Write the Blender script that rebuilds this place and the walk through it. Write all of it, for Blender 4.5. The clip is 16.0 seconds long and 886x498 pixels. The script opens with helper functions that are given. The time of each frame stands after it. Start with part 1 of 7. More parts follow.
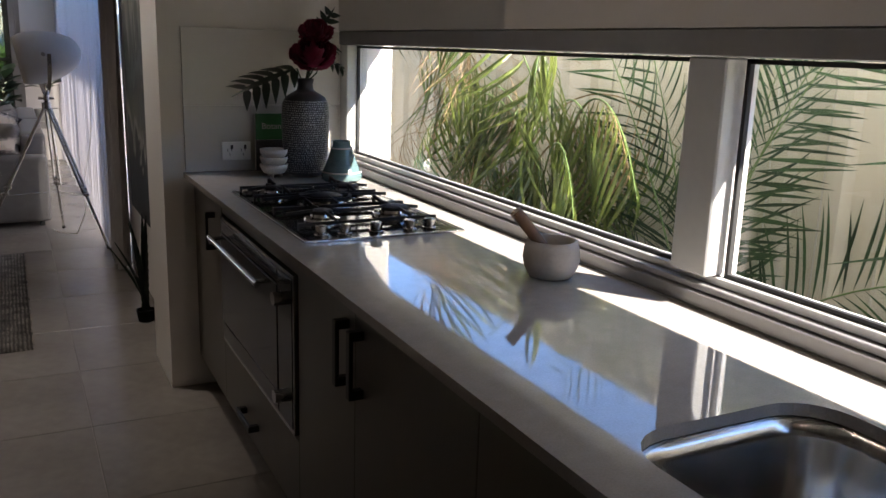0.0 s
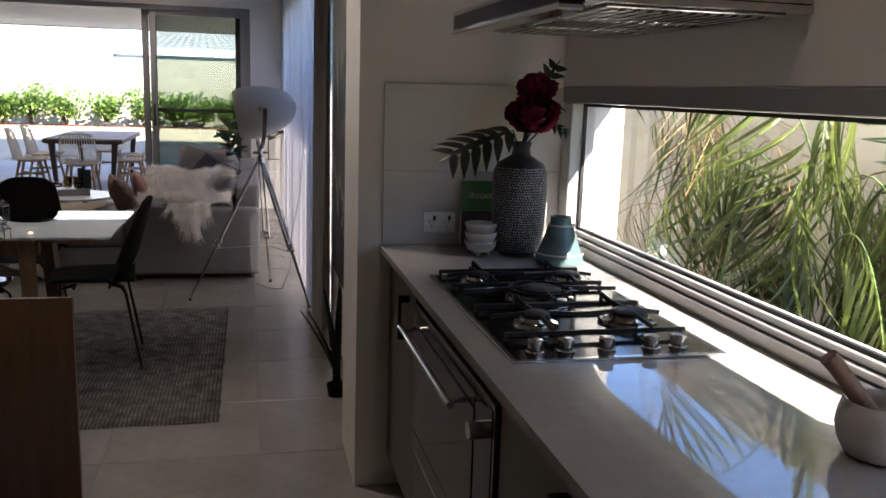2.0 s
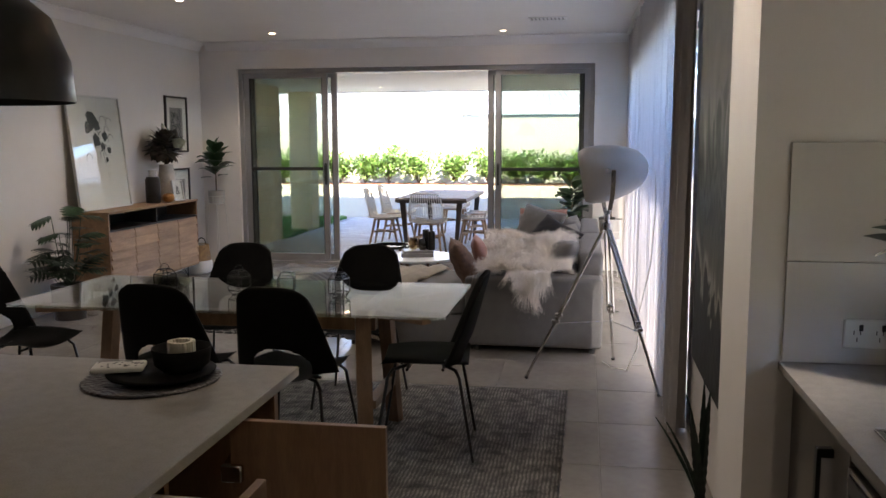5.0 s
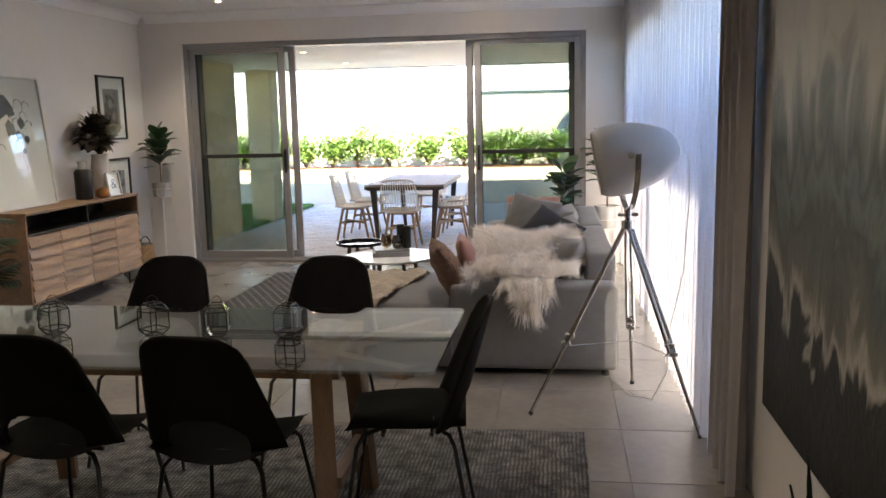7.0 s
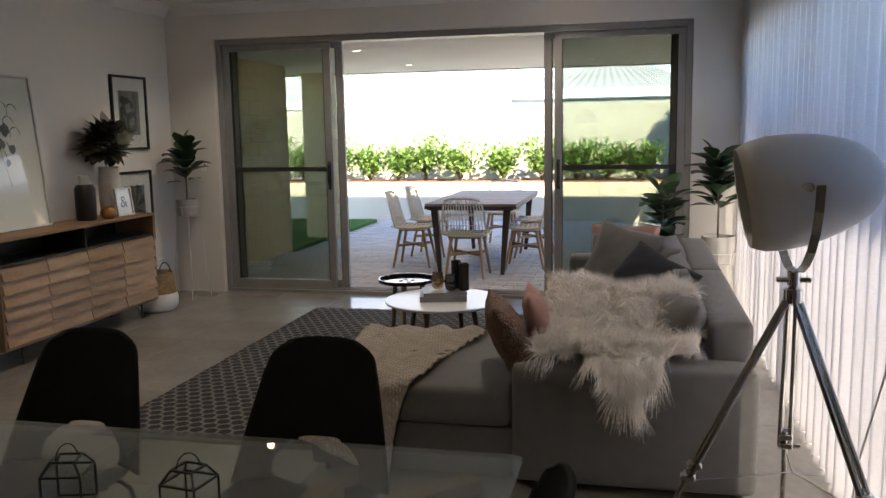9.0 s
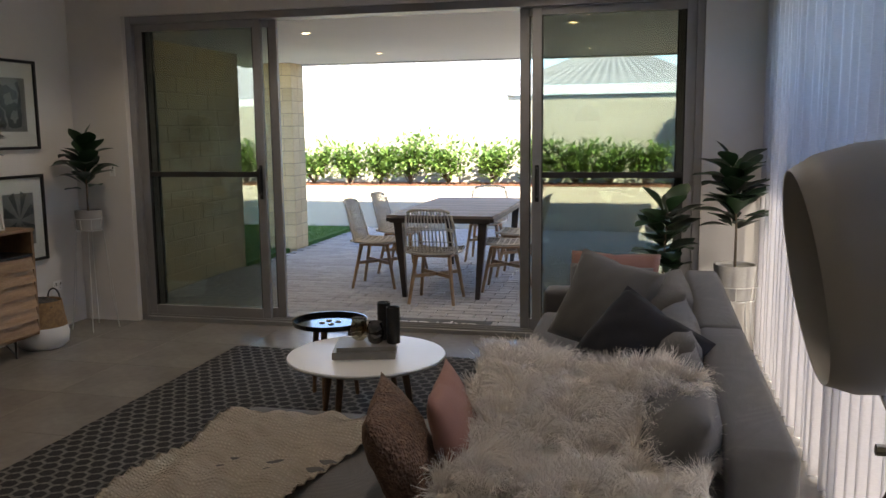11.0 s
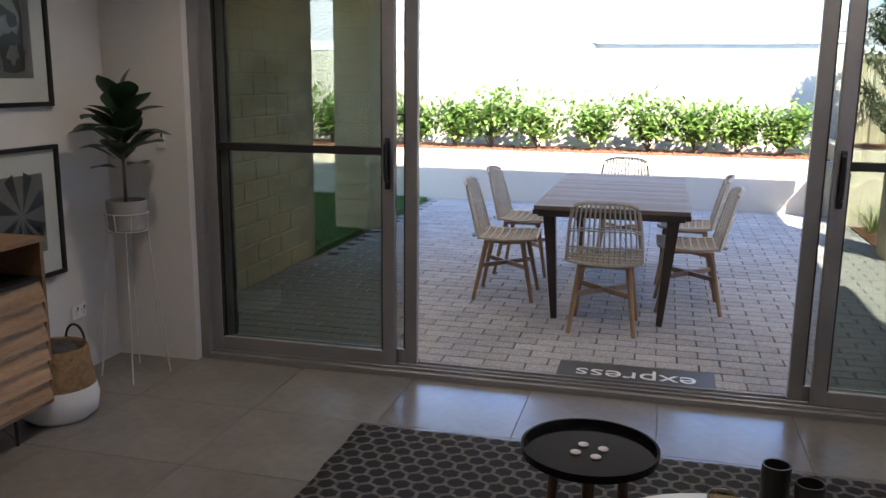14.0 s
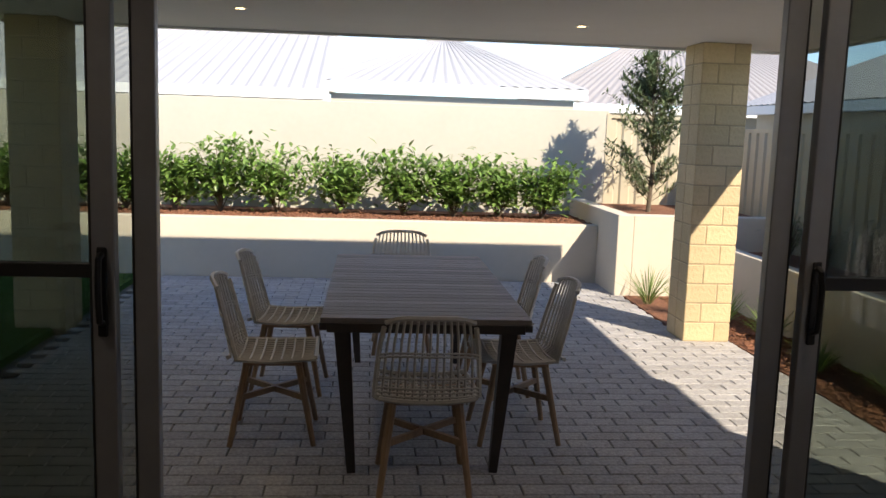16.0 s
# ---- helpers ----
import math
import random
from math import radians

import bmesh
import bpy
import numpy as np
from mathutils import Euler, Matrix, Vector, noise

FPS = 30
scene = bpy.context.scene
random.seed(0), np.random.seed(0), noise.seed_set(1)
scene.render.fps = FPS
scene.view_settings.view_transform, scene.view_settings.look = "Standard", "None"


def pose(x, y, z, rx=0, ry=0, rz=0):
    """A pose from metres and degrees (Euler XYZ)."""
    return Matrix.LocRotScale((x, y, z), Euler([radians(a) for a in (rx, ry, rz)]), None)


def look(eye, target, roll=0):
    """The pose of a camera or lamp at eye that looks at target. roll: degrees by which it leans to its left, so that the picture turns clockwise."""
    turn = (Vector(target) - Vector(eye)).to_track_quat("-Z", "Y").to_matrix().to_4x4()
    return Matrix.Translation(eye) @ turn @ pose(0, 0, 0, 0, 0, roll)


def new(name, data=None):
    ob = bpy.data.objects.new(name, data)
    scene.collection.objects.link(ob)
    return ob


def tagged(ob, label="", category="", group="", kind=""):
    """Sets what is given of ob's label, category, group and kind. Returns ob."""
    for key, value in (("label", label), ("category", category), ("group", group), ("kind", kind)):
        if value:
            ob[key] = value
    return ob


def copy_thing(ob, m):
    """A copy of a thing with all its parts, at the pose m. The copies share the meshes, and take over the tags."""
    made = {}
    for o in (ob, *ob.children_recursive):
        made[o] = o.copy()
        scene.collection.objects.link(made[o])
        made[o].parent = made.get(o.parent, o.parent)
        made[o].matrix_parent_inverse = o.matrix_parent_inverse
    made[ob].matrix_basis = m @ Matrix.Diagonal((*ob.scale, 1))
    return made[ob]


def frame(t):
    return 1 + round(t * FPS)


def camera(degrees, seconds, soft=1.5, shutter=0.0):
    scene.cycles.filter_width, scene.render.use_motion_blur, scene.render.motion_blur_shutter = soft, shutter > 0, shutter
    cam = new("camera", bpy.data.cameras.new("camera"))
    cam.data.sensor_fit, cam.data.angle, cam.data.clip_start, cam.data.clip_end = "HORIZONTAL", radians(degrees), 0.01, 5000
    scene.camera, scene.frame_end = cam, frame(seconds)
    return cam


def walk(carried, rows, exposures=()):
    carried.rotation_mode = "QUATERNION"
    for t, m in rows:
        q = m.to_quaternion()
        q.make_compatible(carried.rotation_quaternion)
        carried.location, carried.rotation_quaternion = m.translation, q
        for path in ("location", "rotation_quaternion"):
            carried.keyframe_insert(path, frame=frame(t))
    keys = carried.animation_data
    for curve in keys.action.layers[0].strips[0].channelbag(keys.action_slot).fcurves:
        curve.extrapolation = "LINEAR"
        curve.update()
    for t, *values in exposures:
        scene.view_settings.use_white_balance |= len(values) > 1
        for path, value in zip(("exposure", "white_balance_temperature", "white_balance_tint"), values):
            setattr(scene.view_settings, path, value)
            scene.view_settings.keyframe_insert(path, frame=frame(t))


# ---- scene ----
cam = camera(55.0, 16.0)
PATH = [
    (0, (0.913, -0.274, 1.459), (1.799, 1.459, 0.998), 1.8),
    (0.5, (0.91, -0.16, 1.475), (1.757, 1.608, 1.079), 1.9),
    (1, (0.977, -0.027, 1.467), (1.699, 1.801, 1.095), 1.4),
    (1.5, (1.074, 0.153, 1.481), (1.625, 2.042, 1.124), 1.2),
    (2, (1.072, 0.282, 1.479), (1.515, 2.199, 1.117), 1.8),
    (2.5, (1.035, 0.461, 1.491), (1.398, 2.398, 1.151), 1.8),
    (3, (1.015, 0.586, 1.496), (1.178, 2.553, 1.177), 0.9),
    (3.5, (1.055, 0.759, 1.509), (0.816, 2.727, 1.241), 0.8),
    (3.7, (1.078, 0.809, 1.511), (0.682, 2.754, 1.266), 0.8),
    (6, (0.931, 1.362, 1.518), (0.648, 3.324, 1.251), -0.9),
    (6.5, (0.873, 1.744, 1.5), (0.555, 3.699, 1.223), -0.9),
    (7, (0.796, 2.034, 1.521), (0.532, 3.994, 1.219), -1.3),
    (7.5, (0.813, 2.432, 1.496), (0.555, 4.391, 1.188), -0.6),
    (8, (0.781, 2.831, 1.477), (0.488, 4.786, 1.173), 0.2),
    (8.5, (0.72, 3.188, 1.506), (0.398, 5.138, 1.202), -1.0),
    (9, (0.673, 3.537, 1.512), (0.228, 5.467, 1.235), -1.0),
    (11.3, (0.784, 5.266, 1.5), (0.302, 7.186, 1.219), -0.5),
    (11.5, (0.787, 5.428, 1.503), (0.217, 7.324, 1.219), -0.4),
    (12, (0.723, 5.842, 1.5), (-0.186, 7.598, 1.201), 0.0),
    (12.5, (0.469, 6.166, 1.484), (-0.576, 7.843, 1.173), 1.1),
    (13, (0.105, 6.431, 1.488), (-0.884, 8.139, 1.169), 2.2),
    (13.5, (-0.348, 6.718, 1.505), (-1.216, 8.488, 1.17), 2.2),
    (14, (-0.784, 6.952, 1.537), (-1.271, 8.851, 1.143), 0.6),
    (14.5, (-1.046, 7.333, 1.54), (-1.265, 9.28, 1.14), -0.0),
    (15, (-1.266, 7.685, 1.58), (-1.301, 9.66, 1.268), 1.1),
    (15.5, (-1.372, 8.135, 1.583), (-1.222, 10.11, 1.309), 1.9),
    (16, (-1.371, 8.58, 1.595), (-1.198, 10.553, 1.322), 1.9),
]
walk(cam, [(t, look(eye, target, roll)) for t, eye, target, roll in PATH], exposures=[(0, 3.35, 6750, 14), (2.5, 3.6, 6750, 14), (3.5, 4.0, 6700, 15), (6, 4.2, 7150, 12), (7.5, 4.55, 7350, 11), (8.5, 4.1, 7350, 10), (9, 3.65, 7450, 10), (11.5, 3.15, 7250, 11), (12.2, 3.25, 6350, 14), (13.5, 3.55, 6600, 14), (14.6, 2.8, 7000, 11), (15.2, 2.1, 7350, 11), (16, 1.65, 7450, 12)])

# ---- light ----
SUN_EL, SUN_X, SUN_Y = 0.68, 0.555, -0.832
world = bpy.data.worlds.new("sky")
scene.world = world
world.use_nodes = True
wn = world.node_tree.nodes
sky = wn.new("ShaderNodeTexSky")
sky.sky_type, sky.sun_disc = "NISHITA", False
sky.sun_elevation, sky.sun_rotation = SUN_EL, math.atan2(SUN_X, SUN_Y)
sky.air_density, sky.dust_density, sky.ozone_density, sky.altitude = 0.75, 0.0, 4.0, 1500
world.node_tree.links.new(sky.outputs[0], wn["Background"].inputs[0])
wn["Background"].inputs[1].default_value = 0.125
sun = new("sun", bpy.data.lights.new("sun", "SUN"))
sun.data.energy, sun.data.angle, sun.data.color = 2.8, radians(0.53), (1.0, 0.95, 0.87)
sun.matrix_world = look((SUN_X * 20, SUN_Y * 20, 20 * math.tan(SUN_EL)), (0, 0, 0))

# (0.10, 7.6) and (0.1, 4.4) are unseen, added to brighten the room
DOWNLIGHTS = [(-2.45, 10.2, 2.70), (0.10, 10.45, 2.70), (-2.4, 7.9, 2.70), (0.10, 7.6, 2.70), (-2.3, 5.75, 2.70), (0.1, 4.4, 2.70),
              # kitchen: first inferred from wall glow, the other four added unseen for light
              (1.18, 3.5, 2.70), (1.55, 1.4, 2.70), (1.5, -0.9, 2.70), (-2.3, 3.0, 2.70), (-2.4, -0.6, 2.70),
              (-2.25, 12.3, 2.36), (0.12, 12.3, 2.36), (-2.25, 14.45, 2.36), (0.08, 14.6, 2.36)]
for x, y, z in DOWNLIGHTS:
    d = bpy.data.lights.new("downlight_lamp", "SPOT")
    d.energy, d.color, d.shadow_soft_size, d.spot_size, d.spot_blend = (3.5 if z < 2.5 else 5.5 if 3 < y < 4 and x > 0 else 0.8 if y < 4 else 3.5 if y < 6 else 4.6), (1.0, 0.90, 0.80), 0.035, radians(60 if 3 < y < 4 and x > 0 else 125), 0.7
    new("downlight_lamp", d).matrix_world = pose(x, y, z - 0.012)


# ---- materials ----
def mat(name, base, dark=None, scale=6.0, rough=0.6, bump=0.0, bscale=None, metal=0.0, stretch=(1, 1, 1), vary=0.0, fine=0.25,
        kind="noise", coat=0.0, spec=0.5, sheen=0.0, rvar=0.08, trans=0.0):
    m = bpy.data.materials.new(name)
    m.use_nodes = True
    nt = m.node_tree
    n, l = nt.nodes, nt.links
    b = n["Principled BSDF"]
    dark = dark or tuple(c * 0.75 for c in base)
    tc = n.new("ShaderNodeTexCoord")
    mp = n.new("ShaderNodeMapping")
    mp.inputs["Scale"].default_value = stretch
    l.new(tc.outputs["Object"], mp.inputs[0])
    a = n.new("ShaderNodeTexNoise")
    a.inputs["Scale"].default_value, a.inputs["Detail"].default_value = scale, 4
    l.new(mp.outputs[0], a.inputs["Vector"])
    f = n.new("ShaderNodeTexNoise")
    f.inputs["Scale"].default_value, f.inputs["Detail"].default_value = scale * 9, 3
    l.new(mp.outputs[0], f.inputs["Vector"])
    mx = n.new("ShaderNodeMix")
    mx.inputs[0].default_value = fine
    l.new(a.outputs[0], mx.inputs[2]), l.new(f.outputs[0], mx.inputs[3])
    cr = n.new("ShaderNodeValToRGB")
    cr.color_ramp.elements[0].position, cr.color_ramp.elements[1].position = 0.34, 0.66
    cr.color_ramp.elements[0].color, cr.color_ramp.elements[1].color = (*dark, 1), (*base, 1)
    l.new(mx.outputs[0], cr.inputs[0])
    out = cr.outputs[0]
    if vary:
        oi = n.new("ShaderNodeObjectInfo")
        mr = n.new("ShaderNodeMapRange")
        mr.inputs[3].default_value, mr.inputs[4].default_value = 1 - vary, 1 + vary
        l.new(oi.outputs["Random"], mr.inputs[0])
        hs = n.new("ShaderNodeHueSaturation")
        l.new(mr.outputs[0], hs.inputs["Value"]), l.new(out, hs.inputs["Color"])
        out = hs.outputs[0]
    l.new(out, b.inputs["Base Color"])
    b.inputs["Metallic"].default_value = metal
    rr = n.new("ShaderNodeMapRange")
    rr.inputs[3].default_value, rr.inputs[4].default_value = max(0.02, rough - rvar), min(1, rough + rvar)
    l.new(a.outputs[0], rr.inputs[0]), l.new(rr.outputs[0], b.inputs["Roughness"])
    b.inputs["Coat Weight"].default_value, b.inputs["Specular IOR Level"].default_value = coat, spec
    b.inputs["Sheen Weight"].default_value, b.inputs["Transmission Weight"].default_value = sheen, trans
    if bump:
        h = n.new("ShaderNodeTexNoise") if kind == "noise" else n.new("ShaderNodeTexVoronoi")
        h.inputs["Scale"].default_value = bscale or scale * 6
        l.new(mp.outputs[0], h.inputs["Vector"])
        bp = n.new("ShaderNodeBump")
        bp.inputs["Strength"].default_value, bp.inputs["Distance"].default_value = bump, 0.01
        l.new(h.outputs[0], bp.inputs["Height"]), l.new(bp.outputs[0], b.inputs["Normal"])
    return m


def wave_mat(name, base, dark, scale, rough, bump, direction="X", second=None, sheen=0.0):
    """Woven or ribbed stuff: two crossing waves drive colour and relief."""
    m = mat(name, base, dark, 14, rough, sheen=sheen)
    n, l = m.node_tree.nodes, m.node_tree.links
    tc = n["Texture Coordinate"]
    w1, w2 = n.new("ShaderNodeTexWave"), n.new("ShaderNodeTexWave")
    w1.bands_direction, w2.bands_direction = direction, second or ("Y" if direction == "X" else "Z")
    for w, k in ((w1, 1), (w2, 1.3)):
        w.inputs["Scale"].default_value, w.inputs["Distortion"].default_value = scale * k, 2.5
        w.inputs["Detail"].default_value = 1.0
        l.new(tc.outputs["Object"], w.inputs["Vector"])
    mu = n.new("ShaderNodeMath")
    mu.operation = "MULTIPLY"
    l.new(w1.outputs[1], mu.inputs[0]), l.new(w2.outputs[1], mu.inputs[1])
    mx = n.new("ShaderNodeMix")
    mx.data_type = "RGBA"
    old = n["Color Ramp"].outputs[0]
    mx.inputs[7].default_value = (*dark, 1)
    inv = n.new("ShaderNodeMath")
    inv.operation, inv.inputs[0].default_value = "SUBTRACT", 0.85
    l.new(mu.outputs[0], inv.inputs[1])
    l.new(inv.outputs[0], mx.inputs[0]), l.new(old, mx.inputs[6])
    l.new(mx.outputs[2], n["Principled BSDF"].inputs["Base Color"])
    bp = n.new("ShaderNodeBump")
    bp.inputs["Strength"].default_value, bp.inputs["Distance"].default_value = bump, 0.004
    l.new(mu.outputs[0], bp.inputs["Height"]), l.new(bp.outputs[0], n["Principled BSDF"].inputs["Normal"])
    return m


def glass_mat(name, tint=(1, 1, 1), rough=0.0, veil=0.035, power=5.0, gain=0.8):
    m = bpy.data.materials.new(name)
    m.use_nodes = True
    n, l = m.node_tree.nodes, m.node_tree.links
    g, t, mx, lw = n.new("ShaderNodeBsdfGlossy"), n.new("ShaderNodeBsdfTransparent"), n.new("ShaderNodeMixShader"), n.new("ShaderNodeLayerWeight")
    pw, fr = n.new("ShaderNodeMath"), n.new("ShaderNodeMath")
    pw.operation, fr.operation = "POWER", "MULTIPLY_ADD"
    pw.inputs[1].default_value, fr.inputs[1].default_value, fr.inputs[2].default_value = power, gain, veil
    g.inputs["Roughness"].default_value, lw.inputs[0].default_value = rough, 0.5
    l.new(lw.outputs["Facing"], pw.inputs[0]), l.new(pw.outputs[0], fr.inputs[0])
    t.inputs[0].default_value = (*tint, 1)
    l.new(fr.outputs[0], mx.inputs[0]), l.new(t.outputs[0], mx.inputs[1]), l.new(g.outputs[0], mx.inputs[2])
    l.new(mx.outputs[0], n["Material Output"].inputs[0])
    return m


def leaf_mat(name, a, b, rough=0.4, trans=0.35):
    m = mat(name, a, b, 5, rough, vary=0.0, spec=0.5)
    n, l = m.node_tree.nodes, m.node_tree.links
    geo = n.new("ShaderNodeNewGeometry")
    hs, mr = n.new("ShaderNodeHueSaturation"), n.new("ShaderNodeMapRange")
    mr.inputs[3].default_value, mr.inputs[4].default_value = 0.6, 1.5
    l.new(geo.outputs["Random Per Island"], mr.inputs[0]), l.new(mr.outputs[0], hs.inputs["Value"])
    l.new(n["Color Ramp"].outputs[0], hs.inputs["Color"])
    l.new(hs.outputs[0], n["Principled BSDF"].inputs["Base Color"])
    if trans:
        tr, mx = n.new("ShaderNodeBsdfTranslucent"), n.new("ShaderNodeMixShader")
        l.new(hs.outputs[0], tr.inputs[0])
        mx.inputs[0].default_value = trans
        l.new(n["Principled BSDF"].outputs[0], mx.inputs[1]), l.new(tr.outputs[0], mx.inputs[2])
        l.new(mx.outputs[0], n["Material Output"].inputs[0])
    return m


M = {}
M["wall"] = mat("wall_paint", (0.72, 0.69, 0.65), (0.68, 0.65, 0.61), 1.2, 0.55, 0.04, 180)
M["ceil"] = mat("ceiling_paint", (0.78, 0.77, 0.76), (0.74, 0.73, 0.72), 1.2, 0.8, 0.03, 150)
M["tile"] = mat("floor_tile", (0.215, 0.20, 0.184), (0.162, 0.15, 0.137), 2.2, 0.24, 0.05, 60, vary=0.06, fine=0.35)
M["grout"] = mat("grout", (0.20, 0.18, 0.16), None, 20, 0.9)
M["frame"] = mat("aluminium_frame", (0.32, 0.315, 0.315), (0.27, 0.265, 0.265), 4, 0.4, 0.02, 200, metal=0.35)
M["whiteframe"] = mat("window_frame", (0.62, 0.62, 0.60), (0.56, 0.56, 0.55), 5, 0.35, metal=0.2)
M["gasket"] = mat("gasket", (0.02, 0.02, 0.02), None, 10, 0.6)
M["glass"] = glass_mat("pane_glass", (0.97, 0.985, 0.98))
M["tint"] = glass_mat("tinted_glass", (0.68, 0.72, 0.69))
M["screen"] = glass_mat("screen_mesh", (0.70, 0.715, 0.69), 0.0, 0.012)
M["tableglass"] = glass_mat("table_glass", (0.90, 0.955, 0.93), 0.0, 0.06, 3.6, 0.95)
M["stone"] = mat("bench_stone", (0.37, 0.35, 0.325), (0.30, 0.285, 0.262), 30, 0.045, 0.0, 400, fine=0.6, rvar=0.015, spec=0.6)
M["cab"] = mat("cabinet_laminate", (0.125, 0.112, 0.097), (0.10, 0.09, 0.078), 8, 0.4, stretch=(1, 1, 0.2))
M["splash"] = mat("splash_tile", (0.52, 0.50, 0.46), (0.48, 0.46, 0.43), 2, 0.18)
M["steel"] = mat("brushed_steel", (0.55, 0.54, 0.52), (0.42, 0.41, 0.40), 20, 0.17, 0.03, 90, metal=1.0, stretch=(1, 8, 1))
M["chrome"] = mat("chrome", (0.75, 0.75, 0.75), (0.7, 0.7, 0.7), 5, 0.1, metal=1.0, rvar=0.03)
M["iron"] = mat("cast_iron", (0.018, 0.018, 0.018), (0.012, 0.012, 0.012), 30, 0.6, 0.15, 200, spec=0.25)
M["blackglass"] = mat("black_glass", (0.008, 0.008, 0.009), None, 4, 0.09, spec=0.2, rvar=0.02)
M["black"] = mat("black_plastic", (0.010, 0.010, 0.010), (0.006, 0.006, 0.006), 10, 0.75, 0.03, 300, spec=0.08)
M["blackmetal"] = mat("black_metal", (0.025, 0.025, 0.025), None, 15, 0.38, metal=0.3)
M["oak"] = mat("oak", (0.31, 0.19, 0.105), (0.19, 0.11, 0.058), 3, 0.5, 0.15, 30, stretch=(7, 1, 7), vary=0.16, fine=0.4)
M["oakdoor"] = mat("oak_boards", (0.44, 0.28, 0.155), (0.25, 0.145, 0.075), 3, 0.5, 0.2, 30, stretch=(8, 1, 8), vary=0.2, fine=0.4)
M["darkoak"] = mat("warm_oak_panel", (0.24, 0.135, 0.075), (0.17, 0.09, 0.05), 4, 0.45, 0.08, 40, stretch=(9, 9, 1), fine=0.4)
M["paletimber"] = mat("pale_teak", (0.36, 0.23, 0.13), (0.26, 0.16, 0.09), 8, 0.55, 0.1, 60, stretch=(6, 6, 1), vary=0.1)
M["sofa"] = wave_mat("sofa_fabric", (0.16, 0.156, 0.155), (0.10, 0.098, 0.099), 260, 0.9, 0.3, "X", "Z", sheen=0.2)
M["cushion"] = wave_mat("grey_cushion", (0.15, 0.145, 0.14), (0.10, 0.098, 0.095), 220, 0.9, 0.3, sheen=0.2)
M["navy"] = wave_mat("navy_velvet", (0.010, 0.013, 0.024), (0.005, 0.006, 0.012), 150, 0.85, 0.2)
M["pink"] = wave_mat("pink_fabric", (0.36, 0.19, 0.155), (0.27, 0.135, 0.11), 180, 0.85, 0.2, sheen=0.1)
M["brownknit"] = mat("brown_knit", (0.22, 0.13, 0.09), (0.10, 0.06, 0.045), 30, 0.9, 1.0, 110, kind="voronoi")
M["knit"] = wave_mat("cream_knit", (0.86, 0.79, 0.69), (0.58, 0.51, 0.42), 22, 0.95, 1.0, "X", sheen=0.2)
M["fur"] = mat("sheepskin", (0.92, 0.88, 0.82), (0.82, 0.76, 0.70), 9, 0.8, sheen=0.3)
M["rug1"] = wave_mat("charcoal_weave", (0.40, 0.38, 0.36), (0.025, 0.025, 0.025), 17, 0.95, 1.5, "X")
M["lampwhite"] = mat("lamp_shade_white", (0.60, 0.59, 0.57), (0.56, 0.55, 0.54), 3, 0.45)
M["white"] = mat("white_lacquer", (0.78, 0.78, 0.76), (0.765, 0.765, 0.745), 3, 0.3, rvar=0.02)
M["wire"] = mat("white_wire", (0.62, 0.61, 0.58), None, 10, 0.4)
M["ceramic"] = mat("stone_ceramic", (0.55, 0.51, 0.46), (0.42, 0.38, 0.34), 12, 0.45, 0.08, 60)
M["teal"] = mat("teal_glaze", (0.105, 0.165, 0.165), (0.055, 0.095, 0.10), 6, 0.2, 0.05, 40, stretch=(1, 1, 3))
M["vase"] = mat("dark_stoneware", (0.035, 0.035, 0.038), (0.02, 0.02, 0.022), 12, 0.5, 0.1, 60)
M["vasepale"] = mat("pale_relief", (0.36, 0.36, 0.35), (0.22, 0.22, 0.22), 40, 0.6)
M["tableleg"] = mat("brown_timber", (0.20, 0.115, 0.065), (0.11, 0.06, 0.033), 4, 0.5, 0.1, 40, stretch=(6, 6, 1), fine=0.4)
M["magnolia"] = leaf_mat("magnolia_leaf", (0.055, 0.040, 0.030), (0.020, 0.026, 0.018), 0.35, 0.1)
M["protea"] = mat("protea_petal", (0.50, 0.52, 0.38), (0.30, 0.30, 0.22), 20, 0.7)
M["darkleg"] = mat("dark_brown_leg", (0.06, 0.045, 0.035), (0.04, 0.03, 0.025), 10, 0.5)
M["rose"] = leaf_mat("rose_petal", (0.25, 0.025, 0.065), (0.12, 0.010, 0.03), 0.6, 0.2)
M["darkleaf"] = leaf_mat("dark_leaf", (0.022, 0.045, 0.026), (0.014, 0.022, 0.016), 0.35, 0.15)
M["fig"] = leaf_mat("fig_leaf", (0.026, 0.065, 0.026), (0.014, 0.036, 0.016), 0.32, 0.25)
M["palm"] = leaf_mat("palm_leaf", (0.045, 0.09, 0.03), (0.02, 0.045, 0.015), 0.4, 0.25)
M["palmlight"] = leaf_mat("weeping_palm_leaf", (0.19, 0.22, 0.05), (0.05, 0.085, 0.02), 0.4, 0.4)
M["palmdry"] = leaf_mat("dry_palm_leaf", (0.36, 0.25, 0.12), (0.26, 0.16, 0.08), 0.6, 0.4)
M["palmstem"] = leaf_mat("palm_stem", (0.18, 0.26, 0.07), (0.11, 0.17, 0.05), 0.5, 0.1)
M["hedge"] = leaf_mat("hedge_leaf", (0.24, 0.37, 0.09), (0.13, 0.23, 0.06), 0.35, 0.35)
M["olive"] = leaf_mat("olive_leaf", (0.19, 0.23, 0.12), (0.11, 0.15, 0.07), 0.5, 0.3)
M["bark"] = mat("bark", (0.16, 0.12, 0.08), (0.09, 0.07, 0.05), 20, 0.9, 0.4, 80)
M["grassblade"] = leaf_mat("tuft_blade", (0.20, 0.30, 0.08), (0.11, 0.18, 0.04), 0.5, 0.35)
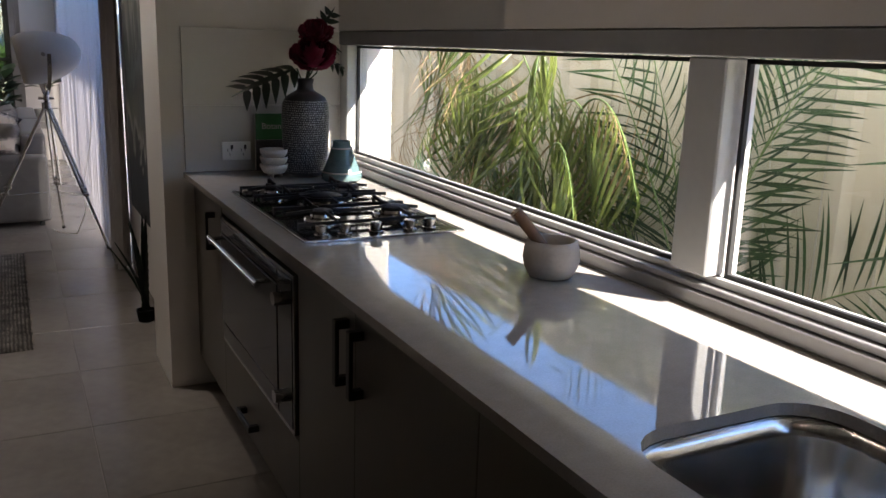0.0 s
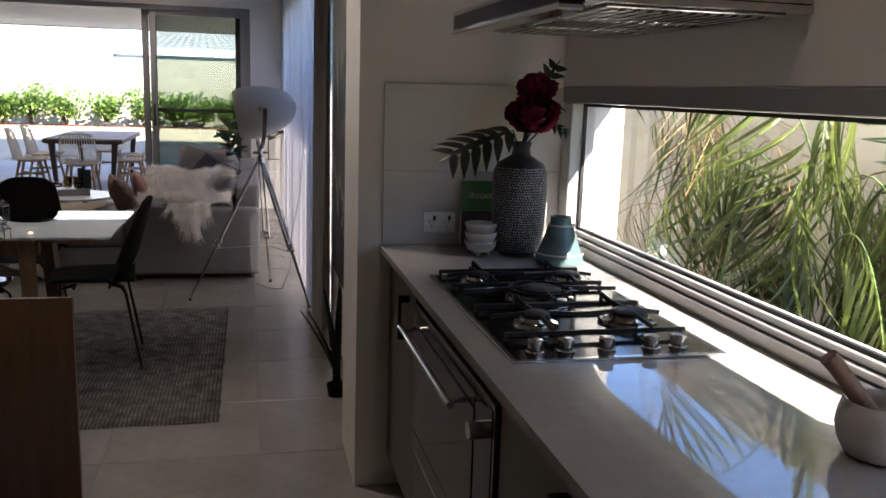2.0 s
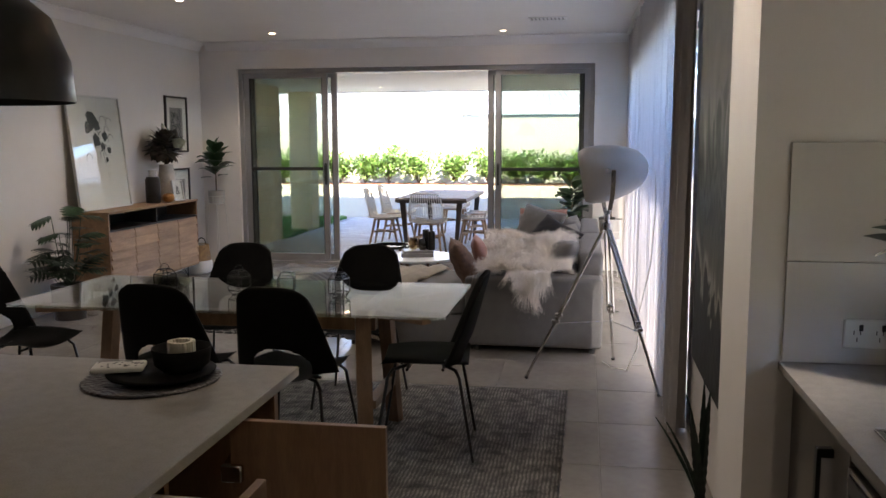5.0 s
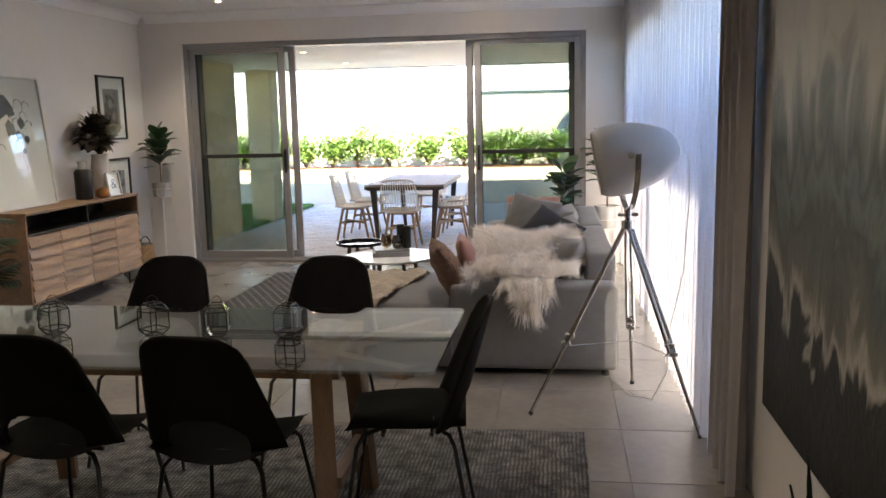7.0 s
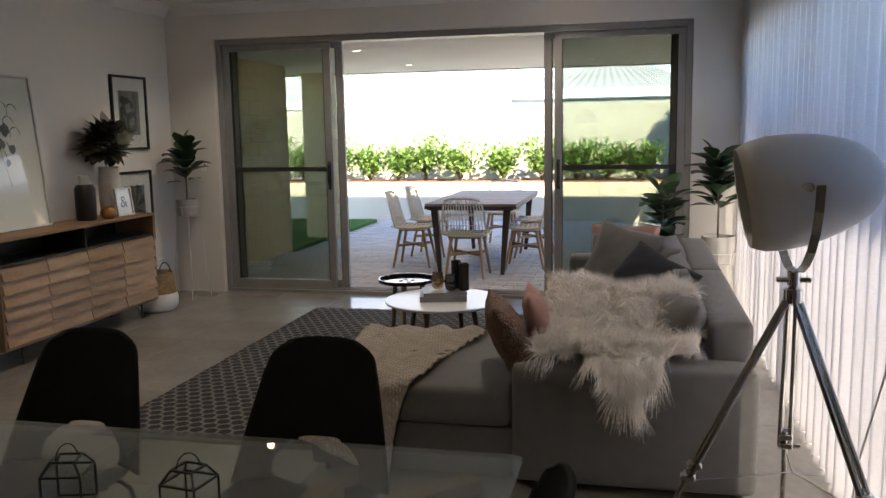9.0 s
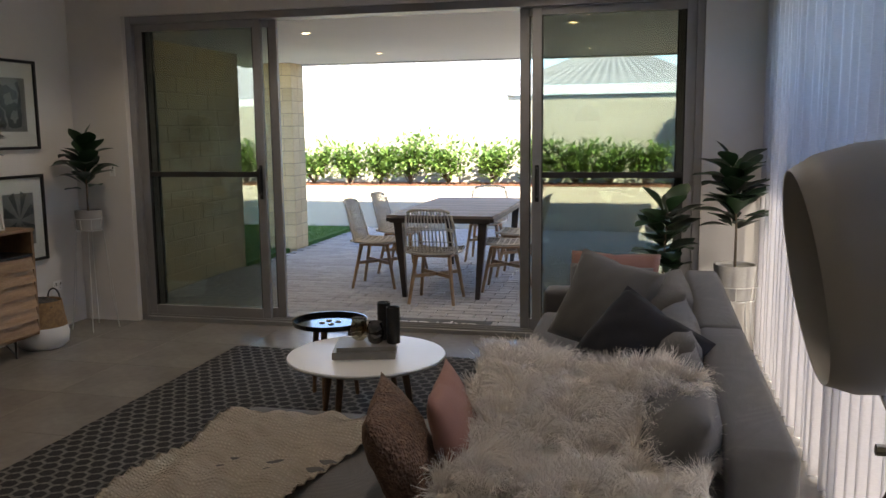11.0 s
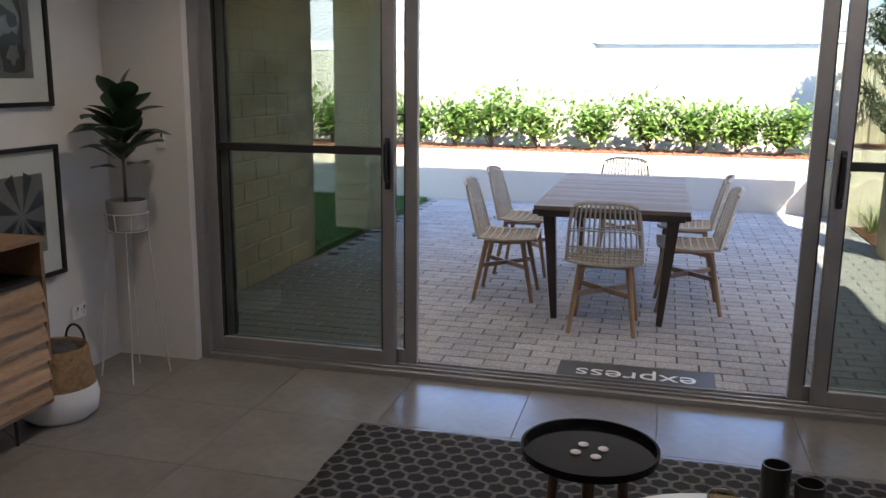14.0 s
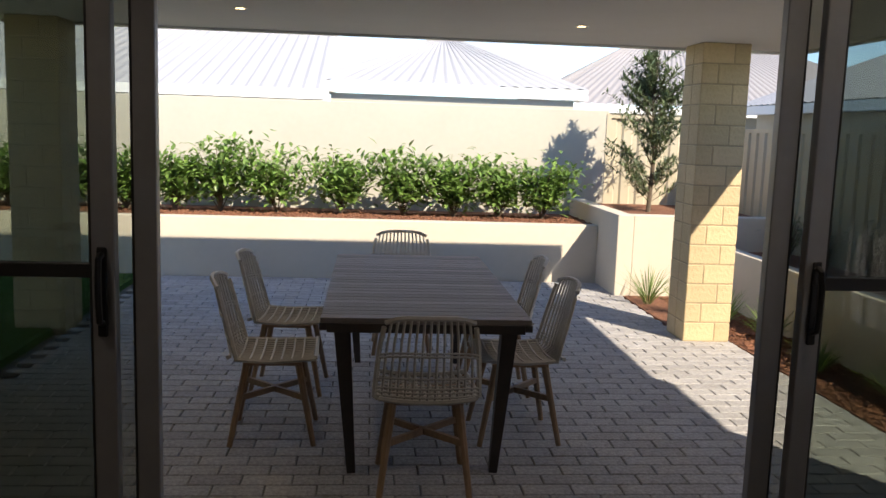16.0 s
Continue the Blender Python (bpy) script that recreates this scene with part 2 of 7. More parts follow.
M["mulch"] = mat("bark_mulch", (0.26, 0.11, 0.06), (0.10, 0.04, 0.022), 35, 0.95, 1.0, 60)
M["turf"] = mat("turf", (0.07, 0.17, 0.025), (0.04, 0.11, 0.015), 60, 0.9, 0.8, 300)
M["render"] = mat("cream_render", (0.49, 0.46, 0.385), (0.455, 0.43, 0.36), 1.5, 0.85, 0.04, 60, fine=0.4)
M["planter"] = mat("grey_render", (0.62, 0.55, 0.45), (0.58, 0.52, 0.42), 1.5, 0.85, 0.15, 250, fine=0.4)
M["fence"] = mat("cream_steel_fence", (0.50, 0.44, 0.32), (0.46, 0.41, 0.30), 2, 0.4)
M["roof"] = mat("pale_steel_roof", (0.43, 0.43, 0.44), (0.40, 0.40, 0.41), 1, 0.45)
M["roofgrey"] = mat("grey_steel_roof", (0.33, 0.31, 0.305), (0.30, 0.285, 0.28), 1, 0.45)
M["brick"] = mat("limestone_block", (0.60, 0.47, 0.28), (0.50, 0.385, 0.225), 5, 0.85, 0.5, 40, vary=0.10, fine=0.45)
M["mortar"] = mat("mortar", (0.44, 0.35, 0.22), None, 20, 0.95)
M["paver"] = mat("grey_paver", (0.52, 0.50, 0.49), (0.17, 0.165, 0.16), 55, 0.8, 0.5, 120, vary=0.13, fine=0.6)
M["jointsand"] = mat("joint_sand", (0.15, 0.145, 0.14), None, 40, 0.95)
M["outtable"] = mat("weathered_slats", (0.30, 0.25, 0.225), (0.17, 0.14, 0.125), 5, 0.6, 0.3, 50, stretch=(1, 9, 9), vary=0.22, fine=0.4)
M["rattan"] = mat("white_rattan", (0.60, 0.56, 0.49), (0.50, 0.46, 0.40), 40, 0.6, 0.2, 200)
M["wicker"] = mat("basket_weave", (0.36, 0.23, 0.11), (0.20, 0.12, 0.06), 40, 0.8, 0.8, 150)
M["leather"] = mat("tan_cork", (0.4, 0.25, 0.15), None, 10, 0.7)
M["gold"] = mat("hammered_copper", (0.55, 0.30, 0.12), (0.4, 0.2, 0.08), 10, 0.3, 0.3, 60, metal=0.9)
M["paper"] = mat("art_paper", (0.70, 0.68, 0.64), (0.66, 0.64, 0.60), 3, 0.7)
M["ink"] = mat("art_ink", (0.03, 0.035, 0.035), (0.05, 0.06, 0.06), 10, 0.6)
M["greenbook"] = mat("green_cover", (0.04, 0.17, 0.05), (0.03, 0.13, 0.04), 6, 0.5)
M["pewter"] = mat("smoked_ceramic", (0.07, 0.065, 0.06), (0.045, 0.04, 0.04), 12, 0.35, 0.4, 90, kind="voronoi")
M["amber"] = mat("amber_glass", (0.55, 0.45, 0.33), (0.2, 0.14, 0.09), 12, 0.15, 0.6, 70, kind="voronoi", trans=0.5)
M["amber"] = glass_mat("amber_glass", (0.66, 0.58, 0.44), 0.08, 0.14)
M["darkamber"] = glass_mat("smoky_glass", (0.30, 0.26, 0.22), 0.08, 0.12)
M["concrete"] = mat("concrete_pot", (0.40, 0.385, 0.36), (0.32, 0.31, 0.29), 8, 0.8, 0.15, 90)
M["book"] = mat("book_cover", (0.20, 0.195, 0.19), None, 5, 0.4)
M["pages"] = mat("pages", (0.6, 0.57, 0.5), None, 40, 0.8)


def emit(name, color, strength):
    m = bpy.data.materials.new(name)
    m.use_nodes = True
    b = m.node_tree.nodes["Principled BSDF"]
    b.inputs["Base Color"].default_value = (*color, 1)
    b.inputs["Emission Color"].default_value, b.inputs["Emission Strength"].default_value = (*color, 1), strength
    return m


M["lampglow"] = emit("lit_lamp", (1.0, 0.66, 0.36), 5.0)


# a sheer fabric: part see-through, part scattering
def sheer():
    m = bpy.data.materials.new("sheer_linen")
    m.use_nodes = True
    n, l = m.node_tree.nodes, m.node_tree.links
    tc = n.new("ShaderNodeTexCoord")
    w = n.new("ShaderNodeTexNoise")
    mp = n.new("ShaderNodeMapping")
    mp.inputs["Scale"].default_value = (1, 1, 9)
    w.inputs["Scale"].default_value, w.inputs["Detail"].default_value = 60, 3
    l.new(tc.outputs["Object"], mp.inputs[0]), l.new(mp.outputs[0], w.inputs["Vector"])
    cr = n.new("ShaderNodeValToRGB")
    cr.color_ramp.elements[0].color, cr.color_ramp.elements[1].color = (0.50, 0.49, 0.52, 1), (0.70, 0.69, 0.725, 1)
    l.new(w.outputs[0], cr.inputs[0])
    d, t, p = n.new("ShaderNodeBsdfDiffuse"), n.new("ShaderNodeBsdfTranslucent"), n.new("ShaderNodeBsdfTransparent")
    l.new(cr.outputs[0], d.inputs[0]), l.new(cr.outputs[0], t.inputs[0])
    a, b = n.new("ShaderNodeMixShader"), n.new("ShaderNodeMixShader")
    a.inputs[0].default_value, b.inputs[0].default_value = 0.52, 0.07
    l.new(d.outputs[0], a.inputs[1]), l.new(t.outputs[0], a.inputs[2])
    l.new(a.outputs[0], b.inputs[1]), l.new(p.outputs[0], b.inputs[2])
    l.new(b.outputs[0], n["Material Output"].inputs[0])
    return m


M["sheer"] = sheer()
M["drape"] = wave_mat("grey_drape", (0.46, 0.44, 0.44), (0.36, 0.345, 0.345), 120, 0.9, 0.3, "Y", "Z")


def hexrug():
    """Grey speckled honeycomb with black outlines, from staggered rings."""
    m = mat("honeycomb_rug", (0.20, 0.19, 0.175), (0.07, 0.066, 0.062), 60, 0.95, 0.8, 300)
    n, l = m.node_tree.nodes, m.node_tree.links
    tc = n["Texture Coordinate"]
    br = n.new("ShaderNodeTexVoronoi")
    br.feature = "DISTANCE_TO_EDGE"
    br.inputs["Scale"].default_value, br.inputs["Randomness"].default_value = 1.0, 0.0
    sep, comb = n.new("ShaderNodeSeparateXYZ"), n.new("ShaderNodeCombineXYZ")
    l.new(tc.outputs["Object"], sep.inputs[0])

    def math_node(op, a, b=None):
        q = n.new("ShaderNodeMath")
        q.operation = op
        for i, v in enumerate((a, b)):
            if v is None:
                continue
            if isinstance(v, (int, float)):
                q.inputs[i].default_value = v
            else:
                l.new(v, q.inputs[i])
        return q.outputs[0]
    # hexagon distance by two offset square grids
    px, py = 0.080, 0.080 * 1.732
    res = []
    for ox, oy in ((0, 0), (0.5, 0.5)):
        u = math_node("SUBTRACT", math_node("FRACT", math_node("ADD", math_node("DIVIDE", sep.outputs[0], px), ox + 50)), 0.5)
        v = math_node("SUBTRACT", math_node("FRACT", math_node("ADD", math_node("DIVIDE", sep.outputs[1], py), oy + 50)), 0.5)
        ax, ay = math_node("ABSOLUTE", u), math_node("MULTIPLY", math_node("ABSOLUTE", v), 1.732)
        res.append(math_node("MAXIMUM", ax, math_node("ADD", math_node("MULTIPLY", ax, 0.5), math_node("MULTIPLY", ay, 0.866))))
    hexd = math_node("MINIMUM", res[0], res[1])
    nz = n.new("ShaderNodeTexNoise")
    nz.inputs["Scale"].default_value = 90
    l.new(tc.outputs["Object"], nz.inputs["Vector"])
    edge = math_node("ADD", hexd, math_node("MULTIPLY", math_node("SUBTRACT", nz.outputs[0], 0.5), 0.12))
    k = n.new("ShaderNodeMapRange")
    k.inputs[1].default_value, k.inputs[2].default_value = 0.375, 0.42
    k.inputs[3].default_value, k.inputs[4].default_value = 1, 0
    l.new(edge, k.inputs[0])
    mx = n.new("ShaderNodeMix")
    mx.data_type = "RGBA"
    l.new(n["Color Ramp"].outputs[0], mx.inputs[6])
    pale = n.new("ShaderNodeMix")
    pale.data_type = "RGBA"
    pale.inputs[6].default_value, pale.inputs[7].default_value = (0.016, 0.015, 0.015, 1), (0.010, 0.010, 0.010, 1)
    l.new(nz.outputs[0], pale.inputs[0])
    l.new(pale.outputs[2], mx.inputs[7]), l.new(k.outputs[0], mx.inputs[0])
    l.new(mx.outputs[2], n["Principled BSDF"].inputs["Base Color"])
    n.remove(br), n.remove(comb)
    return m


M["rug2"] = hexrug()


def painting_mat():
    m = mat("sea_painting", (0.3, 0.3, 0.3), None, 3, 0.6, 0.3, 25, spec=0.3)
    n, l = m.node_tree.nodes, m.node_tree.links
    tc = n["Texture Coordinate"]
    sep, nz = n.new("ShaderNodeSeparateXYZ"), n.new("ShaderNodeTexNoise")
    nz.inputs["Scale"].default_value, nz.inputs["Detail"].default_value, nz.inputs["Distortion"].default_value = 2.0, 9, 1.6
    mq = n.new("ShaderNodeMapping")
    mq.inputs["Scale"].default_value = (1, 1.9, 0.9)
    l.new(tc.outputs["Object"], sep.inputs[0]), l.new(tc.outputs["Object"], mq.inputs[0]), l.new(mq.outputs[0], nz.inputs["Vector"])
    a, b = n.new("ShaderNodeMath"), n.new("ShaderNodeMath")
    a.operation, a.inputs[1].default_value, a.inputs[2].default_value = "MULTIPLY_ADD", 0.54, -0.23
    l.new(sep.outputs[2], a.inputs[0])
    b.operation, b.inputs[1].default_value = "MULTIPLY_ADD", 0.42
    l.new(nz.outputs[0], b.inputs[0]), l.new(a.outputs[0], b.inputs[2])
    cr = n.new("ShaderNodeValToRGB")
    e = cr.color_ramp.elements
    e[0].position, e[0].color = 0.20, (0.012, 0.012, 0.012, 1)
    e[1].position, e[1].color = 0.85, (0.52, 0.50, 0.43, 1)
    for p, c in ((0.225, (0.30, 0.28, 0.24, 1)), (0.27, (0.10, 0.095, 0.08, 1)), (0.36, (0.045, 0.055, 0.05, 1)), (0.42, (0.10, 0.12, 0.11, 1)), (0.47, (0.05, 0.062, 0.055, 1)), (0.54, (0.16, 0.175, 0.155, 1)), (0.62, (0.40, 0.39, 0.34, 1))):
        q = e.new(p)
        q.color = c
    l.new(b.outputs[0], cr.inputs[0])
    l.new(cr.outputs[0], n["Principled BSDF"].inputs["Base Color"])
    return m


M["painting"] = painting_mat()


# ---- shapes ----
def box(bm, x0, x1, y0, y1, z0, z1, bev=0.0, seg=1):
    g = bmesh.ops.create_cube(bm, size=1.0)["verts"]
    bmesh.ops.scale(bm, vec=(x1 - x0, y1 - y0, z1 - z0), verts=g)
    bmesh.ops.translate(bm, vec=((x0 + x1) / 2, (y0 + y1) / 2, (z0 + z1) / 2), verts=g)
    if bev:
        es = list({e for v in g for e in v.link_edges})
        g = bmesh.ops.bevel(bm, geom=es, offset=bev, segments=seg, affect="EDGES", profile=0.5)["verts"]
    return g


def tube(bm, pts, r, n=6, r2=None, cap=True):
    pts = [Vector(p) for p in pts]
    rings, up = [], None
    for i, p in enumerate(pts):
        d = (pts[min(i + 1, len(pts) - 1)] - pts[max(i - 1, 0)]).normalized()
        if up is None:
            up = d.orthogonal().normalized()
        up = (up - d * up.dot(d)).normalized()
        s = d.cross(up)
        k = i / max(1, len(pts) - 1)
        rr = r if r2 is None else r + (r2 - r) * k
        rings.append([bm.verts.new(p + (up * math.cos(2 * math.pi * j / n) + s * math.sin(2 * math.pi * j / n)) * rr) for j in range(n)])
    for a, b in zip(rings, rings[1:]):
        for j in range(n):
            bm.faces.new((a[j], a[(j + 1) % n], b[(j + 1) % n], b[j]))
    if cap and n > 2:
        bm.faces.new(rings[0][::-1])
        bm.faces.new(rings[-1])
    return rings


def lathe(bm, prof, n=24, at=(0, 0, 0), close=True):
    x, y, z = at
    rings = [[bm.verts.new((x + r * math.cos(2 * math.pi * j / n), y + r * math.sin(2 * math.pi * j / n), z + h)) for j in range(n)] for r, h in prof]
    for a, b in zip(rings, rings[1:]):
        for j in range(n):
            bm.faces.new((a[j], a[(j + 1) % n], b[(j + 1) % n], b[j]))
    if close:
        bm.faces.new(rings[0][::-1])
        bm.faces.new(rings[-1])


def finish(bm, name, material, smooth=False):
    me = bpy.data.meshes.new(name)
    bmesh.ops.recalc_face_normals(bm, faces=bm.faces)
    if smooth:
        for f in bm.faces:
            f.smooth = True
        if smooth != "all":
            for e in bm.edges:
                if len(e.link_faces) == 2 and e.calc_face_angle(0) > 0.7:
                    e.smooth = False
    bm.to_mesh(me)
    bm.free()
    me.materials.append(M[material] if isinstance(material, str) else material)
    return me


def part(name, bm, material, parent=None, label="", smooth=True, kind=""):
    ob = new(name, finish(bm, name, material, smooth))
    ob.parent = parent
    return tagged(ob, label, kind=kind)


def thing(name, label, category, at=(0, 0, 0), rz=0.0, group="", kind=""):
    ob = new(name)
    ob.matrix_world = pose(*at, 0, 0, rz)
    ob.empty_display_size = 0.1
    return tagged(ob, label, category, group, kind)


def solid(name, label, category, material, bm, at=(0, 0, 0), rz=0.0, smooth=True, group="", kind=""):
    ob = new(name, finish(bm, name, material, smooth))
    ob.matrix_world = pose(*at, 0, 0, rz)
    return tagged(ob, label, category, group, kind)


def B():
    return bmesh.new()


def setting(name, material, boxes, parent=None, bev=0.0):
    bm = B()
    for b in boxes:
        box(bm, *b, bev)
    ob = part(name, bm, material, parent, smooth=False)
    return tagged(ob, kind="structure")


def raw(name, verts, faces, material, parent=None, smooth=False, kind="", label=""):
    me = bpy.data.meshes.new(name)
    me.from_pydata(verts, [], faces)
    me.materials.append(M[material])
    if smooth:
        me.shade_smooth()
    ob = new(name, me)
    ob.parent = parent
    return tagged(ob, label, kind=kind)


# ---- the setting ----
CEIL, ALF, PAT = 2.70, 2.36, -0.05
setting("floor_slab", "grout", [(-3.9, 2.6, -3.2, 11.16, -0.2, -0.004)])
setting("ceiling", "ceil", [(-3.9, 2.6, -3.2, 11.2, CEIL, CEIL + 0.15)])
setting("wall_west", "wall", [(-3.9, -3.68, -3.2, 11.2, 0, CEIL)])
setting("wall_south", "wall", [(-3.68, 2.6, -3.2, -3.0, 0, CEIL)])
setting("wall_north", "wall", [(-3.68, -3.2, 10.95, 11.2, 0, CEIL), (1.1, 1.95, 10.95, 11.2, 0, CEIL), (-3.2, 1.1, 10.95, 11.2, 2.38, CEIL)])
setting("wall_east_dining", "wall", [(1.45, 1.95, 3.288, 3.72, 0, CEIL), (1.575, 1.95, 3.72, 5.1, 0, CEIL)])
setting("wall_nib", "wall", [(1.95, 2.45, 3.288, 3.5, 0, CEIL)])
setting("wall_east_living", "wall", [(1.575, 1.95, 5.1, 5.6, 0, CEIL), (1.68, 1.95, 10.7, 10.95, 0, CEIL), (1.68, 1.95, 5.6, 10.7, 2.3, CEIL)])
setting("wall_kitchen_window", "wall", [(2.2, 2.45, -3.0, 3.288, 0, 0.93), (2.2, 2.45, -3.0, 3.288, 1.515, CEIL)])
setting("wall_kitchen_back", "wall", [(2.2, 2.45, -3.0, -1.9, 0.93, 1.515)])


def cornice(name, pts, side):
    """A coved moulding along a wall line; side: unit vector into the room."""
    bm = B()
    prof = [(0, -0.10), (0.012, -0.10), (0.02, -0.088), (0.035, -0.05), (0.06, -0.028), (0.085, -0.016), (0.095, -0.012), (0.095, 0.0), (0, 0)]
    rings = [[bm.verts.new((p[0] + side[0] * a, p[1] + side[1] * a, CEIL + b)) for a, b in prof] for p in pts]
    k = len(prof)
    for j in range(k):
        bm.faces.new((rings[0][j], rings[0][(j + 1) % k], rings[1][(j + 1) % k], rings[1][j]))
    return part(name, bm, "ceil", kind="structure")


cornice("trim", [(-3.68, -3), (-3.68, 10.95)], (1, 0))
cornice("trim", [(-3.58, 10.95), (1.68, 10.95)], (0, -1))
cornice("trim", [(1.45, 3.288), (1.45, 3.72)], (-1, 0))
cornice("trim", [(1.575, 3.72), (1.575, 5.34)], (-1, 0))

# kitchen strip window: frame, mullion, panes
win = tagged(new("window_1"), "long low white aluminium window over the stone bench", kind="structure")
for n_, y0, y1 in (("a", -1.9, 1.02), ("b", 1.15, 3.20)):
    g = setting("pane", "glass", [(2.262, 2.268, y0 + 0.02, y1 - 0.02, 1.0, 1.45)], win)
    g.visible_shadow = False
    setting("gasket", "gasket", [(2.25, 2.262, y0, y1, 0.998, 1.008), (2.25, 2.262, y0, y1, 1.445, 1.455), (2.25, 2.262, y0, y0 + 0.01, 1.008, 1.445), (2.25, 2.262, y1 - 0.01, y1, 1.008, 1.445)], win)
setting("window_sill", "frame", [(2.199, 2.25, -1.9, 3.275, 0.932, 0.9635), (2.212, 2.30, -1.9, 3.275, 0.9655, 0.98)], win, 0.002)
setting("bottom_rail", "whiteframe", [(2.235, 2.30, -1.9, 3.285, 0.981, 0.9985)], win, 0.002)
setting("top_rail", "frame", [(2.20, 2.30, -1.9, 3.285, 1.457, 1.512)], win, 0.003)
setting("mullion", "whiteframe", [(2.205, 2.30, 1.03, 1.14, 0.999, 1.4565)], win, 0.004)
setting("jamb", "whiteframe", [(2.205, 2.30, 3.20, 3.285, 0.999, 1.4565), (2.205, 2.30, -1.9, -1.83, 0.999, 1.4565)], win, 0.004)

# living room window behind the curtain
win2 = tagged(new("window_2"), "wide glazed window behind sheer curtains", kind="structure")
setting("window_frame", "frame", [(1.74, 1.82, 5.6, 10.7, 0.0, 0.05), (1.74, 1.82, 5.6, 10.7, 2.25, 2.3), (1.74, 1.82, 5.6, 5.65, 0.05, 2.25), (1.74, 1.82, 10.65, 10.7, 0.05, 2.25), (1.74, 1.82, 8.1, 8.2, 0.05, 2.25)], win2)
for y0, y1 in ((5.65, 8.1), (8.2, 10.65)):
    setting("pane", "glass", [(1.776, 1.782, y0, y1, 0.05, 2.25)], win2).visible_shadow = False

# sliding doors
door = tagged(new("door_1"), "wide aluminium sliding doors, the middle leaf slid open", kind="structure")
X0, X1, G0, G1 = -3.2, 1.1, -1.985, -0.14
setting("door_frame", "frame", [(X0, X0 + 0.05, 11.0, 11.19, 0.012, 2.38), (X1 - 0.05, X1, 11.0, 11.19, 0.012, 2.38), (X0 + 0.05, X1 - 0.05, 11.0, 11.19, 2.325, 2.38)], door, 0.003)
setting("door_sill", "frame", [(X0, X1, 11.0, 11.19, -0.02, 0.03), (X0 + 0.05, X1 - 0.05, 11.03, 11.038, 0.03, 0.045), (X0 + 0.05, X1 - 0.05, 11.085, 11.093, 0.03, 0.045), (X0 + 0.05, X1 - 0.05, 11.14, 11.148, 0.03, 0.045)], door, 0.002)


def leaf(x0, x1, y, handle=None, glass="tint", rail=True, stile=0.065):
    """A sliding leaf in the plane y, between x0 and x1."""
    f = tagged(new("sliding_leaf"), kind="structure")
    f.parent = door
    parts = [(x0, x0 + stile, y - 0.02, y + 0.02, 0.045, 2.325), (x1 - stile, x1, y - 0.02, y + 0.02, 0.045, 2.325),
             (x0 + stile, x1 - stile, y - 0.02, y + 0.02, 0.045, 0.12), (x0 + stile, x1 - stile, y - 0.02, y + 0.02, 2.27, 2.325)]
    setting("leaf_frame", "frame", parts, f, 0.003)
    setting("gasket", "gasket", [(x0 + stile, x0 + stile + 0.008, y - 0.015, y + 0.015, 0.12, 2.27), (x1 - stile - 0.008, x1 - stile, y - 0.015, y + 0.015, 0.12, 2.27)], f)
    if rail:
        setting("mid_rail", "gasket", [(x0 + stile, x1 - stile, y - 0.018, y + 0.018, 1.15, 1.19)], f, 0.002)
    p = setting("pane", glass, [(x0 + stile, x1 - stile, y - 0.003, y + 0.003, 0.12, 2.27)], f)
    p.visible_shadow = False
    if handle:
        hx = handle
        bm = B()
        box(bm, hx - 0.014, hx + 0.014, y - 0.028, y - 0.021, 0.98, 1.24, 0.004)
        tube(bm, [(hx, y - 0.028, 1.22), (hx, y - 0.055, 1.21), (hx, y - 0.062, 1.16), (hx, y - 0.062, 1.08), (hx, y - 0.055, 1.03), (hx, y - 0.028, 1.02)], 0.010, 8)
        part("door_handle", bm, "blackmetal", f, "dark curved pull handle", kind="structure")
    return f


leaf(X0 + 0.05, -2.09, 11.06, -2.125)
leaf(X0 + 0.09, G0, 11.115, rail=False, glass="screen")
leaf(G1, X1 - 0.10, 11.115, rail=False, glass="screen")
leaf(-0.045, X1 - 0.05, 11.06, -0.01)

# alfresco
setting("alfresco_ceiling", "ceil", [(-4.6, 2.2, 11.2, 15.7, ALF, ALF + 0.06)])
setting("alfresco_fascia", "whiteframe", [(-4.6, 2.2, 15.7, 15.76, ALF - 0.02, ALF + 0.11), (2.2, 2.26, 11.2, 15.76, ALF - 0.02, ALF + 0.11)])
setting("alfresco_roof", "roof", [(-4.6, 2.26, 11.2, 15.76, ALF + 0.11, ALF + 0.14)])
# unseen house roof; its side overhang is sized to let light in
setting("roof_kitchen_side", "roof", [(-4.2, 2.47, -3.4, 11.4, CEIL + 0.15, CEIL + 0.25)])
setting("ground", "jointsand", [(-60, 60, -25, 80, -0.4, PAT - 0.045)])
setting("turf_lawn", "turf", [(-7.5, -3.84, 13.95, 17.93, PAT - 0.05, PAT + 0.012)])
setting("garden_bed", "mulch", [(1.95, 3.05, -3, 13.0, PAT - 0.05, PAT + 0.0), (1.64, 3.05, 13.0, 15.64, PAT - 0.05, PAT + 0.0), (1.30, 3.05, 15.64, 17.19, PAT - 0.05, PAT + 0.0)])

# planters of rendered masonry
setting("planter_long", "planter", [(-7.5, 1.2, 17.95, 18.12, PAT - 0.06, 0.60)], bev=0.006)
setting("planter_corner", "planter", [(1.2, 1.37, 17.19, 19.4, PAT - 0.06, 0.80), (1.37, 3.05, 17.19, 17.36, PAT - 0.06, 0.80)], bev=0.006)
setting("planter_low", "planter", [(2.2, 2.34, 13.2, 17.19, PAT - 0.06, 0.52)], bev=0.006)
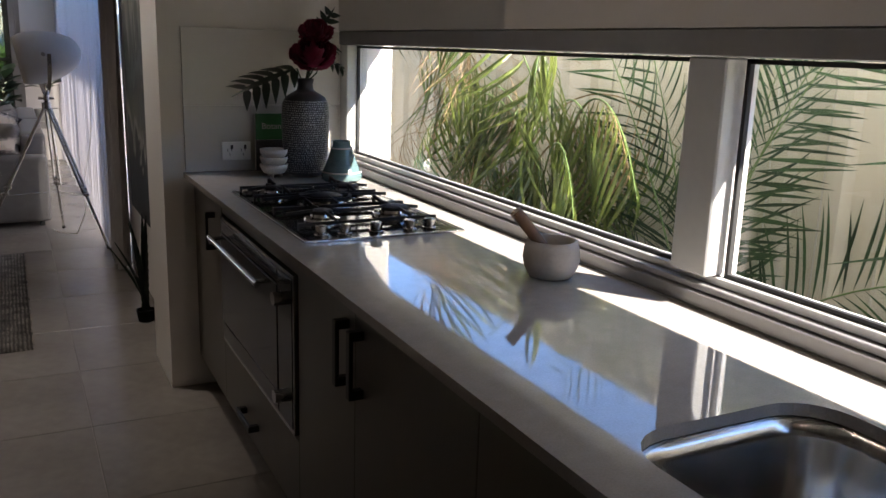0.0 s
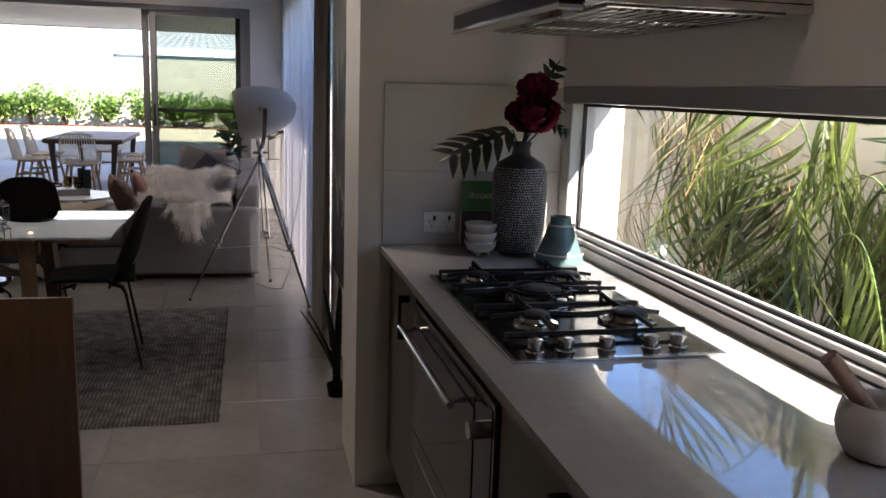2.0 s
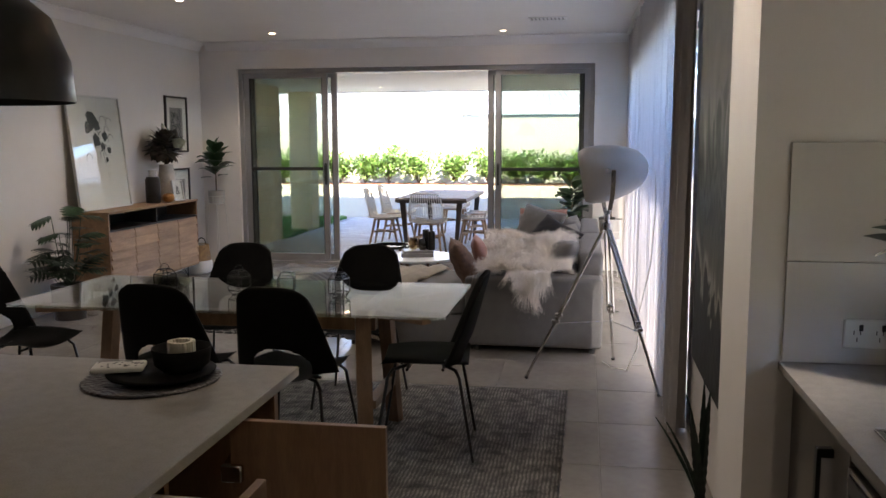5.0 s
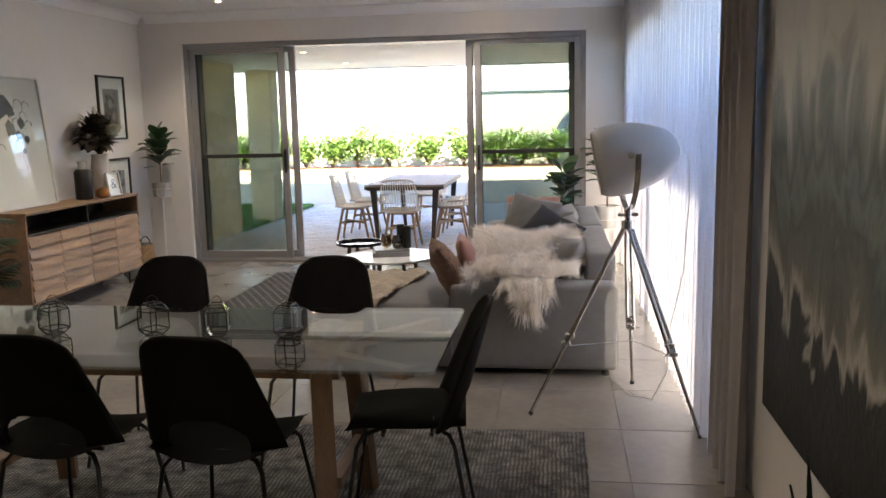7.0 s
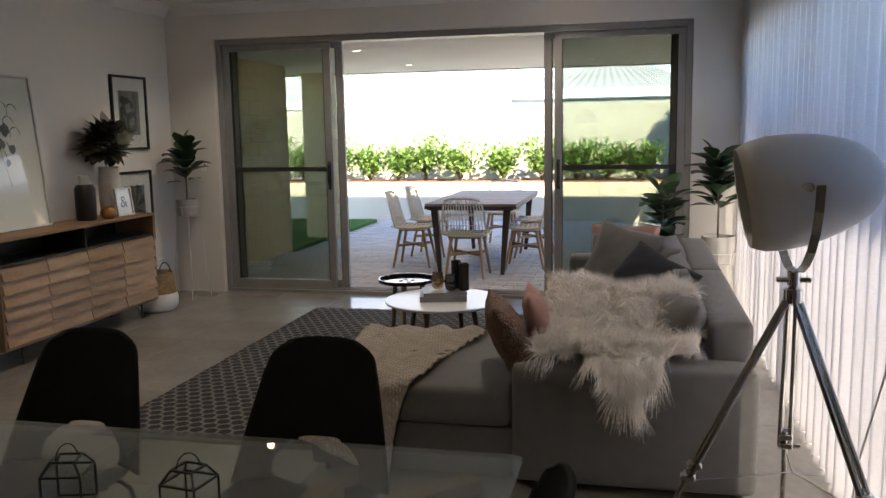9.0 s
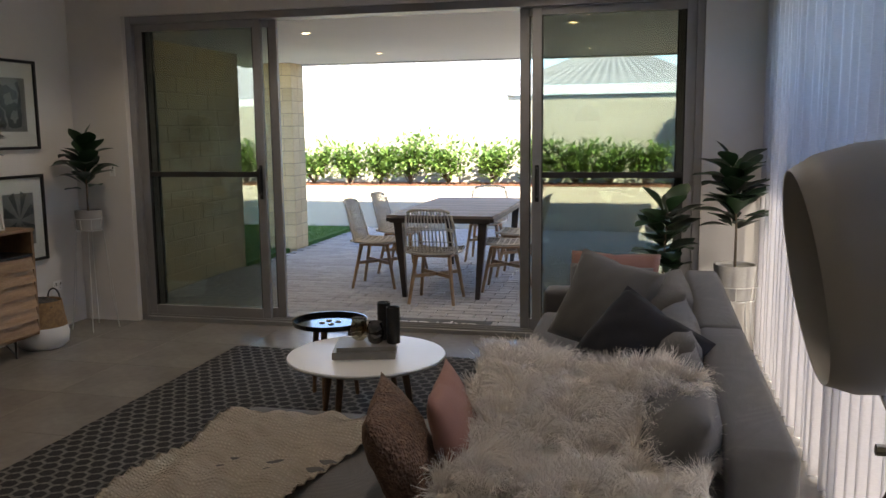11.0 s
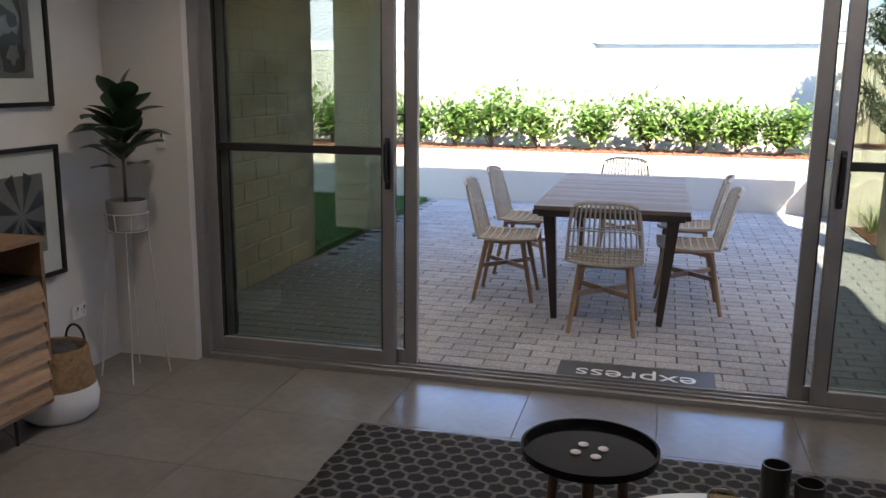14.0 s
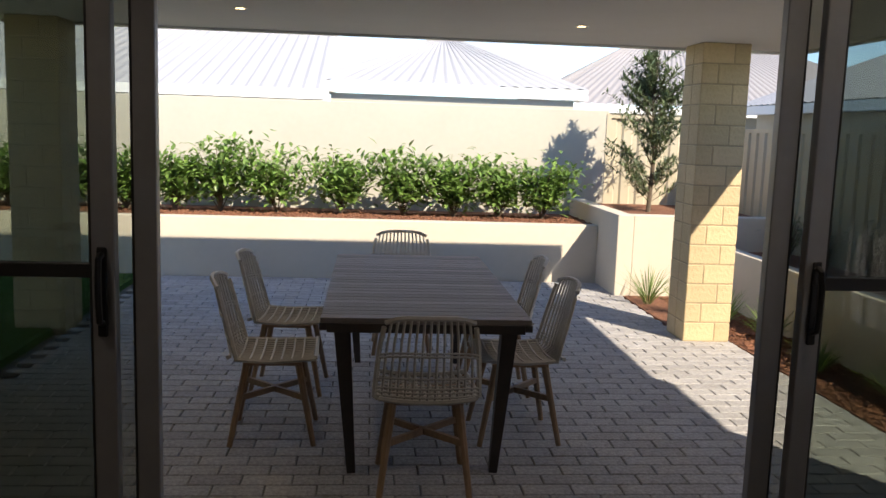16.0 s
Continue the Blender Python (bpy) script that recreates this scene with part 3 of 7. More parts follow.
setting("planter_soil", "mulch", [(-7.5, 1.2, 18.12, 19.4, 0.2, 0.585), (1.37, 3.05, 17.36, 19.4, 0.2, 0.74), (2.34, 3.05, 13.2, 17.19, 0.1, 0.44)])
setting("wall_boundary", "render", [(-12, 1.66, 19.4, 19.6, PAT - 0.06, 1.93)], bev=0.006)
setting("wall_side_boundary", "render", [(-7.7, -7.5, 10, 19.4, PAT - 0.06, 1.9)])


def ribbed_fence(name, p, q, z0, z1, m="fence"):
    """Steel fence sheets with pressed ribs, posts and a top rail, from p to q."""
    p, q = Vector(p), Vector(q)
    d = (q - p)
    L = d.length
    d.normalize()
    s = Vector((-d.y, d.x))
    f = tagged(new(name), "cream steel fence with pressed ribs", kind="structure")
    x, prof = 0.0, []
    while x < L:
        for a, o in ((0, 0), (0.10, 0), (0.125, 0.022), (0.185, 0.022)):
            prof.append((min(x + a, L), o))
        x += 0.21
    prof.append((L, 0))
    v, fc = [], []
    for a, o in prof:
        w = p + d * a + s * o
        v += [(w.x, w.y, z0), (w.x, w.y, z1)]
    for i in range(len(prof) - 1):
        fc.append((2 * i, 2 * i + 2, 2 * i + 3, 2 * i + 1))
    raw("fence_sheet", v, fc, m, f, kind="structure")
    bm = B()
    k = 0
    while k * 2.38 < L + 0.1:
        c = p + d * min(k * 2.38, L)
        box(bm, c.x - 0.03, c.x + 0.03, c.y - 0.03, c.y + 0.03, z0, z1 + 0.03)
        k += 1
    part("fence_post", bm, m, f, smooth=False, kind="structure")
    bm = B()
    a, b = p + s * 0.0, q
    tube(bm, [(a.x, a.y, z1), (b.x, b.y, z1)], 0.032, 4)
    part("fence_rail", bm, m, f, smooth=False, kind="structure")


ribbed_fence("fence", (3.1, -4.6), (3.1, 19.4), PAT, 1.72)
ribbed_fence("fence", (1.66, 19.42), (3.1, 19.42), PAT, 1.86)


# neighbouring houses
def roof_sheet(name, verts, faces, material, house):
    return raw(name, verts, faces, material, house)


def corrugate(house, quad, material, n=60, h=0.018, name="roof"):
    """A ribbed sheet: quad = eave_a, eave_b, ridge_b, ridge_a, ribs run from eave to ridge."""
    a, b, c, d = [Vector(q) for q in quad]
    up = (b - a).cross(d - a).normalized()
    if up.z < 0:
        up = -up
    v, f = [], []
    for i in range(n * 4 + 1):
        k = i / (n * 4)
        o = up * (h if i % 4 in (1, 2) else 0)
        v += [tuple(a.lerp(b, k) + o), tuple(d.lerp(c, k) + o)]
    for i in range(n * 4):
        f.append((2 * i, 2 * i + 2, 2 * i + 3, 2 * i + 1))
    return raw(name, v, f, material, house)


def house(label, walls, eaves, sheets, roofmat="roof", ribs=60):
    h = thing("neighbour_house", label, "house")
    bm = B()
    for w in walls:
        box(bm, *w)
    part("wall", bm, "render", h, smooth=False)
    for e in eaves:
        bm = B()
        box(bm, *e)
        part("gutter", bm, "white", h, smooth=False)
    for s, n in sheets:
        corrugate(h, s, roofmat, n)
    return h


house("single-storey neighbouring house with a white steel hip roof", [(-14, -2.2, 21.7, 30, -0.4, 2.05), (-2.0, 1.75, 21.80, 29, -0.4, 2.13)],
      [(-14.4, -2.0, 21.2, 21.34, 2.0, 2.14), (-2.1, 1.95, 21.7, 21.84, 2.14, 2.30), (1.82, 1.95, 21.84, 27.6, 2.14, 2.30), (-2.1, -1.97, 21.84, 23, 2.14, 2.30), (-2.0, 1.85, 21.85, 21.96, 2.17, 2.2), (-14, -2.1, 21.34, 21.7, 2.0, 2.05)],
      [(((-14.4, 21.3, 2.13), (-2.0, 21.3, 2.13), (-2.0, 26.5, 4.2), (-10, 26.5, 4.2)), 60),
       (((-2.1, 21.7, 2.3), (1.95, 21.7, 2.3), (-0.08, 24.55, 3.36), (-0.10, 24.55, 3.36)), 20),
       (((1.95, 21.7, 2.3), (1.95, 27.6, 2.3), (-0.08, 26.0, 3.36), (-0.08, 24.55, 3.36)), 26),
       (((-2.1, 24.0, 2.6), (-2.1, 21.7, 2.3), (-0.10, 24.55, 3.36), (-0.10, 26, 3.36)), 12)])
house("neighbouring house with a pale grey steel roof", [(3.0, 12, 27.4, 34, -0.4, 2.2)],
      [(2.3, 12.5, 27.0, 27.14, 2.12, 2.28)],
      [(((2.3, 27.1, 2.3), (12.5, 27.1, 2.3), (9.5, 31.0, 4.0), (5.3, 31.0, 4.0)), 50),
       (((2.3, 33.0, 2.3), (2.3, 27.1, 2.3), (5.3, 31.0, 4.0), (5.3, 31.1, 4.0)), 26)], "roofgrey")
house("neighbouring house with a white steel roof beyond the side fence", [(6.2, 16, 14.2, 25, -0.4, 2.2)],
      [(5.8, 5.94, 13.8, 25.2, 2.1, 2.26)],
      [(((5.8, 25.2, 2.27), (5.8, 13.8, 2.27), (10.2, 17.0, 4.3), (10.2, 22.0, 4.3)), 50),
       (((16, 25.2, 2.27), (5.8, 25.2, 2.27), (10.2, 22.0, 4.3), (13, 22.0, 4.3)), 40),
       (((5.8, 13.8, 2.27), (16, 13.8, 2.27), (13, 17.0, 4.3), (10.2, 17.0, 4.3)), 40)])
house("neighbouring house with a white steel roof beyond the lawn", [(-24, -15.2, 21.6, 30, -0.4, 2.2)],
      [(-24.4, -14.8, 21.2, 21.34, 2.1, 2.26)],
      [(((-24.4, 21.3, 2.27), (-14.8, 21.3, 2.27), (-18, 25, 4.2), (-22, 25, 4.2)), 50)])


# ---- kitchen ----
def bar_handle(parent, x, y, z0, z1, vertical=True, w=0.022, label="dark bronze bar handle"):
    """A square bow handle on the face x, standing out towards -x."""
    bm = B()
    if vertical:
        for z in (z0, z1 - 0.022):
            box(bm, x - 0.032, x, y - w / 2, y + w / 2, z, z + 0.022, 0.002)
        box(bm, x - 0.036, x - 0.026, y - w / 2, y + w / 2, z0, z1, 0.002)
    else:
        y0, y1 = y
        for a in (y0, y1 - 0.022):
            box(bm, x - 0.032, x, a, a + 0.022, z0, z1, 0.002)
        box(bm, x - 0.036, x - 0.026, y0, y1, z0, z1, 0.002)
    return part("handle", bm, "blackmetal", parent, label, smooth=False)


def base_cabinet(y0, y1, doors, handles, top=0.907):
    c = thing("base_cabinet", "taupe laminate kitchen cabinet under the stone bench", "cabinet", group="kitchen cabinets")
    bm = B()
    box(bm, 1.592, 2.19, y0 + 0.001, y1 - 0.001, 0.13, top)
    if top < 0.8:
        for a, b in ((y0 + 0.001, y0 + 0.017), (y1 - 0.017, y1 - 0.001)):
            box(bm, 1.592, 1.625, a, b, top, 0.907)
    part("body", bm, "cab", c, smooth=False)
    bm = B()
    box(bm, 1.635, 1.65, y0, y1, 0.0, 0.128)
    part("kickboard", bm, "cab", c, smooth=False)
    for i, (a, b, z0, z1) in enumerate(doors):
        bm = B()
        box(bm, 1.570, 1.590, a + 0.0015, b - 0.0015, z0, min(0.903, z1 + 0.018) if z1 > 0.8 else z1, 0.0012)
        d = part("door", bm, "cab", c, smooth=False)
        if handles[i]:
            h = handles[i]
            if len(h) == 3:
                bar_handle(d, 1.570, h[0], h[1], h[2])
            else:
                bar_handle(d, 1.570, (h[0], h[1]), h[2], h[3], False)
    return c


base_cabinet(2.78, 3.284, [(2.78, 3.284, 0.135, 0.885)], [(2.90, 0.69, 0.835)])
base_cabinet(1.43, 1.86, [(1.43, 1.86, 0.135, 0.885)], [(1.475, 0.69, 0.85)])
base_cabinet(0.86, 1.43, [(0.86, 1.43, 0.135, 0.885)], [(1.385, 0.69, 0.85)])
base_cabinet(0.0, 0.86, [(0.43, 0.86, 0.135, 0.885), (0.0, 0.43, 0.135, 0.885)], [None, None], 0.66)
base_cabinet(-1.9, 0.0, [(-0.6, 0.0, 0.135, 0.885), (-1.2, -0.6, 0.135, 0.885), (-1.9, -1.2, 0.135, 0.885)], [None, None, None], 0.66)
oc = thing("oven_cabinet", "taupe laminate cabinet that houses the built-in oven", "cabinet", group="kitchen cabinets")
bm = B()
box(bm, 1.592, 2.19, 1.861, 2.779, 0.13, 0.37)
box(bm, 1.592, 2.19, 1.861, 1.875, 0.37, 0.907)
box(bm, 1.592, 2.19, 2.765, 2.779, 0.37, 0.907)
box(bm, 1.572, 1.62, 1.861, 2.779, 0.852, 0.907)
part("body", bm, "cab", oc, smooth=False)
bm = B()
box(bm, 1.635, 1.65, 1.86, 2.78, 0.0, 0.128)
part("kickboard", bm, "cab", oc, smooth=False)
bm = B()
box(bm, 1.570, 1.590, 1.862, 2.778, 0.135, 0.366, 0.0012)
dr = part("drawer_front", bm, "cab", oc, smooth=False)
bar_handle(dr, 1.570, (2.30, 2.48), 0.205, 0.227, False)

ov = thing("oven", "built-in stainless steel oven with a dark glass door", "oven")
bm = B()
box(bm, 1.60, 2.15, 1.885, 2.76, 0.385, 0.84)
part("body", bm, "blackmetal", ov, smooth=False)
bm = B()
for b in ((1.562, 1.60, 1.88, 2.762, 0.378, 0.39), (1.562, 1.60, 1.88, 2.762, 0.835, 0.845), (1.562, 1.60, 1.88, 1.888, 0.39, 0.835), (1.562, 1.60, 2.754, 2.762, 0.39, 0.835)):
    box(bm, *b)
part("frame", bm, "steel", ov, smooth=False)
bm = B()
box(bm, 1.558, 1.60, 2.03, 2.752, 0.455, 0.785, 0.003)
d_ = part("door", bm, "blackglass", ov, smooth=False)
bm = B()
tube(bm, [(1.515, 2.08, 0.775), (1.515, 2.74, 0.775)], 0.0095, 12)
for y in (2.11, 2.71):
    tube(bm, [(1.515, y, 0.775), (1.56, y, 0.775)], 0.007, 8)
part("handle", bm, "steel", d_, "round steel bar handle")
bm = B()
box(bm, 1.560, 1.60, 1.89, 2.026, 0.392, 0.833, 0.002)
part("control_panel", bm, "blackglass", ov, smooth=False)
bm = B()
box(bm, 1.560, 1.60, 2.03, 2.752, 0.392, 0.452, 0.002)
part("lower_trim", bm, "blackglass", ov, smooth=False)
bm = B()
box(bm, 1.560, 1.60, 2.03, 2.752, 0.79, 0.833, 0.002)
part("upper_trim", bm, "blackglass", ov, smooth=False)
for z in (0.475, 0.765):
    bm = B()
    tube(bm, [(1.56, 1.955, z), (1.525, 1.955, z)], 0.02, 16)
    part("knob", bm, "steel", ov, "round steel control knob")

# bench top with a rounded sink opening
def rounded(x0, x1, y0, y1, r, n=6):
    pts = []
    for cx, cy, a0 in ((x1 - r, y1 - r, 0), (x0 + r, y1 - r, 90), (x0 + r, y0 + r, 180), (x1 - r, y0 + r, 270)):
        for i in range(n + 1):
            a = radians(a0 + 90 * i / n)
            pts.append((cx + r * math.cos(a), cy + r * math.sin(a)))
    return pts


SINK = (1.64, 2.03, -0.33, 0.60)
bm = B()
outer = [(2.198, 3.286), (1.53, 3.286), (1.53, -1.9), (2.198, -1.9)]
hole = rounded(*SINK, 0.09)
for z, flip in ((0.93, False), (0.909, True)):
    vo, vh = [bm.verts.new((*p, z)) for p in outer], [bm.verts.new((*p, z)) for p in hole]
    q = len(hole) // 4
    for i in range(4):
        seg = [vh[(i * q + k) % len(hole)] for k in range(q)]
        nx = vh[((i + 1) * q) % len(hole)]
        bm.faces.new([vo[i], vo[(i + 1) % 4], nx] + seg[::-1])
bmesh.ops.remove_doubles(bm, verts=bm.verts, dist=1e-5)
top = [v for v in bm.verts if abs(v.co.z - 0.93) < 1e-4]
def ring_at(pts, z):
    return [min((v for v in bm.verts if abs(v.co.z - z) < 1e-4), key=lambda v: (v.co.x - p[0]) ** 2 + (v.co.y - p[1]) ** 2) for p in pts]
for pts in (outer, hole):
    a, b = ring_at(pts, 0.93), ring_at(pts, 0.909)
    for i in range(len(pts)):
        j = (i + 1) % len(pts)
        if a[i] is not a[j]:
            bm.faces.new((a[i], a[j], b[j], b[i]))
tagged(part("benchtop", bm, "stone", smooth=False), "pale polished stone kitchen bench top with a sink cut into it", "bench top")

sk = thing("sink", "undermounted double-bowl stainless steel kitchen sink", "sink")
for y0, y1 in ((0.165, 0.585), (-0.32, 0.105)):
    bm = B()
    rings = []
    for inset, z, r in ((-0.022, 0.9075, 0.10), (-0.010, 0.907, 0.092), (0.0, 0.900, 0.085), (0.003, 0.88, 0.083), (0.012, 0.80, 0.08), (0.022, 0.745, 0.075), (0.035, 0.728, 0.07), (0.055, 0.720, 0.06), (0.10, 0.717, 0.04)):
        rings.append([bm.verts.new((*p, z)) for p in rounded(1.648 + inset, 2.022 - inset, y0 + inset, y1 - inset, r)])
    for a, b in zip(rings, rings[1:]):
        for i in range(len(a)):
            bm.faces.new((a[i], a[(i + 1) % len(a)], b[(i + 1) % len(a)], b[i]))
    bm.faces.new(rings[-1])
    bw = part("bowl", bm, "steel", sk, smooth="all")
    bm = B()
    lathe(bm, [(0.045, 0.7185), (0.045, 0.722), (0.03, 0.722), (0.028, 0.7195)], 20, (1.835, (y0 + y1) / 2, 0))
    part("drain", bm, "chrome", bw)
bm = B()
box(bm, 1.66, 2.01, 0.131, 0.139, 0.84, 0.905, 0.003, 2)
part("divider", bm, "steel", sk)

sp = tagged(new("splashback"), "pale glazed splashback of large tiles", kind="structure")
for z0, z1 in ((0.9315, 1.199), (1.2015, 1.508)):
    setting("tile", "splash", [(1.538, 2.199, 3.276, 3.286, z0, z1)], sp, 0.0012)

# gas hob
HX0, HX1, HY0, HY1 = 1.598, 2.09, 1.888, 2.735
hob = thing("gas_hob", "black glass gas hob with a steel edge and cast iron trivets", "hob", (0, 0, 0))
bm = B()
for b in ((HX0, HX1, HY0, HY0 + 0.014, 0.931, 0.938), (HX0, HX1, HY1 - 0.014, HY1, 0.931, 0.938), (HX0, HX0 + 0.014, HY0 + 0.014, HY1 - 0.014, 0.931, 0.938), (HX1 - 0.014, HX1, HY0 + 0.014, HY1 - 0.014, 0.931, 0.938)):
    box(bm, *b, 0.0015)
part("rim", bm, "steel", hob, "thin steel rim", smooth=False)
bm = B()
box(bm, HX0 + 0.014, HX1 - 0.014, HY0 + 0.014, HY1 - 0.014, 0.931, 0.9365)
part("hob_plate", bm, "blackglass", hob, smooth=False)
BURN = [(1.74, 2.16, 0.038), (1.98, 2.16, 0.05), (1.84, 2.42, 0.065), (1.72, 2.62, 0.036), (1.985, 2.60, 0.045)]
for x, y, r in BURN:
    bm = B()
    lathe(bm, [(r * 1.45, 0.0), (r * 1.4, 0.008), (r * 1.0, 0.012), (r * 0.95, 0.02), (r * 0.9, 0.02)], 24, (x, y, 0.937))
    bu = part("burner", bm, "steel", hob, "round steel burner base")
    bm = B()
    lathe(bm, [(r * 0.86, 0.0), (r * 0.88, 0.008), (r * 0.7, 0.012), (0.004, 0.0125)], 24, (x, y, 0.9575))
    part("burner_cap", bm, "iron", bu, "matt black burner cap")
for x in (1.665, 1.735, 1.83, 1.935, 2.0):
    bm = B()
    lathe(bm, [(0.021, 0.0), (0.021, 0.004), (0.017, 0.006), (0.0175, 0.028), (0.015, 0.030)], 20, (x, 1.945, 0.937))
    part("knob", bm, "steel", hob, "short round steel knob")


def bar(bm, a, b, w=0.007, h=0.010):
    a, b = Vector(a), Vector(b)
    d = (b - a).normalized()
    s = Vector((-d.y, d.x, 0)).normalized() * w / 2 if abs(d.z) < 0.99 else Vector((w / 2, 0, 0))
    u = s.cross(d).normalized() * h / 2
    v = [bm.verts.new(p + k * s + j * u) for p in (a, b) for k, j in ((-1, -1), (1, -1), (1, 1), (-1, 1))]
    for i in range(4):
        bm.faces.new((v[i], v[(i + 1) % 4], v[4 + (i + 1) % 4], v[4 + i]))
    bm.faces.new(v[:4][::-1]), bm.faces.new(v[4:])


ZT = 0.966
for y0, y1, cs in ((2.035, 2.285, [BURN[0], BURN[1]]), (2.295, 2.525, [BURN[2]]), (2.53, 2.715, [BURN[3], BURN[4]])):
    bm = B()
    xa, xb = HX0 + 0.03, HX1 - 0.03
    for p, q in (((xa, y0), (xb, y0)), ((xa, y1), (xb, y1))):
        bar(bm, (*p, ZT - 0.014), (*q, ZT - 0.014))
    for p in ((xa, y0), (xb, y0), (xa, y1), (xb, y1)):
        bar(bm, (*p, 0.938), (*p, ZT - 0.009))
    for p in ((xa + 0.10, y1), (xb - 0.10, y1)):
        bar(bm, (*p, ZT - 0.016), (*p, ZT + 0.014))
        bar(bm, (*p, ZT + 0.012), (p[0] + 0.012, p[1] - 0.035, ZT - 0.002))
    for cx, cy, r in cs:
        for k in range(4):
            a = math.pi / 2 * k
            ex = {0: xb if len(cs) == 1 or cx > 1.9 else 1.86, 2: xa if len(cs) == 1 or cx < 1.9 else 1.86}.get(k, cx)
            ey = {1: y1, 3: y0}.get(k, cy)
            bar(bm, (ex, ey, ZT - 0.006), (cx + math.cos(a) * 0.03, cy + math.sin(a) * 0.03, ZT))
    if len(cs) == 1:
        cx, cy, r = cs[0]
        for k in range(16):
            a, b = 2 * math.pi * k / 16, 2 * math.pi * (k + 1) / 16
            bar(bm, (cx + 0.085 * math.cos(a), cy + 0.085 * math.sin(a), ZT - 0.004), (cx + 0.085 * math.cos(b), cy + 0.085 * math.sin(b), ZT - 0.004))
    part("trivet", bm, "iron", hob, "cast iron pan support", smooth=False)

# rangehood
rh = thing("rangehood", "stainless steel canopy rangehood with a slanting glass lip", "rangehood")
bm = B()
box(bm, 1.655, 2.195, 1.862, 2.72, 1.66, 1.675)
box(bm, 1.70, 2.195, 1.862, 2.72, 1.675, 1.725, 0.003)
part("canopy", bm, "steel", rh, smooth=False)
bm = B()
for z0, z1 in ((1.641, 1.655), (1.692, 1.705)):
    box(bm, 1.642, 1.70, 1.86, 2.722, z0, z1, 0.004)
part("lip_trim", bm, "chrome", rh, smooth=False)
bm = B()
box(bm, 1.646, 1.70, 1.862, 2.72, 1.655, 1.692)
part("control_strip", bm, "blackglass", rh, smooth=False)
for i in range(3):
    bm = B()
    y = 1.90 + i * 0.275
    box(bm, 1.76, 2.16, y, y + 0.255, 1.654, 1.660, 0.002)
    ft = part("filter", bm, "steel", rh, "ribbed steel grease filter", smooth=False)
    for k in range(12):
        bm = B()
        box(bm, 1.775 + k * 0.031, 1.79 + k * 0.031, y + 0.01, y + 0.245, 1.650, 1.654)
        part("slat", bm, "steel", ft, smooth=False)
bm = B()
box(bm, 1.92, 2.195, 2.14, 2.44, 1.725, CEIL - 0.002)
part("flue", bm, "steel", rh, smooth=False)

# island
isl = thing("kitchen_island", "kitchen island with stone top, one door and one drawer open", "kitchen island")
bm = B()
box(bm, -0.93, 0.285, -1.9, 3.04, 0.905, 0.93, 0.002)
tagged(part("island_benchtop", bm, "stone", smooth=False), "pale polished stone island bench top", "bench top")
bm = B()
for b in ((-0.90, 0.24, -1.88, 2.05, 0.1, 0.903), (-0.90, -0.86, 2.05, 3.0, 0.1, 0.903), (-0.86, 0.24, 2.975, 3.0, 0.1, 0.903), (-0.86, 0.24, 2.05, 2.975, 0.1, 0.118), (-0.86, 0.24, 2.395, 2.412, 0.118, 0.903)):
    box(bm, *b)
part("body", bm, "darkoak", isl, smooth=False)
bm = B()
box(bm, -0.85, 0.20, -1.85, 2.97, 0, 0.1)
part("kickboard", bm, "cab", isl, smooth=False)
bm = B()
box(bm, -0.855, 0.20, 2.42, 2.97, 0.47, 0.488)
part("shelf", bm, "white", isl, smooth=False)
bm = B()
box(bm, 0.243, 0.60, 2.69, 2.708, 0.12, 0.90, 0.001)
d_ = part("door", bm, "darkoak", isl, "open oak-veneered cupboard door", smooth=False)
for z in (0.78, 0.24):
    bm = B()
    box(bm, 0.225, 0.275, 2.672, 2.689, z - 0.02, z + 0.02, 0.003)
    tube(bm, [(0.26, 2.68, z), (0.215, 2.74, z), (0.205, 2.80, z)], 0.009, 6)
    part("hinge", bm, "steel", d_, "steel cup hinge")
bm = B()
box(bm, 0.43, 0.448, 2.06, 2.385, 0.62, 0.90, 0.001)
dw = part("drawer", bm, "darkoak", isl, "open oak-veneered drawer", smooth=False)
for nm, b in (("drawer_side", (0.0, 0.429, 2.07, 2.084, 0.66, 0.86)), ("drawer_side", (0.0, 0.429, 2.361, 2.375, 0.66, 0.86)), ("drawer_bottom", (0.0, 0.429, 2.085, 2.36, 0.66, 0.67))):
    bm = B()
    box(bm, *b)
    part(nm, bm, "white", dw, "pale drawer lining", smooth=False)

# ---- dining ----
tg = thing("dining_table", "glass-topped dining table on light oak trestles", "table", (0, 0, 0))
bm = B()
pts = rounded(-1.72, 0.42, 4.56, 5.46, 0.03, 3)
a, b = [bm.verts.new((*p, 0.745)) for p in pts], [bm.verts.new((*p, 0.733)) for p in pts]
bm.faces.new(a), bm.faces.new(b[::-1])
for i in range(len(a)):
    bm.faces.new((a[i], b[i], b[(i + 1) % len(a)], a[(i + 1) % len(a)]))
part("tabletop", bm, "tableglass", tg, "clear greenish glass top", smooth=False)


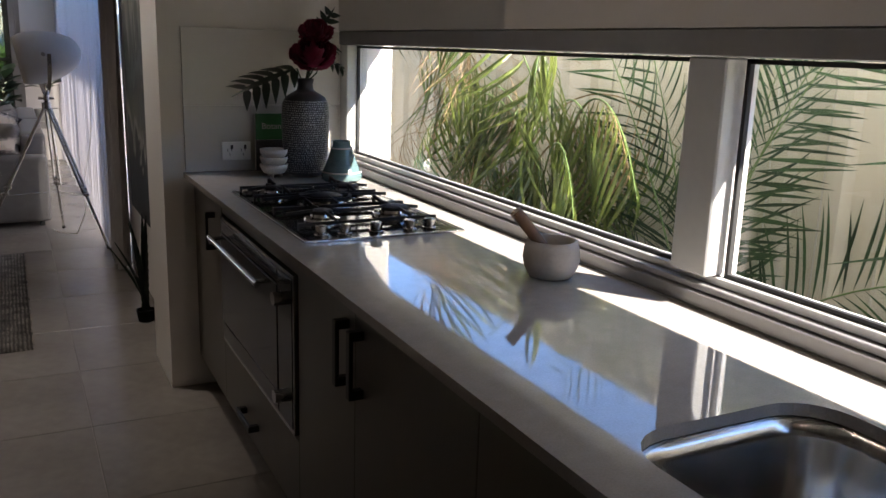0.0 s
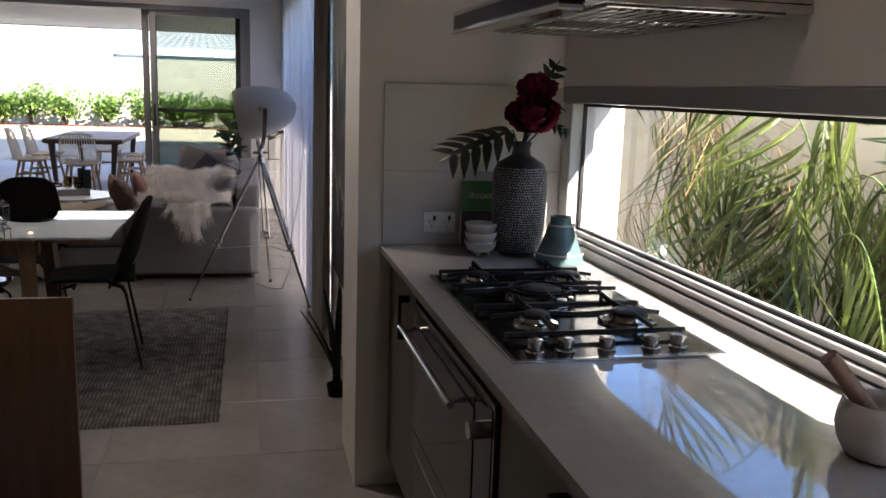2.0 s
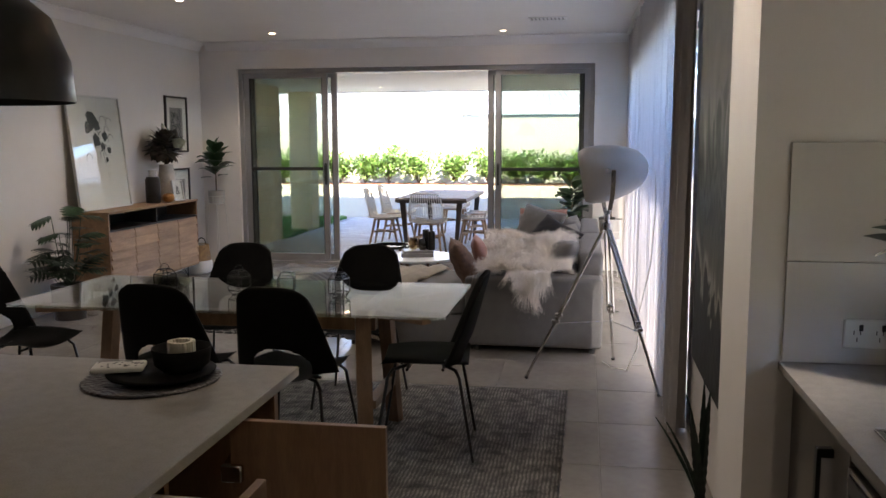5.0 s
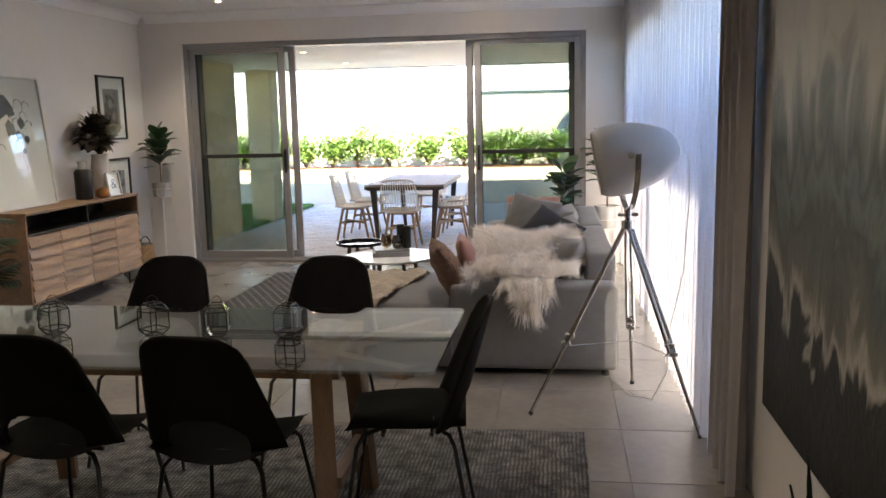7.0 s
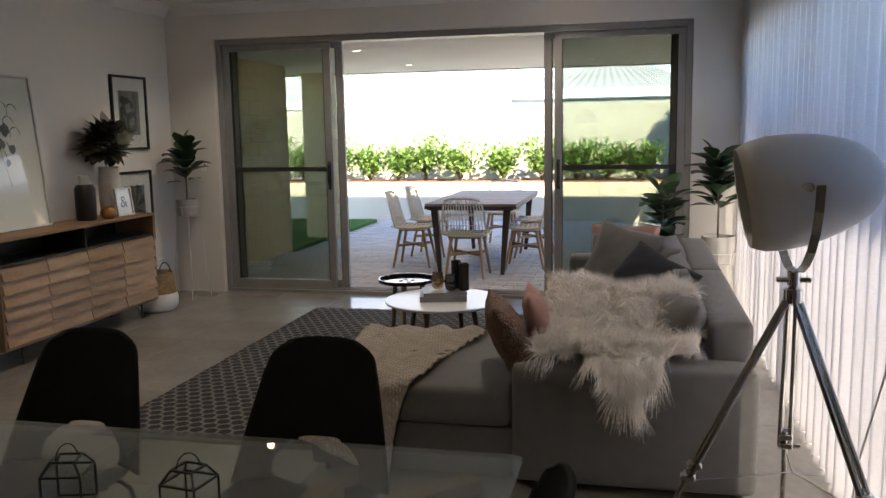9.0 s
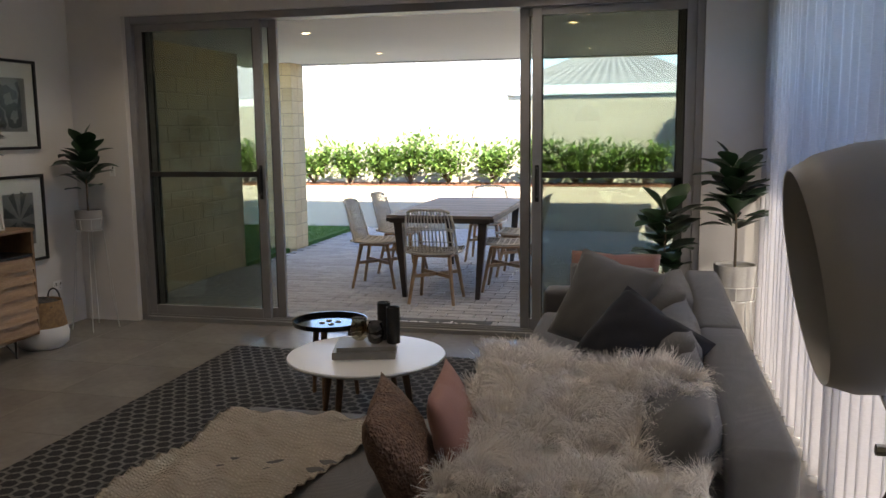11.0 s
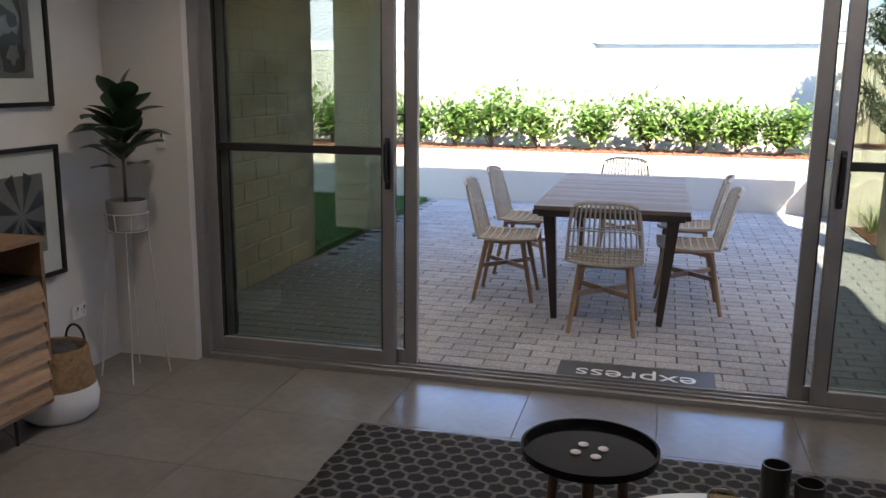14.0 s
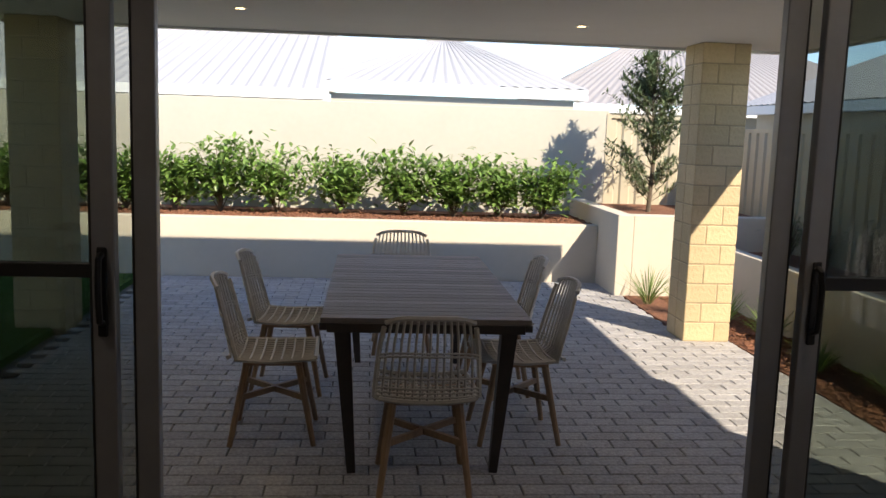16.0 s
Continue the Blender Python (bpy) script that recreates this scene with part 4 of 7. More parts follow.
def beam(bm, a, b, w, h):
    a, b = Vector(a), Vector(b)
    d = (b - a).normalized()
    s = d.cross(Vector((0, 0, 1)))
    s = Vector((1, 0, 0)) if s.length < 0.05 else s.normalized()
    u = s.cross(d).normalized()
    v = [bm.verts.new(p + s * k * w / 2 + u * j * h / 2) for p in (a, b) for k, j in ((-1, -1), (1, -1), (1, 1), (-1, 1))]
    for i in range(4):
        bm.faces.new((v[i], v[(i + 1) % 4], v[4 + (i + 1) % 4], v[4 + i]))
    bm.faces.new(v[:4][::-1]), bm.faces.new(v[4:])


for cx, sgn in ((0.02, 1), (-1.32, -1)):
    hub = (cx - sgn * 0.12, 5.01, 0.66)
    for ty in (4.70, 5.32):
        bm = B()
        beam(bm, (cx, ty, 0.001), (cx - sgn * 0.03, 5.01 + (ty - 5.01) * 0.72, 0.70), 0.072, 0.05)
        part("leg", bm, "tableleg", tg, smooth=False)
    for ex, ey in ((cx + sgn * 0.30, 4.66), (cx + sgn * 0.30, 5.36)):
        bm = B()
        beam(bm, (cx - sgn * 0.05, 5.01 + (ey - 5.01) * 0.15, 0.68), (ex, ey, 0.71), 0.05, 0.035)
        part("brace", bm, "tableleg", tg, smooth=False)
    bm = B()
    beam(bm, (cx - sgn * 0.02, 4.74, 0.71), (cx - sgn * 0.02, 5.28, 0.71), 0.06, 0.042)
    part("trestle_head", bm, "tableleg", tg, smooth=False)
    bm = B()
    beam(bm, (cx, 4.80, 0.26), (cx, 5.22, 0.26), 0.05, 0.04)
    part("cross_rail", bm, "tableleg", tg, smooth=False)
bm = B()
beam(bm, (0.0, 5.01, 0.62), (-1.30, 5.01, 0.62), 0.05, 0.08)
part("stretcher", bm, "tableleg", tg, smooth=False)


def shell_chair():
    """Black moulded chair with a slot under its back rest; faces +y, centred on its seat."""
    c = thing("dining_chair", "black moulded dining chair with slim black metal legs", "chair", group="chairs round the dining table")
    bm = B()
    # seat
    n, rows = 12, 8
    g = []
    for j in range(rows + 1):
        v = j / rows
        y = -0.20 + 0.42 * v
        w = 0.225 * (1 - 0.10 * abs(v - 0.45) ** 1.5 * 4) if v < 0.9 else 0.205
        row = []
        for i in range(n + 1):
            u = i / n * 2 - 1
            z = 0.445 + 0.028 * u * u - 0.02 * (1 - v) * (1 - u * u) + (-0.012 * max(0, v - 0.8) * 5)
            row.append(bm.verts.new((u * w, y, z)))
        g.append(row)
    for j in range(rows):
        for i in range(n):
            bm.faces.new((g[j][i], g[j][i + 1], g[j + 1][i + 1], g[j + 1][i]))
    bmesh.ops.solidify(bm, geom=list(bm.faces), thickness=0.014)
    part("seat", bm, "black", c, smooth="all")
    # back: a broad rest and two side wings that run down to the seat, leaving an opening
    bm = B()
    n, rows = 28, 26
    g = {}
    for j in range(rows + 1):
        v = j / rows
        z = 0.462 + 0.41 * v
        w = 0.248 - 0.088 * v ** 1.15
        if v > 0.86:
            w -= 0.040 * ((v - 0.86) / 0.14) ** 2.5
        for i in range(n + 1):
            u = i / n * 2 - 1
            y = -0.19 - 0.115 * v + (0.085 - 0.055 * v) * abs(u) ** 2.2
            g[i, j] = bm.verts.new((u * w, y, z - (0.012 * abs(u) ** 6 if v > 0.8 else 0)))
    for j in range(rows):
        for i in range(n):
            u, v = abs((i + 0.5) / n * 2 - 1), (j + 0.5) / rows
            if (u / 0.60) ** 2.6 + (v / 0.27) ** 2.2 < 1:
                continue
            bm.faces.new((g[i, j], g[i + 1, j], g[i + 1, j + 1], g[i, j + 1]))
    bmesh.ops.delete(bm, geom=[v for v in bm.verts if not v.link_faces], context="VERTS")
    for _ in range(4):
        bmesh.ops.smooth_vert(bm, verts=[v for v in bm.verts if v.is_boundary and 0.463 < v.co.z < 0.62 and abs(v.co.x) < 0.175], factor=0.5, use_axis_x=True, use_axis_y=False, use_axis_z=True)
    bmesh.ops.solidify(bm, geom=list(bm.faces), thickness=0.013)
    part("backrest", bm, "black", c, smooth="all")
    for sx in (-1, 1):
        for sy, oy in ((1, 0.16), (-1, -0.14)):
            bm = B()
            tube(bm, [(sx * 0.06, oy * 0.55, 0.425), (sx * 0.15, oy, 0.422), (sx * 0.175, oy + sy * 0.02, 0.39), (sx * 0.225, oy + sy * 0.085, 0.0)], 0.0095, 8, 0.0075)
            part("leg", bm, "blackmetal", c)
    for y in (0.09, -0.08):
        bm = B()
        tube(bm, [(-0.15, y, 0.424), (0.15, y, 0.424)], 0.008, 6)
        part("under_frame", bm, "blackmetal", c)
    return c


ch = shell_chair()
RUG_Z = 0.013
CHAIRS = [(-0.31, 4.71, RUG_Z, -4), (-0.88, 4.71, RUG_Z, -3), (-0.26, 5.66, RUG_Z, 180), (-1.06, 5.66, RUG_Z, 180), (0.27, 4.97, RUG_Z, 96), (-1.95, 5.0, RUG_Z, -92)]
for i, (x, y, z, r) in enumerate(CHAIRS):
    m = pose(x, y, z, 0, 0, r)
    if i == 0:
        ch.matrix_world = m
    else:
        copy_thing(ch, m)


def rug(name, x0, x1, y0, y1, th, material, label, fringe=0.0):
    bm = B()
    nx, ny = 30, 30
    g = [[bm.verts.new((x0 + (x1 - x0) * i / nx + (0.006 * math.sin(j * 2.1) if i in (0, nx) else 0), y0 + (y1 - y0) * j / ny + (0.006 * math.sin(i * 1.7) if j in (0, ny) else 0),
                        th * (0.55 if i in (0, nx) or j in (0, ny) else 1) + 0.0015 * noise.noise(Vector((i * 0.7, j * 0.7, 0))))) for i in range(nx + 1)] for j in range(ny + 1)]
    for j in range(ny):
        for i in range(nx):
            bm.faces.new((g[j][i], g[j][i + 1], g[j + 1][i + 1], g[j + 1][i]))
    ext = bmesh.ops.extrude_edge_only(bm, edges=[e for e in bm.edges if e.is_boundary])
    for v in ext["geom"]:
        if isinstance(v, bmesh.types.BMVert):
            v.co.z = 0.001
    return tagged(part(name, bm, material, smooth="all"), label, "rug")


rug("dining_rug", -2.6, 0.93, 4.0, 6.03, 0.012, "rug1", "charcoal woven rug under the dining table")
rug("living_rug", -2.03, 0.95, 7.2, 10.36, 0.010, "rug2", "grey honeycomb rug with black outlines under the coffee table")


# ---- living ----
def soft(name, material, dims, at, rot=(0, 0, 0), puff=0.28, parent=None, label="", category="", top=True, n=14, wr=0.006, seed=0):
    """A stuffed cushion: square outline, swollen middle, pointed corners."""
    w, h, t = dims
    bm = B()
    sides = []
    for s in (1, -1):
        g = []
        for j in range(n + 1):
            row = []
            for i in range(n + 1):
                u, v = i / n * 2 - 1, j / n * 2 - 1
                edge = (1 - abs(u) ** 2.4) * (1 - abs(v) ** 2.4)
                pin = 1 - 0.09 * (1 - abs(u * v) ** 0.6) * max(abs(u), abs(v)) ** 3
                z = s * t / 2 * max(0, edge) ** 0.55
                z += wr * noise.noise(Vector((u * 3 + seed, v * 3, s))) * 3 * edge
                row.append(bm.verts.new((u * w / 2 * pin, v * h / 2 * pin, z)))
            g.append(row)
        sides.append(g)
        for j in range(n):
            for i in range(n):
                f = (g[j][i], g[j][i + 1], g[j + 1][i + 1], g[j + 1][i])
                bm.faces.new(f if s > 0 else f[::-1])
    bmesh.ops.remove_doubles(bm, verts=bm.verts, dist=1e-5)
    ob = part(name, bm, material, parent, label, smooth="all")
    ob.matrix_world = pose(*at, *rot)
    if category:
        ob["category"] = category
    return ob


def slab_cushion(name, x0, x1, y0, y1, z0, z1, material, parent, label="", r=0.035, crown=0.02):
    bm = B()
    box(bm, x0, x1, y0, y1, z0, z1, r, 3)
    bmesh.ops.subdivide_edges(bm, edges=[e for e in bm.edges if e.calc_length() > 0.2], cuts=6, use_grid_fill=True)
    cx, cy, hx, hy = (x0 + x1) / 2, (y0 + y1) / 2, (x1 - x0) / 2, (y1 - y0) / 2
    for v in bm.verts:
        if v.co.z > z1 - 0.004:
            v.co.z += crown * max(0, 1 - ((v.co.x - cx) / hx) ** 2) * max(0, 1 - ((v.co.y - cy) / hy) ** 2) + 0.004 * noise.noise(v.co * 6)
    return part(name, bm, material, parent, label, smooth="all")


sofa = thing("sofa", "grey fabric corner sofa with a chaise at one end", "sofa")
slab_cushion("armrest", 0.17, 1.15, 6.93, 7.16, 0.04, 0.545, "sofa", sofa, r=0.03, crown=0.012)
slab_cushion("armrest", 0.17, 1.15, 9.96, 10.17, 0.04, 0.55, "sofa", sofa, r=0.03, crown=0.012)
slab_cushion("backrest", 0.97, 1.15, 7.165, 8.55, 0.04, 0.70, "sofa", sofa, r=0.03, crown=0.006)
slab_cushion("backrest", 0.97, 1.15, 8.555, 9.955, 0.04, 0.70, "sofa", sofa, r=0.03, crown=0.006)
bm = B()
box(bm, 0.19, 0.965, 7.165, 9.955, 0.04, 0.26, 0.02, 2)
box(bm, -0.74, 0.185, 6.96, 7.95, 0.04, 0.26, 0.02, 2)
part("base", bm, "sofa", sofa)
slab_cushion("seat_cushion", 0.17, 0.90, 8.02, 8.98, 0.262, 0.43, "sofa", sofa)
slab_cushion("seat_cushion", 0.17, 0.90, 8.99, 9.95, 0.262, 0.43, "sofa", sofa)
slab_cushion("seat_cushion", -0.75, 0.164, 6.94, 8.01, 0.262, 0.43, "sofa", sofa, "chaise seat cushion")
slab_cushion("seat_cushion", 0.168, 0.90, 7.17, 8.01, 0.262, 0.43, "sofa", sofa)
for x, y in ((0.25, 6.99), (1.08, 6.99), (0.25, 10.1), (1.08, 10.1), (-0.68, 7.03), (-0.68, 7.88)):
    bm = B()
    tube(bm, [(x, y, 0.011 if y > 7.2 and x < 0.95 else 0.001), (x, y, 0.045)], 0.022, 12)
    part("foot", bm, "blackmetal", sofa)
for y, k in ((7.55, 1), (8.4, 2), (9.25, 3)):
    soft("back_cushion", "sofa", (0.80, 0.42, 0.26), (0.84, y, 0.575), (64, 0, -90), parent=None, label="plump grey sofa back cushion", category="cushion", seed=k)
soft("cushion", "cushion", (0.48, 0.46, 0.17), (0.57, 9.12, 0.655), (64, 10, -32), label="large mid-grey square cushion leaning on the sofa", category="cushion", seed=5)
soft("cushion", "pink", (0.50, 0.36, 0.15), (0.58, 9.80, 0.635), (68, 0, -8), label="dusty pink cushion at the far arm of the sofa", category="cushion", seed=6)
soft("cushion", "cushion", (0.46, 0.34, 0.15), (0.56, 9.60, 0.60), (70, 0, -14), label="grey cushion in front of the pink one", category="cushion", seed=11)
soft("cushion", "navy", (0.50, 0.36, 0.18), (0.74, 8.26, 0.665), (50, 16, -48), label="dark navy cushion against the sofa back", category="cushion", seed=7)
soft("cushion", "pink", (0.42, 0.38, 0.12), (0.255, 7.33, 0.615), (70, 0, 97), label="pink velvet cushion on the chaise", category="cushion", seed=8)
soft("cushion", "brownknit", (0.48, 0.42, 0.16), (0.135, 7.20, 0.585), (64, 0, 103), label="brown open-knit cushion on the chaise", category="cushion", seed=9)


# sheepskin: a hide draped over the arm with many locks
def sheepskin():
    hide = thing("sheepskin", "long-haired cream sheepskin draped over the sofa arm", "throw")
    rnd = random.Random(4)

    def surf(u, v):
        """u across, v from the seat (0) over the arm to the outside (1)."""
        x = 0.25 + 0.68 * u
        s = v * 0.95
        if s < 0.42:
            y, z = 7.98 - s * 1.952, 0.60 + 0.13 * math.sin(min(1, s / 0.42 + 0.12) * math.pi) + 0.02 * math.sin(u * 9)
        elif s < 0.65:
            y, z = 7.16 - (s - 0.42) * 1.05, 0.60 - 0.02 * (s - 0.42) / 0.23
        else:
            y, z = 6.915 - 0.01 * (s - 0.65), 0.575 - (s - 0.65) * 0.9
        return Vector((x, y, z))

    def inside(u, v):
        lobe = 0.58 + 0.05 * math.sin(u * 11 + 0.6) + 0.25 * math.exp(-((u - 0.53) / 0.20) ** 2)
        return 0.0 < u < 1.0 and v < min(1.0, lobe) and v > 0.02 + 0.25 * abs(u - 0.35)
    bm = B()
    n, k = 28, 28
    g = {(i, j): bm.verts.new(surf(i / n, j / k) + Vector((0, -0.004, 0.004))) for i in range(n + 1) for j in range(k + 1)}
    for i in range(n):
        for j in range(k):
            if inside((i + 0.5) / n, (j + 0.5) / k):
                bm.faces.new((g[i, j], g[i + 1, j], g[i + 1, j + 1], g[i, j + 1]))
    bmesh.ops.delete(bm, geom=[v for v in bm.verts if not v.link_faces], context="VERTS")
    part("hide", bm, "fur", hide, smooth="all")
    verts, faces = [], []
    count = 0
    while count < 36000:
        u, v = rnd.random(), rnd.random()
        if not inside(u, v):
            continue
        count += 1
        p = surf(u, v)
        q = surf(u, min(1, v + 0.02))
        down = (q - p).normalized()
        nrm = Vector((0, 0, 1)) if v < 0.62 else Vector((0, -1, 0.1))
        c = noise.noise_vector(p * 14)
        L = 0.06 + 0.085 * rnd.random()
        d = (nrm * 1.0 + down * 0.5 + c * 1.5 + Vector((rnd.uniform(-.3, .3), rnd.uniform(-.3, .3), 0))).normalized()
        side = d.cross(Vector((rnd.uniform(-1, 1), rnd.uniform(-1, 1), rnd.uniform(-1, 1)))).normalized() * 0.0015
        base = len(verts)
        for s in range(4):
            t = s / 3
            w = p + d * L * t + Vector((0, 0, -1)) * L * 0.40 * t * t + noise.noise_vector(p * 30 + Vector((t * 2, 0, 0))) * 0.018 * t
            k_ = 1 - 0.8 * t
            verts += [tuple(w - side * k_), tuple(w + side * k_)]
        for s in range(3):
            b = base + s * 2
            faces.append((b, b + 1, b + 3, b + 2))
    raw("wool", verts, faces, "fur", hide, kind="stuff")
    return hide


sheepskin()

# knitted throw on the chaise, hanging over its near edge
bm = B()
n, k = 40, 60
g = {}
for i in range(n + 1):
    for j in range(k + 1):
        u, v = i / n, j / k
        s = v * 1.38
        xl = -0.71 - 0.06 * v
        xr = -0.08 - 0.17 * min(1.0, v / 0.66) - 0.13 * max(0.0, v - 0.66) / 0.34 + 0.015 * math.sin(v * 14)
        x = xl + (xr - xl) * u
        rip = 0.009 * math.sin(u * 22 + 3 * math.sin(v * 5)) + 0.007 * math.sin(v * 120 + 2 * math.sin(u * 9)) + 0.014 * noise.noise(Vector((u * 5, v * 7, 1)))
        if s < 0.93:
            y, z = 7.86 - s, 0.474 + rip * 1.2 + 0.012 * math.sin(v * 16)
        else:
            y, z = 6.925 - 0.03 * (s - 0.93) + rip - 0.014, 0.455 - (s - 0.93) * (0.62 + 0.34 * u)
        if v < 0.03:
            z -= 0.03
        g[i, j] = bm.verts.new((x, y, max(z, 0.02)))
for i in range(n):
    for j in range(k):
        bm.faces.new((g[i, j], g[i + 1, j], g[i + 1, j + 1], g[i, j + 1]))
bmesh.ops.solidify(bm, geom=list(bm.faces), thickness=0.007)
tagged(part("knitted_throw", bm, "knit", smooth="all"), "cream cable-knit throw spread over the chaise", "throw")


def round_table(name, label, x, y, z, r, topmat, legmat, lip=False, z0=0.011):
    t = thing(name, label, "coffee table", (x, y, z0))
    bm = B()
    h = z - z0
    if lip:
        lathe(bm, [(r - 0.01, h - 0.03), (r, h - 0.025), (r + 0.002, h), (r - 0.006, h), (r - 0.008, h - 0.02), (0.001, h - 0.02)], 48)
    else:
        lathe(bm, [(r - 0.02, h - 0.022), (r - 0.004, h - 0.015), (r, h - 0.006), (r - 0.003, h), (0.001, h)], 56)
    part("tabletop", bm, topmat, t)
    for i in range(4 if not lip else 3):
        a = i * 2 * math.pi / (4 if not lip else 3) + (0.6 if lip else 1.3)
        c, s = math.cos(a), math.sin(a)
        bm = B()
        tube(bm, [(c * r * 0.55, s * r * 0.55, h - 0.024), (c * r * 0.72, s * r * 0.72, 0.0)], 0.019, 10, 0.011)
        part("leg", bm, legmat, t)
    return t


round_table("coffee_table", "round white coffee table with splayed oak legs", -0.555, 8.86, 0.42, 0.385, "white", "tableleg")
round_table("side_table", "round black tray table with a raised rim and brown legs", -0.945, 9.38, 0.46, 0.205, "blackglass", "tableleg", True)

# tripod floor lamp
lamp = thing("floor_lamp", "large white dome floor lamp on a silver tripod", "floor lamp")
HUB = Vector((1.15, 6.33, 1.0))
for fx, fy in ((0.66, 6.27), (1.47, 5.99), (1.225, 6.83)):
    foot = Vector((fx, fy, 0.004))
    d = foot - HUB
    s = Vector((-d.y, d.x, 0)).normalized()
    lg = None
    bm = B()
    for k in (-1, 1):
        a = HUB + s * 0.012 * k + d * 0.02
        b = HUB + d * 0.62 + s * 0.017 * k
        tube(bm, [a, b], 0.0095, 8)
    lg = part("leg", bm, "steel", lamp, "twin-tube silver tripod leg")
    bm = B()
    tube(bm, [HUB + d * 0.56, HUB + d * 0.99], 0.0105, 8, 0.008)
    part("lower_tube", bm, "steel", lg)
    bm = B()
    for k in (0.585, 0.625):
        c = HUB + d * k
        box(bm, c.x - 0.024, c.x + 0.024, c.y - 0.018, c.y + 0.018, c.z - 0.012, c.z + 0.012, 0.004)
    tube(bm, [c, c - s * 0.05], 0.006, 8)
    part("clamp", bm, "chrome", lg)
    bm = B()
    tube(bm, [HUB + d * 0.985, foot], 0.012, 8)
    part("rubber_foot", bm, "blackmetal", lg)
    bm = B()
    tube(bm, [HUB + d * 0.64, (1.19, 6.45, 0.355)], 0.0022, 5)
    part("brace_wire", bm, "steel", lamp)
bm = B()
lathe(bm, [(0.012, 0.26), (0.03, 0.27), (0.03, 0.31), (0.012, 0.32), (0.02, 0.325), (0.02, 0.365), (0.008, 0.37)], 16, (HUB.x, HUB.y, HUB.z - 0.31))
tube(bm, [HUB + Vector((-0.05, 0, 0.03)), HUB + Vector((0.05, 0, 0.03))], 0.009, 8)
part("hub", bm, "chrome", lamp)
SH = Vector((1.165, 6.32, 1.315))
bm = B()
arc = []
for i in range(13):
    a = math.pi * i / 12
    arc.append(HUB + Vector((0.0 + 0.03 * math.cos(a) , -0.20 * math.cos(a), 0.055 + 0.0 + (1 - math.sin(a)) * 0.28)))
rg = [[bm.verts.new(p + Vector((sx * 0.013, 0, sz * 0.003))) for sx, sz in ((-1, -1), (1, -1), (1, 1), (-1, 1))] for p in arc]
for a, b in zip(rg, rg[1:]):
    for i in range(4):
        bm.faces.new((a[i], a[(i + 1) % 4], b[(i + 1) % 4], b[i]))
bm.faces.new(rg[0][::-1]), bm.faces.new(rg[-1])
part("yoke", bm, "steel", lamp, "flat curved silver yoke", smooth=False)
# egg-shaped shade, its round end low to one side
bm = B()
prof = [(0.004, 0.232), (0.04, 0.226), (0.075, 0.208), (0.105, 0.18), (0.13, 0.135), (0.15, 0.085), (0.165, 0.03), (0.175, -0.03), (0.178, -0.09), (0.172, -0.14), (0.155, -0.178), (0.152, -0.176), (0.166, -0.14), (0.171, -0.09), (0.168, -0.03), (0.158, 0.03), (0.143, 0.085), (0.122, 0.135), (0.098, 0.175), (0.07, 0.205), (0.004, 0.235)]
lathe(bm, prof, 40, close=False)
sh = part("shade", bm, "lampwhite", lamp, "large matt white egg-shaped shade", smooth="all")
sh.matrix_world = pose(SH.x, SH.y, SH.z, 0, 80, 0) @ pose(0, 0, 0, 0, 0, 0)
for sy in (-1, 1):
    bm = B()
    tube(bm, [(SH.x - 0.02, SH.y + sy * 0.160, SH.z + 0.018), (SH.x - 0.02, SH.y + sy * 0.212, SH.z + 0.018)], 0.014, 12)
    part("pivot", bm, "chrome", lamp)
bm = B()
tube(bm, [(SH.x + 0.235, SH.y, SH.z + 0.03), (SH.x + 0.27, SH.y, SH.z + 0.01), (1.44, 6.3, 1.1), (1.42, 6.3, 0.75), (1.36, 6.32, 0.45), (1.36, 6.4, 0.2), (1.30, 6.5, 0.02), (1.2, 6.6, 0.006), (1.15, 6.75, 0.006)], 0.0032, 6)
part("cord", bm, "wire", lamp, "thin pale cord")

# sheer curtain and drape
def curtain(name, label, material, x, y0, y1, amp, wl, z0=0.012, z1=CEIL - 0.03, seed=1):
    v, f = [], []
    n = int((y1 - y0) / 0.012)
    for i in range(n + 1):
        y = y0 + (y1 - y0) * i / n
        for z, kk in ((z0, 1.15), (0.6, 1.05), (1.3, 1.0), (2.0, 0.95), (z1, 0.9)):
            ph = y / wl * 2 * math.pi + 1.6 * noise.noise(Vector((y * 1.7, seed, z * 0.12)))
            v.append((x + amp * kk * math.sin(ph) * (0.75 + 0.5 * noise.noise(Vector((y * 3, seed, 5)))), y + 0.25 * amp * math.cos(ph * 2), z))
    for i in range(n):
        for j in range(4):
            a = i * 5 + j
            f.append((a, a + 5, a + 6, a + 1))
    return tagged(raw(name, v, f, material, smooth=True), label, "curtain")


curtain("sheer_curtain", "floor-length white sheer linen curtain in soft folds", "sheer", 1.50, 5.74, 10.85, 0.042, 0.155)
curtain("drape", "floor-length grey blockout curtain drawn to the window's edge", "drape", 1.505, 5.33, 5.80, 0.055, 0.15, seed=3)
curtain("drape", "dark curtain edge gathered at the far end of the window", "drape", 1.56, 10.78, 10.92, 0.03, 0.07, seed=5)
setting("curtain_track", "white", [(1.44, 1.56, 5.35, 10.94, CEIL - 0.03, CEIL - 0.002)])

# big painting
bm = B()
box(bm, 1.538, 1.574, -0.60, 0.60, 0, 1.85, 0.003)
pa = solid("sea_painting", "large unframed dark abstract sea painting on the wall", "painting", "painting", bm, (0, 4.54, 0.47), smooth=False)

